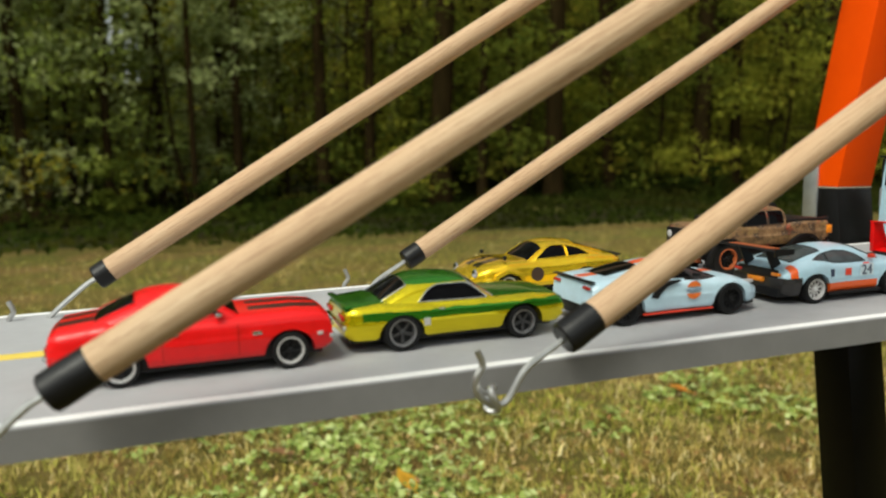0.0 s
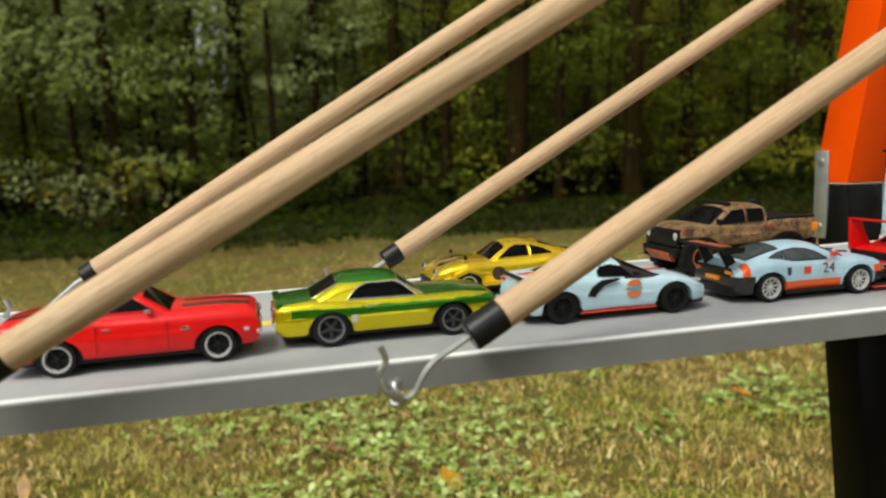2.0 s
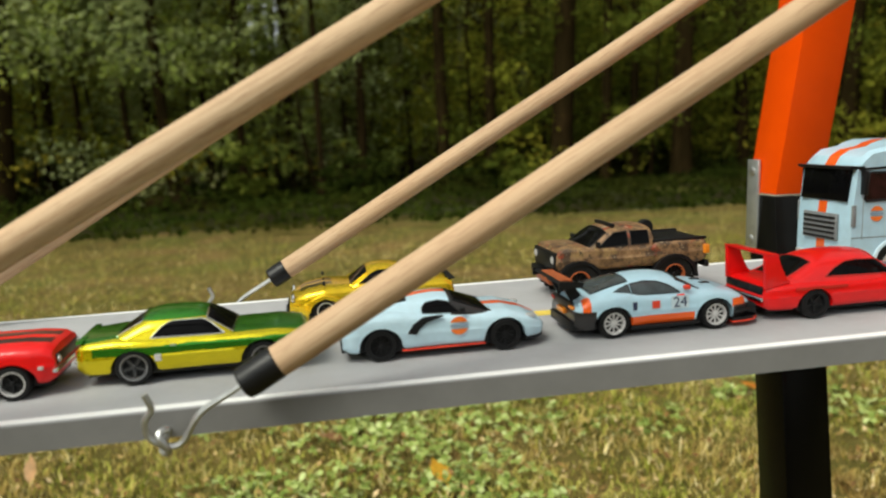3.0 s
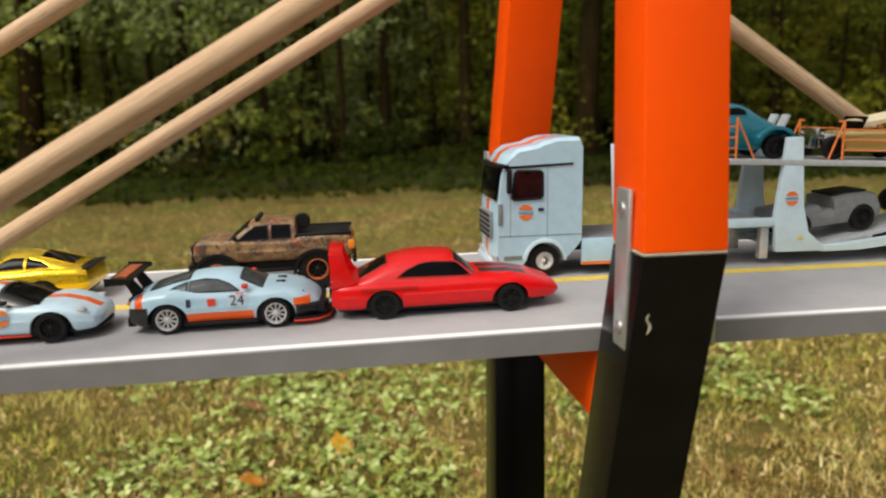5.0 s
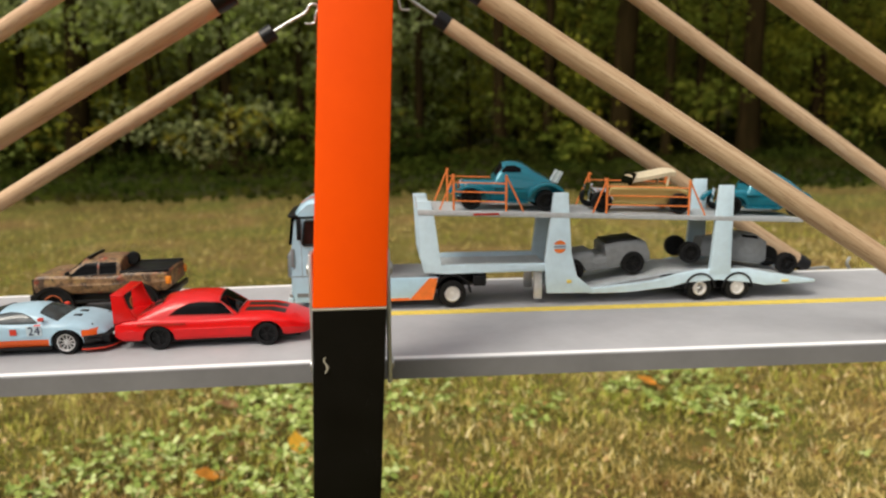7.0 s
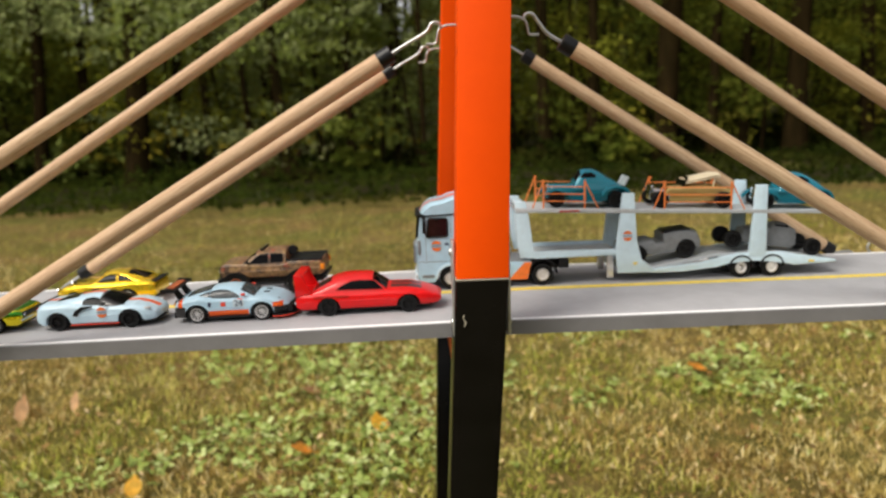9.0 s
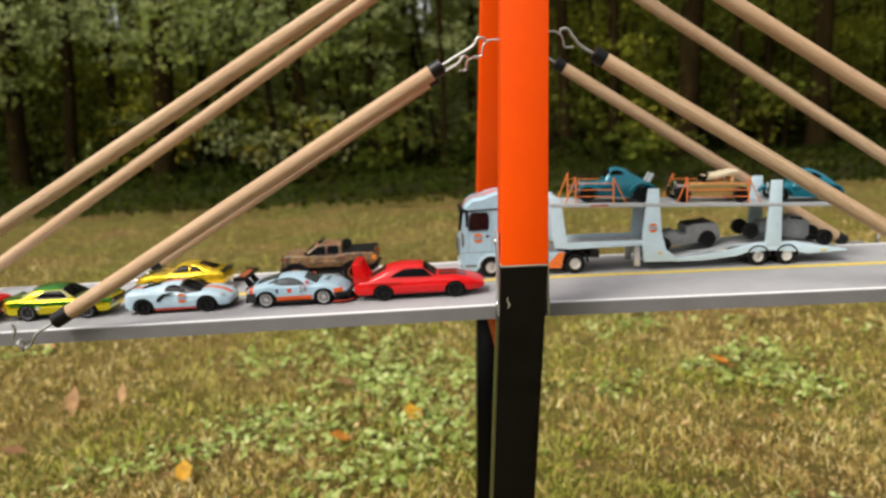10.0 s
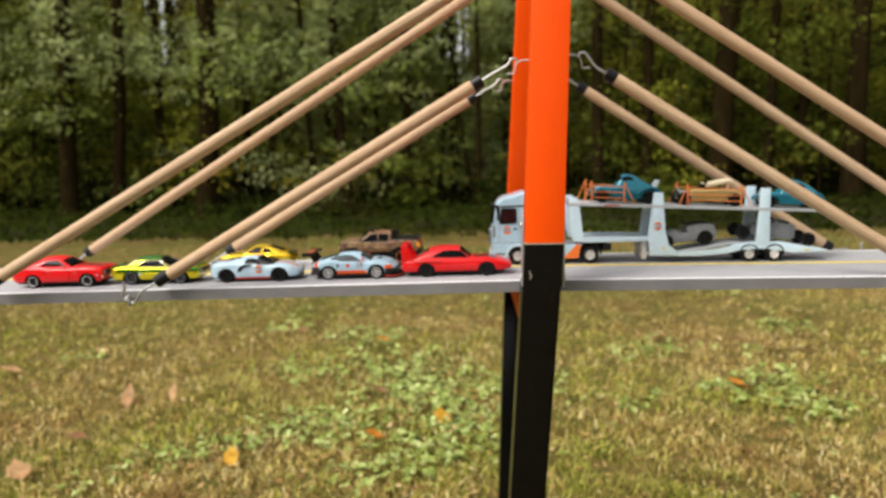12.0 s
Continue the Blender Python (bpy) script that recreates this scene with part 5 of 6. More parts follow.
def fender(car, ax, r, y, material, spread=1.5):
    """A separate rounded wing over a wheel."""
    for s in (-1, 1):
        out = [(ax + spread * r * math.cos(a), r + 1.22 * r * math.sin(a)) for a in (math.pi * k / 10 for k in range(11))]
        inn = [(ax + (spread - 0.25) * r * math.cos(a), r + 1.02 * r * math.sin(a)) for a in (math.pi * k / 10 for k in range(10, -1, -1))]
        part("fender", prism(B(), out + inn, s * (y - 0.0030), s * (y + 0.0028), 0.0004), material, car, "rounded wing over the wheel")


def thirties_coupe(x, z, tilt, label, flip=True, fins=True):
    car = carried("toy_coupe", x, z, tilt, label, flip)
    if not fins:
        car.matrix_basis = car.matrix_basis @ Matrix.Scale(0.90, 4)
    ax = (-0.0200, 0.0215)
    top = [(-0.0300, 0.0070), (-0.0290, 0.0120), (-0.0250, 0.0150), (-0.0160, 0.0160), (-0.0020, 0.0158), (0.0, 0.0154), (0.024, 0.0146), (0.0268, 0.0135), (0.0272, 0.0090)]
    wide = [(-0.0300, 0.0060), (-0.0270, 0.0092), (-0.016, 0.0112), (0.0, 0.0108), (0.012, 0.0082), (0.0272, 0.0056)]
    part("body", car_body(top, wide, 0.0046, (), 0.006), TEAL, car, "teal body with narrow bonnet")
    if fins:
        roofline, panes = [(-0.0290, 0.0125), (-0.0230, 0.0170), (-0.0150, 0.0212), (-0.0085, 0.0250), (-0.0030, 0.0262), (0.0030, 0.0256), (0.0070, 0.0212), (0.0092, 0.0150)], [([(-0.0062, 0.0204), (0.0046, 0.0200)], [(-0.0062, 0.0226), (-0.0030, 0.0240), (0.0020, 0.0237), (0.0046, 0.0214)])]
    else:
        roofline, panes = [(-0.0310, 0.0115), (-0.0230, 0.0192), (-0.0140, 0.0248), (-0.0050, 0.0276), (0.0030, 0.0270), (0.0080, 0.0228), (0.0112, 0.0150)], [([(-0.0130, 0.0200), (-0.0046, 0.0198)], [(-0.0130, 0.0216), (-0.0080, 0.0242), (-0.0046, 0.0248)]), ([(-0.0036, 0.0198), (0.0060, 0.0196)], [(-0.0036, 0.0249), (0.0005, 0.0247), (0.0060, 0.0216)])]
    greenhouse(car, TEAL, roofline, 0.0120, 0.0110, 0.0088, panes, [(roofline[-1][0] - 0.0012, roofline[-1][0] - 0.0052, 0.85, 0.80)], GLASS, None, "rounded teal roof", 3.4)
    fender(car, ax[0], 0.0072, 0.0126, TEAL)
    fender(car, ax[1], 0.0060, 0.0118, TEAL, 1.7)
    for s in (-1, 1):
        bar(car, "running_board", -0.0100, 0.0130, s * 0.0118 - 0.0020, s * 0.0118 + 0.0020, 0.0040, 0.0050, TEAL)
    lamp_pair(car, 0.0240, 0.0092, 0.0130, 0.0017, CHROME)
    part("grille", prism(B(), [(0.0265, 0.0060), (0.0285, 0.0060), (0.0276, 0.0150), (0.0262, 0.0150)], -0.0046, 0.0046, 0.0003), CHROME, car, "chrome upright grille")
    if fins:
        for s in (-1, 1):
            part("boot_lid", prism(B(), [(-0.0270, 0.0150), (-0.0258, 0.0152), (-0.0288, 0.0216), (-0.0299, 0.0210)], s * 0.002, s * 0.008), PALE_PANEL, car, "raised pale rear panel")
    old_wheels(car, ax, 0.0058, 0.0120, "black")


PALE_PANEL = plain("pale_panel", (0.45, 0.52, 0.54), 0.4)
thirties_coupe(0.0848, up_z(0.0848), 2.4, "teal toy thirties coupe on the upper trailer deck")
thirties_coupe(0.2312, up_z(0.2312), 2.2, "teal toy coupe on the rear of the upper deck", fins=False)


def gold_roadster():
    car = carried("toy_roadster", 0.1590, up_z(0.1590), 2.3, "pale gold open toy hot rod with cream top")
    ax = (-0.0215, 0.0230)
    top = [(-0.0300, 0.0080), (-0.0290, 0.0130), (-0.0200, 0.0150), (-0.0080, 0.0154), (0.0020, 0.0150), (0.016, 0.0138), (0.0178, 0.0090)]
    wide = [(-0.0300, 0.0074), (-0.0260, 0.0104), (-0.010, 0.0108), (0.004, 0.0090), (0.0178, 0.0066)]
    part("body", car_body(top, wide, 0.0050, (), 0.006), GOLD, car, "pale gold body")
    bm, rows = B(), []
    for x, h, w in ((0.0045, 0.0202, 0.0084), (-0.0020, 0.0214, 0.0094), (-0.0100, 0.0232, 0.0096), (-0.0165, 0.0246, 0.0092), (-0.0200, 0.0244, 0.0080)):
        rows.append([bm.verts.new((x, y * w, h - 0.0016 * abs(y) ** 3)) for y in (-1, -0.6, 0, 0.6, 1)] + [bm.verts.new((x, y * w * 0.96, h - 0.0022 - 0.0016 * abs(y) ** 3)) for y in (1, 0.6, 0, -0.6, -1)])
    for p, q in zip(rows, rows[1:]):
        for i in range(10):
            bm.faces.new((p[i], p[(i + 1) % 10], q[(i + 1) % 10], q[i]))
    bm.faces.new(rows[0])
    bm.faces.new(rows[-1][::-1])
    part("soft_top", bm, CREAM, car, "cream folding top")
    part("windscreen", prism(B(), [(0.0055, 0.0150), (0.0062, 0.0150), (0.0035, 0.0215), (0.0028, 0.0215)], -0.0086, 0.0086), GLASS, car)
    eng = bar(car, "engine", 0.0180, 0.0262, -0.0060, 0.0060, 0.0060, 0.0128, CHROME, "chrome engine block", 0.0008)
    for k in range(4):
        for s in (-1, 1):
            part("exhaust_pipe", tube(B(), [(0.0245 - k * 0.0018, s * 0.0058, 0.0110), (0.0238 - k * 0.0018, s * 0.0092, 0.0095), (0.0215 - k * 0.0018, s * 0.0102, 0.0070)], 0.0007, 6), CHROME, eng)
    part("grille", prism(B(), [(0.0262, 0.0050), (0.0285, 0.0050), (0.0278, 0.0152), (0.0262, 0.0152)], -0.0056, 0.0056, 0.0004), CHROME, car, "chrome radiator grille")
    lamp_pair(car, 0.0268, 0.0085, 0.0118, 0.0018, CHROME)
    for s in (-1, 1):
        part("top_strut", tube(B(), [(-0.0150, s * 0.0080, 0.0140), (-0.0165, s * 0.0080, 0.0228)], 0.0006, 6), CREAM, car)
    old_wheels(car, ax, 0.0058, 0.0124, "black")


gold_roadster()


def grey_jeep():
    car = carried("toy_jeep", 0.1390, 0.0132, -6.0, "bare grey open toy jeep on the lower deck", flip=False)
    ax, r = (-0.0175, 0.0172), 0.0066
    top = [(-0.0282, 0.0120), (-0.0278, 0.0150), (-0.0050, 0.0154), (-0.0048, 0.0126), (0.0020, 0.0126), (0.0022, 0.0180), (0.0090, 0.0190), (0.0200, 0.0188), (0.0262, 0.0172), (0.0276, 0.0125)]
    wide = [(-0.0282, 0.0108), (-0.024, 0.0124), (0.023, 0.0124), (0.0276, 0.0114)]
    part("body", car_body(top, wide, 0.0048, ax, 0.0074, crown=0.0002), PRIMER, car, "bare grey body")
    part("cushion", box(B(), 0.0035, 0.0220, -0.0090, 0.0090, 0.0184, 0.0198, 0.0005), BLACK_PLASTIC, car, "black seat top")
    four_wheels(car, ax, 0.0110, r, 0.0042, "black")


def grey_rod():
    car = carried("toy_hot_rod", 0.2165, 0.0165, 7.5, "bare grey toy hot rod with black wheels", flip=True)
    ax = (-0.0290, 0.0290)
    top = [(-0.0180, 0.0090), (-0.0170, 0.0170), (-0.0060, 0.0185), (-0.0055, 0.0185), (0.0080, 0.0160), (0.0200, 0.0140), (0.0215, 0.0080)]
    wide = [(-0.0180, 0.0085), (-0.010, 0.0105), (0.004, 0.0095), (0.0215, 0.0060)]
    part("body", car_body(top, wide, 0.0040, (), 0.006), PRIMER, car, "bare grey body")
    greenhouse(car, PRIMER, [(-0.0150, 0.0160), (-0.0130, 0.0196), (-0.0050, 0.0206), (0.0010, 0.0196), (0.0030, 0.0160)], 0.0150, 0.0098, 0.0088, [([(-0.0110, 0.0178), (-0.0010, 0.0178)], [(-0.0110, 0.0194), (-0.0010, 0.0194)])], [], GLASS)
    part("frame_rail", box(B(), -0.0300, 0.0300, -0.0050, 0.0050, 0.0036, 0.0056, 0.0004), BLACK_PLASTIC, car)
    four_wheels(car, ax, 0.0112, 0.0062, 0.0046, "black")


grey_jeep()
grey_rod()

# orange barriers strapped round the upper cars
ORANGE_RAIL = plain("orange_rail", (0.80, 0.22, 0.05), 0.45)


def barrier(x0, x1, side):
    ob = thing("barrier", Matrix.Translation((0, TY + side * (W - 0.0010), tz)), "small orange rail barrier beside a carried car", "barrier", "orange barriers")
    z0, z1 = up_z(x0), up_z(x1)
    for x, z in ((x0, z0), (x1, z1)):
        part("post", tube(B(), [(x, 0, z - 0.0016), (x, 0, z + 0.0195)], 0.00062, 6), ORANGE_RAIL, ob)
    for h in (0.0050, 0.0100, 0.0150):
        part("rail", tube(B(), [(x0, 0, z0 + h), (x1, 0, z1 + h)], 0.0004, 6), ORANGE_RAIL, ob)
    for x, z, d in ((x0, z0, -0.0075), (x1, z1, 0.0095)):
        part("brace", tube(B(), [(x, 0, z + 0.019), (x + d, 0, up_z(x + d) + 0.0002)], 0.00048, 6), ORANGE_RAIL, ob)
    part("cross_rail", tube(B(), [(x0, 0, z0 + 0.0188), (x0, -side * 0.004, z0 + 0.0188)], 0.0005, 6), ORANGE_RAIL, ob)


for side in (-1, 1):
    barrier(0.0535, 0.0820, side)
    barrier(0.1375, 0.1840, side)

# ---- lawn ----
GROUND = ground_mat()
steps = sorted({round(float(v), 3) for v in np.concatenate([np.linspace(-3, 3, 61), np.linspace(-12, 12, 61), np.linspace(-60, 60, 41), [-400, -200, -120, 120, 200, 400, 1500, -1500]])})
bm = B()
gv = [[bm.verts.new((x, y, ground_z(x, y))) for y in steps] for x in steps]
for i in range(len(steps) - 1):
    for j in range(len(steps) - 1):
        bm.faces.new((gv[i][j], gv[i + 1][j], gv[i + 1][j + 1], gv[i][j + 1]))
tagged(part("ground", bm, GROUND, None, "rough autumn lawn of dry grass and clover", 80), category="lawn", kind="structure")


def soup(name, verts, faces, material, label, category):
    me = bpy.data.meshes.new(name)
    me.from_pydata(verts.tolist() if hasattr(verts, "tolist") else verts, [], faces.tolist() if hasattr(faces, "tolist") else faces)
    me.materials.append(material)
    me.update()
    return tagged(new(name, me), label, category, kind="stuff")


def ground_many(x, y):
    return 0.004 + 0.042 * np.tanh(x / 3) - 0.189 * np.tanh(y / 9)


rng = np.random.default_rng(5)


def patch_field(x, y, seed=0.0):
    return np.array([noise.noise((a * 2.2 + seed, b * 2.2, seed)) for a, b in zip(x, y)])


def blades(name, n, xr, yr, tall, wide, material, label, bias=1.0, seed=0.0, sign=1, thick=(-0.45, 0.35)):
    """Bent blades, thicker where the patch field has the given sign."""
    x = rng.uniform(*xr, n)
    y = yr[0] + (yr[1] - yr[0]) * rng.random(n) ** bias
    x = x * (0.55 + 0.45 * (y - yr[0]) / (yr[1] - yr[0]))
    keep = (sign * patch_field(x * 1.3, y * 1.3, seed) > rng.uniform(*thick, n)) & (rng.random(n) > ((y - 0.9) / 3.5))
    x, y = x[keep], y[keep]
    tuft = np.array([noise.noise((a * 17, b * 17, 3 + seed)) for a, b in zip(x, y)])
    keep = tuft > rng.uniform(-0.75, 0.15, len(x))
    x, y, tuft = x[keep], y[keep], tuft[keep]
    n = len(x)
    z = ground_many(x, y) - 0.002
    h = tall * rng.uniform(0.45, 1.25, n) * (0.9 + 0.8 * tuft)
    a = rng.uniform(0, 2 * np.pi, n)
    lean = rng.uniform(0.15, 1.1, n) * h
    la = rng.uniform(0, 2 * np.pi, n)
    w = wide * rng.uniform(0.6, 1.4, n)
    base = np.stack([x, y, z], 1)
    side = np.stack([np.cos(a), np.sin(a), 0 * a], 1) * w[:, None] / 2
    tip = np.stack([np.cos(la) * lean, np.sin(la) * lean, h * 0.85], 1)
    mid = np.stack([np.cos(la) * lean * 0.3, np.sin(la) * lean * 0.3, h * 0.55], 1)
    v = np.stack([base - side, base + side, base + mid + side * 0.8, base + mid - side * 0.8, base + tip], 1).reshape(-1, 3)
    k = np.arange(n)[:, None] * 5
    faces = [tuple(q) for q in (k + np.array([[0, 1, 2, 3]])).tolist()] + [tuple(q) for q in (k + np.array([[3, 2, 4]])).tolist()]
    return soup(name, v, faces, material, label, "grass")


GREEN_BLADE = island_mat("green_blade", [(0.0, (0.13, 0.16, 0.02)), (0.4, (0.29, 0.32, 0.042)), (0.8, (0.50, 0.48, 0.085)), (1.0, (0.66, 0.58, 0.17))], 0.8, 7.0, (0.27, 0.19, 0.045))
DRY_BLADE = island_mat("dry_blade", [(0.0, (0.14, 0.085, 0.025)), (0.35, (0.43, 0.32, 0.080)), (0.7, (0.69, 0.53, 0.17)), (1.0, (0.88, 0.75, 0.40))], 0.8, 9.0)
blades("grass", 300000, (-2.6, 3.4), (0.2, 4.4), 0.019, 0.0022, GREEN_BLADE, "short green lawn grass", 2.1, 0.0, 1, (-0.3, 0.45))
blades("dry_grass", 320000, (-2.6, 3.4), (0.2, 4.4), 0.019, 0.0022, DRY_BLADE, "short straw-coloured dry lawn grass", 2.1, 0.0, -1, (-0.6, 0.25))


def clover(n):
    """Three round leaflets on a level a little above the grass, in patches."""
    x, y = rng.uniform(-1.6, 2.6, n * 11), rng.uniform(0.3, 3.2, n * 11)
    strip_x = -0.24 + 0.10 * np.sin(4.2 * (y - 0.35))
    dens = 0.8 * patch_field(x * 2, y * 2, 3.1) + 0.75 * np.exp(-((x - strip_x) ** 2 / 0.045 + (y - 0.85) ** 2 / 0.25)) + 0.34 * np.exp(-((x - 0.42) ** 2 / 0.10 + (y - 0.95) ** 2 / 0.06)) - 0.10 - 0.35 * np.clip(-0.5 - x, 0, 1)
    keep = (dens - 0.3 * np.maximum(0, y - 1.2) > rng.uniform(0.02, 0.8, len(x)))
    x, y = x[keep][:n], y[keep][:n]
    m = len(x)
    z = ground_many(x, y) + rng.uniform(0.008, 0.020, m)
    verts, faces = [], []
    turn, size = rng.uniform(0, 6.28, m), 0.0036 + 0.0064 * rng.random(m) ** 1.6
    tilt = rng.normal(0, 0.35, (m, 2))
    for i in range(m):
        for q in range(3):
            a = turn[i] + q * 2.094
            ca, sa, s = math.cos(a), math.sin(a), size[i]
            at = len(verts)
            for u, v in ((0, 0), (0.55, 0.5), (1.05, 0.42), (1.2, 0.0), (1.05, -0.42), (0.55, -0.5)):
                dx, dy = s * (u * ca - v * sa), s * (u * sa + v * ca)
                verts.append((x[i] + dx, y[i] + dy, z[i] + dx * tilt[i, 0] + dy * tilt[i, 1] - 0.12 * s * abs(v)))
            faces.append((at, at + 1, at + 2, at + 3, at + 4, at + 5))
    return soup("clover", verts, faces, CLOVER, "green clover patches in the lawn", "clover")


CLOVER = island_mat("clover_leaf", [(0.0, (0.12, 0.17, 0.03)), (0.4, (0.24, 0.30, 0.065)), (0.75, (0.36, 0.43, 0.13)), (1.0, (0.50, 0.56, 0.24))], 0.8)
clover(8500)
LITTER = island_mat("litter", [(0.0, (0.10, 0.05, 0.02)), (0.4, (0.27, 0.14, 0.05)), (0.75, (0.45, 0.29, 0.11)), (1.0, (0.66, 0.50, 0.27))], 0.9)


def litter(n):
    x, y = rng.uniform(-2.5, 3.5, n), 0.3 + 2.4 * rng.random(n) ** 1.5
    verts, faces = [], []
    for i in range(n):
        s, a = rng.uniform(0.002, 0.0075), rng.uniform(0, 6.28)
        t = Vector((rng.normal(0, 0.4), rng.normal(0, 0.4), 1)).normalized()
        u = t.orthogonal().normalized()
        u.rotate(Matrix.Rotation(a, 3, t))
        w = t.cross(u)
        c = Vector((x[i], y[i], float(ground_many(x[i], y[i])) + rng.uniform(0.006, 0.022)))
        at = len(verts)
        verts += [tuple(c + u * s), tuple(c + w * s * 0.45), tuple(c - u * s), tuple(c - w * s * 0.45)]
        faces.append((at, at + 1, at + 2, at + 3))
    return soup("leaf_litter", verts, faces, LITTER, "scraps of dead brown leaves in the grass", "leaf litter")


litter(20000)


# fallen leaves that lie singly on the grass
def leaf_mat(name, colour):
    return plain(name, colour, 0.6, vary=0.25, scale=60)


LEAF_COL = {"yellow": leaf_mat("leaf_yellow", (0.80, 0.47, 0.04)), "orange": leaf_mat("leaf_orange", (0.74, 0.32, 0.04)), "tan": leaf_mat("leaf_tan", (0.70, 0.44, 0.22)), "brown": leaf_mat("leaf_brown", (0.42, 0.22, 0.10))}
LEAF_LABEL = {"yellow": "yellow autumn leaf lying on the grass", "orange": "orange autumn leaf lying on the grass", "tan": "pale tan dead leaf standing in the grass", "brown": "brown dead leaf lying on the grass"}


def fallen_leaf(x, y, size, colour, turn, tilt_x, tilt_y, slim=0.62):
    bm = B()
    out = [(0, -0.62), (0.20, -0.52), (0.38, -0.34), (0.45, -0.08), (0.50, 0.14), (0.36, 0.36), (0.20, 0.60), (0, 0.86), (-0.18, 0.58), (-0.36, 0.38), (-0.46, 0.16), (-0.48, -0.06), (-0.38, -0.36), (-0.18, -0.54)]
    mid = [bm.verts.new((0, v * size, 0.0)) for v in (-0.62, -0.1, 0.4, 0.92)]
    rim = [bm.verts.new((u * size * slim / 0.62, v * size, 0.16 * size * abs(u) + 0.04 * size * math.sin(9 * v))) for u, v in out]
    c = bm.verts.new((0, 0, -0.02 * size))
    for i in range(len(rim)):
        bm.faces.new((c, rim[i], rim[(i + 1) % len(rim)]))
    for v in mid:
        bm.verts.remove(v)
    bmesh.ops.solidify(bm, geom=bm.faces[:], thickness=0.0005)
    ob = part("fallen_leaf", bm, LEAF_COL[colour])
    stem = part("stem", tube(B(), [(0, -0.60 * size, 0), (0.04 * size, -0.9 * size, 0.01 * size), (0.10 * size, -1.15 * size, 0.0)], 0.0006, 5), LEAF_COL[colour], ob)
    ob.matrix_basis = Matrix.Translation((x, y, ground_z(x, y) + 0.016 + 0.3 * size * abs(math.sin(radians(tilt_x))))) @ pose(0, 0, 0, tilt_x, tilt_y, turn)
    return tagged(ob, LEAF_LABEL[colour], "leaf", "fallen leaves")


for row in ((-0.105, 0.662, 0.030, "yellow", 20, 25, 10), (-0.235, 0.845, 0.030, "brown", 70, 10, 5), (-0.215, 0.580, 0.024, "orange", 100, 25, -15), (-0.430, 0.480, 0.025, "yellow", 10, 35, 0),
            (-0.735, 0.805, 0.034, "tan", 8, 62, 8, 0.46), (-0.655, 0.835, 0.027, "tan", -14, 62, -12, 0.46), (0.478, 0.852, 0.026, "orange", 40, 12, 0), (0.782, 0.812, 0.028, "brown", 80, 15, 10),
            (-0.99, 1.24, 0.030, "tan", 60, 12, 0), (-0.745, 0.438, 0.036, "tan", 40, 20, 0), (-1.12, 1.06, 0.034, "tan", 85, 15, 0), (-0.736, 0.60, 0.028, "brown", 85, 10, 0), (0.42, 1.25, 0.034, "tan", 230, 30, 0), (1.12, 0.98, 0.030, "orange", 20, 10, 5), (-0.28, 1.32, 0.030, "orange", 95, 10, 0),
            (0.05, 1.05, 0.028, "yellow", 130, 20, 0), (0.92, 0.42, 0.030, "orange", 0, 30, 0), (1.35, 0.70, 0.032, "orange", 50, 25, 0), (-0.52, 1.45, 0.030, "brown", 15, 10, 0),
            (-1.05, 0.72, 0.036, "tan", 80, 15, 0), (-1.00, 0.46, 0.034, "tan", 20, 40, 0), (0.66, 1.15, 0.026, "brown", 200, 15, 0), (1.60, 1.30, 0.030, "tan", 100, 15, 0)):
    fallen_leaf(*row)

# ---- the wood behind the lawn ----
# floor of the wood: leaf mould beyond the mown grass, the trees' shade in its colour
bm, rows = B(), []
for i in range(121):
    x = -30 + 0.5 * i
    y0 = 4.3 + 0.40 * noise.noise((x * 0.8, 1.3, 0)) + 0.15 * noise.noise((x * 4, 2.3, 0)) - 0.07 * max(-6.0, min(6.0, x))
    rows.append([bm.verts.new((x, y, ground_z(x, y) + (-0.03 if k == 0 else 0.012) + 0.03 * noise.noise((x * 1.5, y * 1.5, 4)) * (k > 1))) for k, y in enumerate((y0, y0 + 0.35, y0 + 0.8, y0 + 1.4, 7.5, 9.5, 13, 20, 32))])
for p, q in zip(rows, rows[1:]):
    for k in range(8):
        bm.faces.new((p[k], q[k], q[k + 1], p[k + 1]))
tagged(part("forest_floor", bm, forest_floor_mat(), None, "leaf mould under the trees, coloured dark for their shade", 80), category="ground", kind="structure")

BARK = bark()


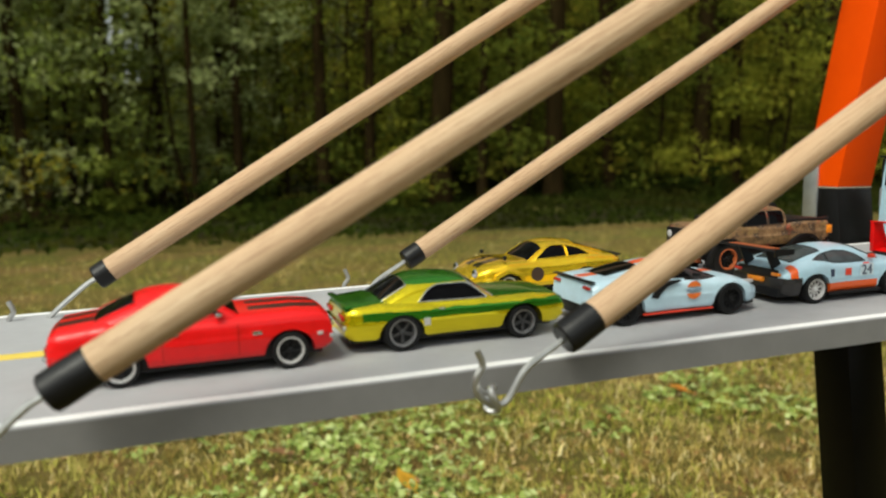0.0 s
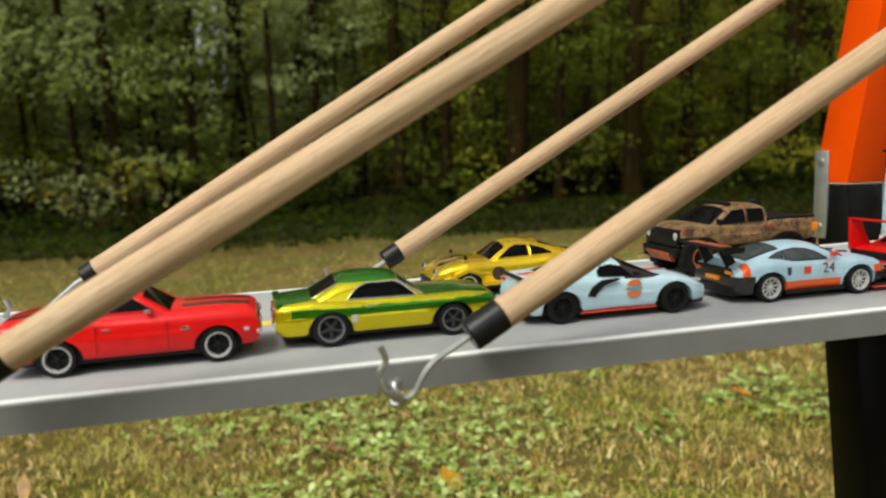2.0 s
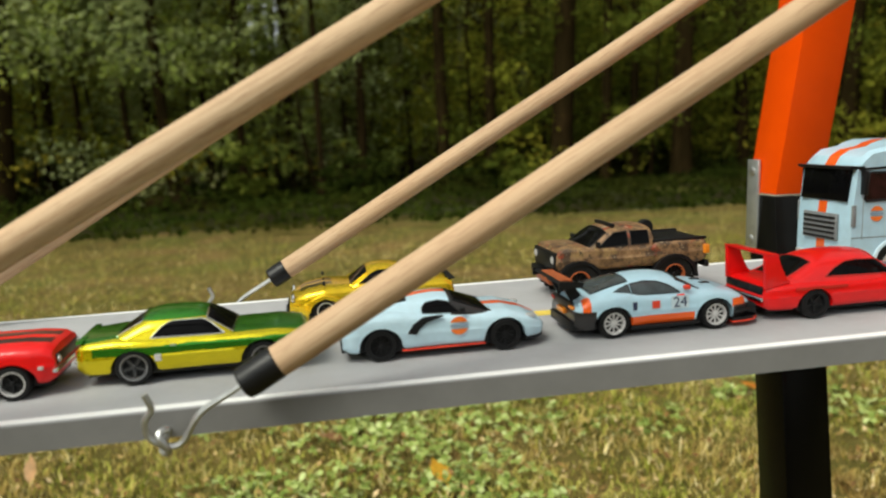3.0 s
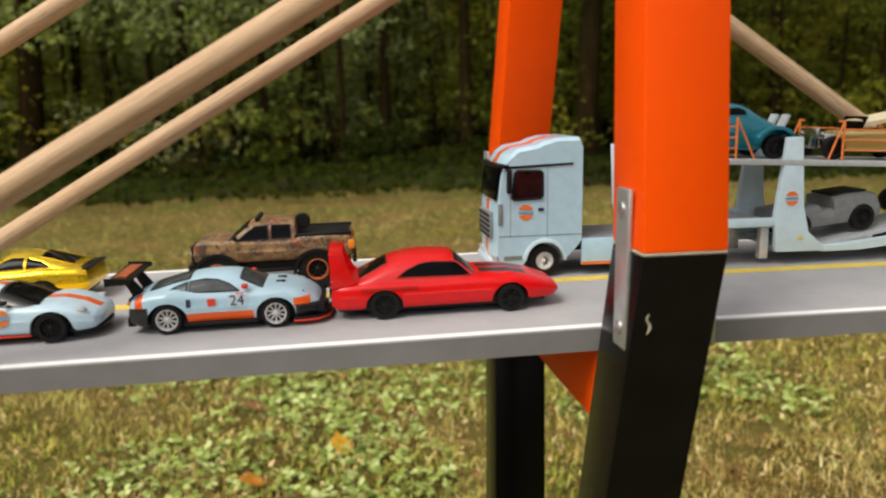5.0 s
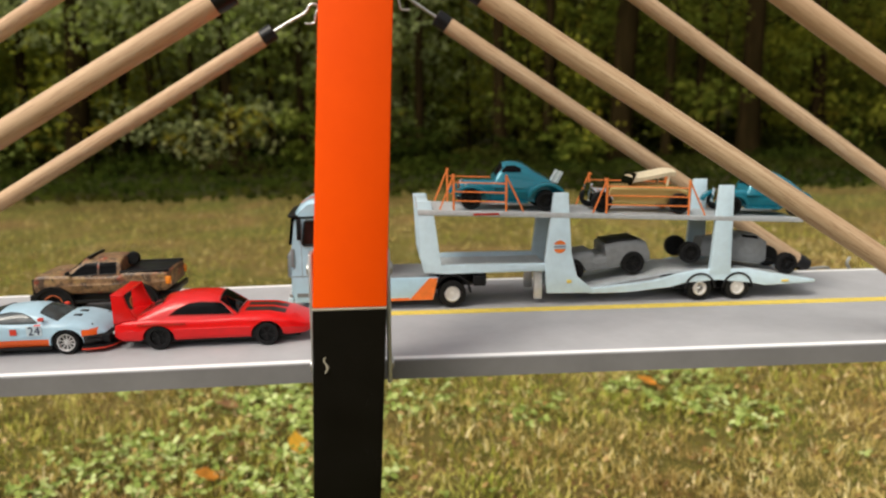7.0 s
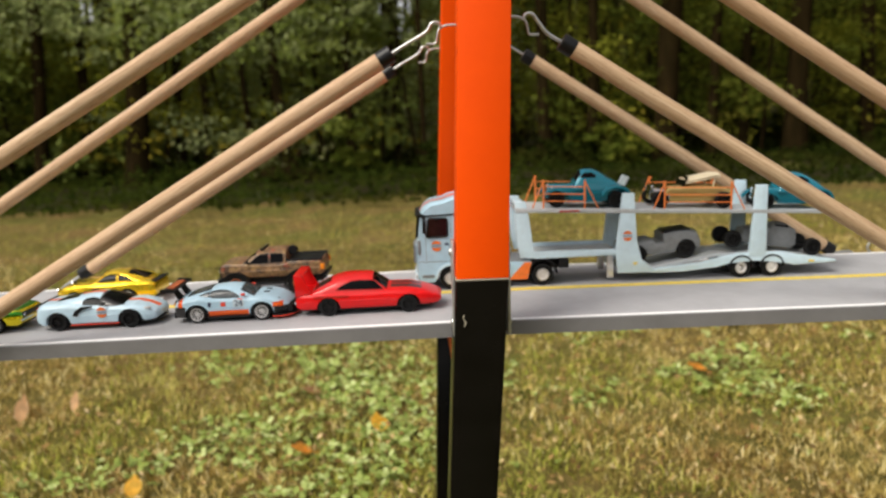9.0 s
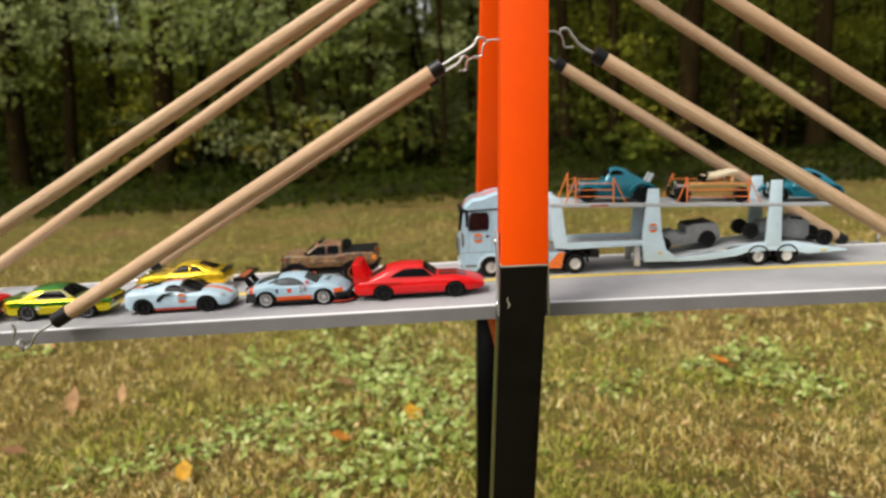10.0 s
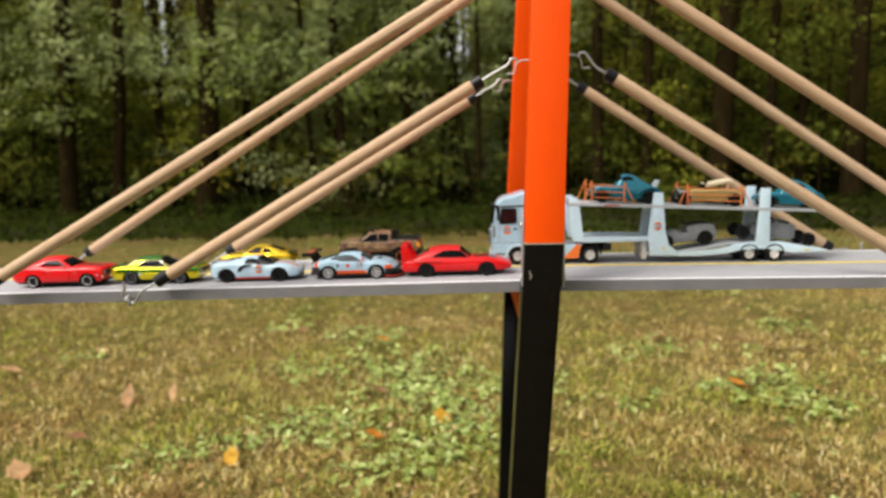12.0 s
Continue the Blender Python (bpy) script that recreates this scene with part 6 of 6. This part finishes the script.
def foliage(name, dark, light, turned, through_light=0.5):
    """Leaves in one plant's colour; the colour drifts from branch to branch and a little from leaf to leaf."""
    m, nt, bs = tree(name)
    g = nt.nodes.new("ShaderNodeNewGeometry")
    drift, patch = noise_node(nt, 2.6, 2, 0.5), noise_node(nt, 0.9, 2, 0.5)
    f = math_node(nt, "ADD", math_node(nt, "MULTIPLY", g.outputs["Random Per Island"], 0.35), math_node(nt, "MULTIPLY", drift, 0.65))
    c = ramp(nt, f, [(0.30, dark), (0.72, light)])
    c = mix(nt, ramp(nt, patch, [(0.50, (0, 0, 0)), (0.66, (0.75, 0.75, 0.75))]), c, turned)
    nt.links.new(c, bs.inputs["Base Color"])
    bs.inputs["Roughness"].default_value, bs.inputs["Specular IOR Level"].default_value = 1.0, 0.0
    back, blend = nt.nodes.new("ShaderNodeBsdfTranslucent"), nt.nodes.new("ShaderNodeMixShader")
    nt.links.new(c, back.inputs["Color"])
    blend.inputs[0].default_value = through_light
    nt.links.new(bs.outputs[0], blend.inputs[1])
    nt.links.new(back.outputs[0], blend.inputs[2])
    nt.links.new(blend.outputs[0], nt.nodes["Material Output"].inputs["Surface"])
    return m


# the first leaf is a near-black copy with the wood's shade in its colour
LEAF_SHADED = foliage("shaded_leaf", (0.016, 0.026, 0.005), (0.052, 0.066, 0.011), (0.045, 0.040, 0.009))
LEAF_GREEN = foliage("tree_leaf", (0.075, 0.10, 0.015), (0.19, 0.215, 0.032), (0.22, 0.185, 0.028))
LEAF_PALE = foliage("pale_leaf", (0.26, 0.32, 0.12), (0.56, 0.60, 0.27), (0.52, 0.48, 0.20))
LEAF_OLIVE = foliage("olive_leaf", (0.18, 0.20, 0.022), (0.40, 0.39, 0.050), (0.42, 0.30, 0.040))
LEAF_SOFT = foliage("soft_leaf", (0.20, 0.26, 0.055), (0.42, 0.48, 0.12), (0.42, 0.42, 0.085))
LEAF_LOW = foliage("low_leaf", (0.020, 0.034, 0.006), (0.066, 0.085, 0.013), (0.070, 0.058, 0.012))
SKY_GAPS = ((-0.02, 0.020), (-0.39, 0.026))


def leaves(centres, radii, count, size, flat=0.7, at=(0, 0, 0)):
    """Small leaf quads gathered in sprays round the given centres; the high gaps between the crowns stay open."""
    c = np.asarray(centres)
    pick = rng.integers(0, len(c), count)
    sprays = rng.integers(0, 9, count)
    hub = rng.normal(0, 1, (len(c), 9, 3))
    hub /= np.linalg.norm(hub, axis=2)[:, :, None]
    hub *= rng.random((len(c), 9, 1)) ** 0.5
    r = np.asarray(radii)[pick][:, None]
    p = c[pick] + (hub[pick, sprays] * 0.85 + rng.normal(0, 1, (count, 3)) * 0.20 * np.array([1, 1, 0.6])) * r * np.array([1, 1, flat])
    q, e = (p[:, 0] + at[0]) / (p[:, 1] + at[1] + 0.45), (p[:, 2] + at[2] - 0.45) / (p[:, 1] + at[1] + 0.45)
    shut = np.ones(count, bool)
    for mid, half in SKY_GAPS:
        shut &= ~((np.abs(q - mid) < half) & (e > 0.115) & (rng.random(count) < 0.8))
    p = p[shut]
    count = len(p)
    n = rng.normal(0, 0.8, (count, 3)) + np.array([0, -0.25, 0.9])
    n /= np.linalg.norm(n, axis=1)[:, None]
    u = np.cross(n, rng.normal(0, 1, (count, 3)))
    u /= np.linalg.norm(u, axis=1)[:, None]
    w = np.cross(n, u)
    s = (size * rng.uniform(0.6, 1.4, count))[:, None]
    v = np.stack([p - u * s, p + w * s * 0.6, p + u * s, p - w * s * 0.6], 1).reshape(-1, 3)
    k = np.arange(count)[:, None] * 4
    return v, (k + np.array([[0, 1, 2, 3]]))


def leaf_mesh(name, v, f, material, parent=None, label=""):
    me = bpy.data.meshes.new(name)
    me.from_pydata(v.tolist(), [], f.tolist())
    me.materials.append(material)
    me.update()
    ob = new(name, me)
    ob.parent = parent
    return tagged(ob, label)


def forest_tree(x, y, girth, height, crown_base, leafy, material, label, low=0):
    """A tall tree; low: leafy boughs that hang out over the lawn at the height of a person."""
    z = ground_z(x, y) - 0.1
    t = thing("tree", Matrix.Translation((x, y, z)), label, "tree", "trees of the wood")
    bend = Vector((rng.normal(0, 0.025), rng.normal(0, 0.025)))
    pts, rad = [], []
    for i in range(17):
        h = height * (i / 16) ** 1.3
        pts.append((bend.x * h + 0.10 * noise.noise((x, h * 0.35, 1)), bend.y * h + 0.10 * noise.noise((y, h * 0.35, 5)), h))
        rad.append(girth * (1.4 if i == 0 else 1.08 if i == 1 else 1.0) * (1 - 0.75 * h / height) * (1 + 0.06 * noise.noise((x * 3, h * 2.5, 9))))
    part("trunk", tube(B(), pts, rad, 12), BARK, t, "", 60)

    def on_trunk(h):
        i = max(k for k in range(16) if pts[k][2] <= h)
        return Vector(pts[i]).lerp(Vector(pts[i + 1]), (h - pts[i][2]) / (pts[i + 1][2] - pts[i][2]))

    cents, rads = [], []
    for k in range(9 + low):
        hanging = k < low
        h = rng.uniform(1.45, 2.3) if hanging else rng.uniform(crown_base, height * 0.95)
        a = rng.uniform(3.5, 5.9) if hanging else rng.uniform(0, 6.28)
        p0 = on_trunk(h)
        l = rng.uniform(0.5, 1.1) if hanging else rng.uniform(0.8, 2.2) * (1 - 0.4 * h / height)
        p1 = p0 + Vector((math.cos(a) * l, math.sin(a) * l * (0.6 if hanging else 1), l * (rng.uniform(-0.35, 0.15) if hanging else rng.uniform(0, 0.5))))
        pm = p0.lerp(p1, 0.5) + Vector((0, 0, 0.12 * l))
        r0 = girth * (0.14 if hanging else 0.28) * (1 - 0.6 * h / height)
        part("limb", tube(B(), [p0, pm, p1], [r0, r0 * 0.6, r0 * 0.2], 6), BARK, t, "", 60)
        for q in (0.55, 0.8, 1.0):
            cents.append(p0.lerp(p1, q) + Vector(rng.normal(0, 0.12, 3)))
            rads.append(rng.uniform(0.2, 0.36) if hanging else rng.uniform(0.35, 0.75))
    v, f = leaves([tuple(c) for c in cents], rads, leafy, 0.026 if low else 0.042, at=(x, y, z))
    leaf_mesh("crown", v, f, material, t, "loose leafy crown")
    return t


def bush(x, y, r, count, material, label):
    z = ground_z(x, y)
    t = thing("bush", Matrix.Translation((x, y, z)), label, "bush", "undergrowth at the wood's edge")
    cents, rads = [], []
    for k in range(7):
        a, l = rng.uniform(0, 6.28), r * rng.uniform(0.3, 0.9)
        tip = Vector((math.cos(a) * l * 0.8, math.sin(a) * l * 0.8, l * rng.uniform(0.5, 1.5)))
        part("stem", tube(B(), [(0, 0, -0.05), tip * 0.5 + Vector((0, 0, 0.05)), tip], [0.018, 0.012, 0.004], 5), BARK, t, "", 60)
        cents.append(tuple(tip)); rads.append(r * rng.uniform(0.3, 0.6))
    cents.append((0, 0, r * 0.4)); rads.append(r * 0.6)
    v, f = leaves(cents, rads, count, 0.030, at=(x, y, z))
    v[:, 2] = np.maximum(v[:, 2], 0.0)
    leaf_mesh("foliage", v, f, material, t)


T_LABEL = "tall dark-barked tree with thin autumn foliage"
# front row, bare stems at the wood's edge
for x, y, g in ((-3.64, 6.3, 0.080), (-3.24, 6.35, 0.056), (-2.46, 6.4, 0.098), (-1.47, 6.5, 0.030), (-1.12, 6.4, 0.050), (-0.60, 6.6, 0.036), (0.08, 6.5, 0.028), (0.47, 6.7, 0.044), (1.17, 6.5, 0.058), (1.62, 6.6, 0.050),
                (2.23, 6.5, 0.105), (2.68, 6.5, 0.048), (3.02, 6.7, 0.046), (3.36, 6.4, 0.095), (4.3, 6.9, 0.07), (5.2, 6.6, 0.09), (6.1, 7.0, 0.07), (7.2, 6.8, 0.10)):
    forest_tree(x, y, g, rng.uniform(9, 12), 2.9, 700, LEAF_GREEN, T_LABEL, 0)
# trees whose pale boughs hang low over the lawn
for x, y, g, low in ((-4.7, 6.9, 0.115, 9), (-3.85, 6.6, 0.05, 14), (-3.0, 6.7, 0.05, 16), (-2.2, 6.9, 0.05, 9), (-1.35, 7.0, 0.05, 8), (-0.85, 6.8, 0.04, 8), (-0.2, 7.0, 0.04, 8), (0.35, 7.2, 0.04, 6), (-5.6, 7.3, 0.12, 7)):
    forest_tree(x, y, g, rng.uniform(7, 9), 2.4, 4600, LEAF_PALE, "slender tree with pale grey-green boughs hanging low", low)
# second row
for x, y, g in ((-4.1, 9.2, 0.13), (-2.0, 9.4, 0.10), (-1.75, 10.2, 0.12), (0.6, 8.4, 0.07), (1.0, 10.6, 0.11), (2.0, 8.9, 0.12), (2.9, 9.2, 0.10), (3.9, 8.6, 0.14), (4.9, 8.9, 0.12), (5.9, 9.4, 0.15), (6.9, 8.6, 0.13), (8.2, 8.7, 0.16), (9.6, 8.4, 0.12), (11.2, 9.0, 0.15), (2.9, 12.0, 0.14), (4.4, 11.3, 0.13), (6.2, 12.1, 0.15), (8.0, 11.4, 0.14), (10.2, 12.0, 0.15), (-3.3, 12.2, 0.13), (-5.6, 12.6, 0.14), (-8.2, 11.0, 0.14)):
    forest_tree(x, y, g, rng.uniform(9, 13), rng.uniform(2.8, 4.0), 1300, LEAF_GREEN, T_LABEL, 0)
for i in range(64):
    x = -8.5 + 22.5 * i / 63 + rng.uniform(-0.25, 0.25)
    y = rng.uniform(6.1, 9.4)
    # bushes on the right all take the leaf with shade in its colour
    bush(x, y, rng.uniform(0.20, 0.38) + 0.10 * (y - 6.2), 800, LEAF_GREEN if x < 2.6 and rng.random() < 0.75 else LEAF_SHADED, "dark leafy undergrowth bush")


def sapling(x, y, height, count, material, label):
    """A thin understorey tree whose leaves hang in loose layers."""
    z = ground_z(x, y) - 0.05
    t = thing("sapling", Matrix.Translation((x, y, z)), label, "sapling", "saplings under the trees")
    lean = Vector((rng.normal(0, 0.08), rng.normal(0, 0.08) - 0.05))
    pts = [(lean.x * h + 0.06 * noise.noise((x, h, 2)), lean.y * h + 0.06 * noise.noise((y, h, 8)), h) for h in np.linspace(0, height, 8)]
    part("trunk", tube(B(), pts, [0.022 - 0.0025 * i for i in range(8)], 7), BARK, t, "", 60)
    cents, rads = [], []
    for k in range(11):
        h = rng.uniform(0.12, 1.0) * height
        i = min(6, int(h / height * 7))
        p0 = Vector(pts[i]).lerp(Vector(pts[i + 1]), h / height * 7 - i)
        a, l = rng.uniform(0, 6.28), rng.uniform(0.35, 0.95)
        p1 = p0 + Vector((math.cos(a) * l, math.sin(a) * l, l * rng.uniform(-0.1, 0.35)))
        part("limb", tube(B(), [p0, p0.lerp(p1, 0.5) + Vector((0, 0, 0.05)), p1], [0.010, 0.007, 0.003], 5), BARK, t, "", 60)
        for q in (0.4, 0.75, 1.0):
            cents.append(tuple(p0.lerp(p1, q)))
            rads.append(rng.uniform(0.22, 0.5))
    v, f = leaves(cents, rads, count, 0.024, 0.75, at=(x, y, z))
    leaf_mesh("crown", v, f, material, t, "airy layered leaves")


SAPLING = {LEAF_PALE: "slim pale-leaved sapling in the wood", LEAF_SOFT: "small grey-green sapling in the wood", LEAF_OLIVE: "slim yellowish olive sapling in the wood", LEAF_GREEN: "slim dark green sapling in the wood"}
for i in range(118):
    x = -6.5 + 17.5 * ((i + rng.uniform(0, 1)) / 118) ** 1.45
    y = rng.uniform(6.7, 9.2)
    d = rng.random()
    if x < -2.2:
        leaf = LEAF_SOFT if d < 0.6 else LEAF_OLIVE if d < 0.85 else LEAF_GREEN
    elif x < 0.8:
        leaf = LEAF_PALE if d < 0.4 else LEAF_SOFT if d < 0.7 else LEAF_OLIVE if d < 0.9 else LEAF_GREEN
    else:
        leaf = LEAF_OLIVE if d < 0.4 else LEAF_GREEN
    sapling(x, y, rng.uniform(1.6, 2.8), 2000, leaf, SAPLING[leaf])

# extra saplings, their pale leaves put in for a veil of haze at left
for i in range(8):
    x = -2.3 + 1.9 * (i + rng.uniform(0, 1)) / 8
    leaf = LEAF_PALE if i % 3 else LEAF_SOFT
    sapling(x, rng.uniform(6.6, 7.4), rng.uniform(1.7, 2.4), 1700, leaf, SAPLING[leaf])

# low ground cover between the edge of the grass and the bushes
n = 60000
x = rng.uniform(-9, 14, n)
y = 4.25 - 0.07 * np.clip(x, -6, 6) - 0.35 + 4.9 * rng.random(n) ** 0.85
h = 0.03 + 0.10 * np.clip(y - 4.3 + 0.07 * np.clip(x, -6, 6), 0, 4) * rng.random(n) * (0.5 + patch_field(x * 0.4, y * 0.4, 9.0))
cents = np.stack([x, y, ground_many(x, y) + 0.02 + np.maximum(h, 0.0)], 1)
d = rng.normal(0, 1, (n, 3)) + np.array([0, 0, 0.9])
d /= np.linalg.norm(d, axis=1)[:, None]
u = np.cross(d, rng.normal(0, 1, (n, 3)))
u /= np.linalg.norm(u, axis=1)[:, None]
w = np.cross(d, u)
s = rng.uniform(0.014, 0.034, n)[:, None]
v = np.stack([cents - u * s, cents + w * s * 0.6, cents + u * s, cents - w * s * 0.6], 1).reshape(-1, 3)
faces = np.arange(n)[:, None] * 4 + np.array([[0, 1, 2, 3]])
# one ground cover in two tones; the right one is darkened as shade
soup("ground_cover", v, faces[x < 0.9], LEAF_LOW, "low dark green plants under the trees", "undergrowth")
soup("ground_cover", v, faces[x >= 0.9], LEAF_SHADED, "low plants, coloured darker for the deep shade of the wood", "undergrowth")

# deeper wood: thin far stems, leaf masses and a ring painted dark for the shade beyond
bm = B()
for i in range(320):
    x, y = rng.uniform(-14, 24), rng.uniform(12.5, 24)
    h, g = 11.0, rng.uniform(0.03, 0.13)
    lean = rng.normal(0, 0.025)
    tube(bm, [(x, y, -0.6), (x + lean * h * 0.5, y, h * 0.5), (x + lean * h, y, h)], [g, g * 0.8, g * 0.4], 7)
tagged(part("far_trunks", bm, BARK, None, "many thin dark trunks deeper in the wood", 60), category="trees", kind="stuff")
n = 700
cents = np.stack([rng.uniform(-15, 25, n), rng.uniform(11.5, 25, n), rng.uniform(0.2, 9.5, n)], 1)
v, f = leaves(cents, rng.uniform(0.5, 1.1, len(cents)), 120000, 0.075)
LEAF_FAR = foliage("far_leaf", (0.15, 0.18, 0.018), (0.40, 0.40, 0.052), (0.46, 0.35, 0.042))
soup("far_foliage", v, f, LEAF_FAR, "dark mass of leaves deeper in the wood", "foliage")
# leaves above the view, added to shade the wood; open on the left for skylight
n = 260
cents = np.stack([rng.uniform(-12, 22, n), rng.uniform(7.6, 13, n), rng.uniform(4.2, 9.0, n)], 1)
cents = cents[cents[:, 0] > -1.0]
v, f = leaves(cents, rng.uniform(0.7, 1.4, len(cents)), 30000, 0.08)
soup("canopy", v, f, LEAF_GREEN, "unseen leaf canopy added to shade the wood's edge", "foliage")
m, nt, bs = tree("painted_wood_depth")
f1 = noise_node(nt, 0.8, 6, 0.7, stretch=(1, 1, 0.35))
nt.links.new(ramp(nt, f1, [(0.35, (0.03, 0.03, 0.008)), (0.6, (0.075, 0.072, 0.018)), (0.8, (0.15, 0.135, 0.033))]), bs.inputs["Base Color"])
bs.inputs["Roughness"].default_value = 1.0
# full ring; the half behind the camera is unseen, added to darken reflections
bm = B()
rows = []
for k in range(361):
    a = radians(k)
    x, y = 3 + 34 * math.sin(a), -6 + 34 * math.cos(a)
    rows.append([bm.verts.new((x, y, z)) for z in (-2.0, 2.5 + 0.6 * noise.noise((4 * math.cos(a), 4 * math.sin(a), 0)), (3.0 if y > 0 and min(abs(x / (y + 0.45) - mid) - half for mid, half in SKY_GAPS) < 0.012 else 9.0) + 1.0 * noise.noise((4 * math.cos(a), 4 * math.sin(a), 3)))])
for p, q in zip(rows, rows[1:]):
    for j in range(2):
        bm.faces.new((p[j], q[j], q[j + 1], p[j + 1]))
tagged(part("backdrop", bm, m, None, "backdrop ring painted dark for the wood's shaded depth"), category="woods", kind="structure")
# a dark log at the wood's edge
t = thing("log", Matrix.Translation((-1.12, 6.3, ground_z(-1.12, 6.3) + 0.07)) @ pose(0, 0, 0, 0, 0, 12), "dark rotting log at the edge of the wood", "log")
part("trunk", tube(B(), [(-0.22, 0, 0), (0, 0.03, 0.02), (0.24, -0.02, 0.0)], [0.06, 0.07, 0.05], 12), BARK, t, "", 60)
part("stub", tube(B(), [(0.05, 0, 0.05), (0.12, -0.05, 0.22)], [0.04, 0.02], 8), BARK, t)
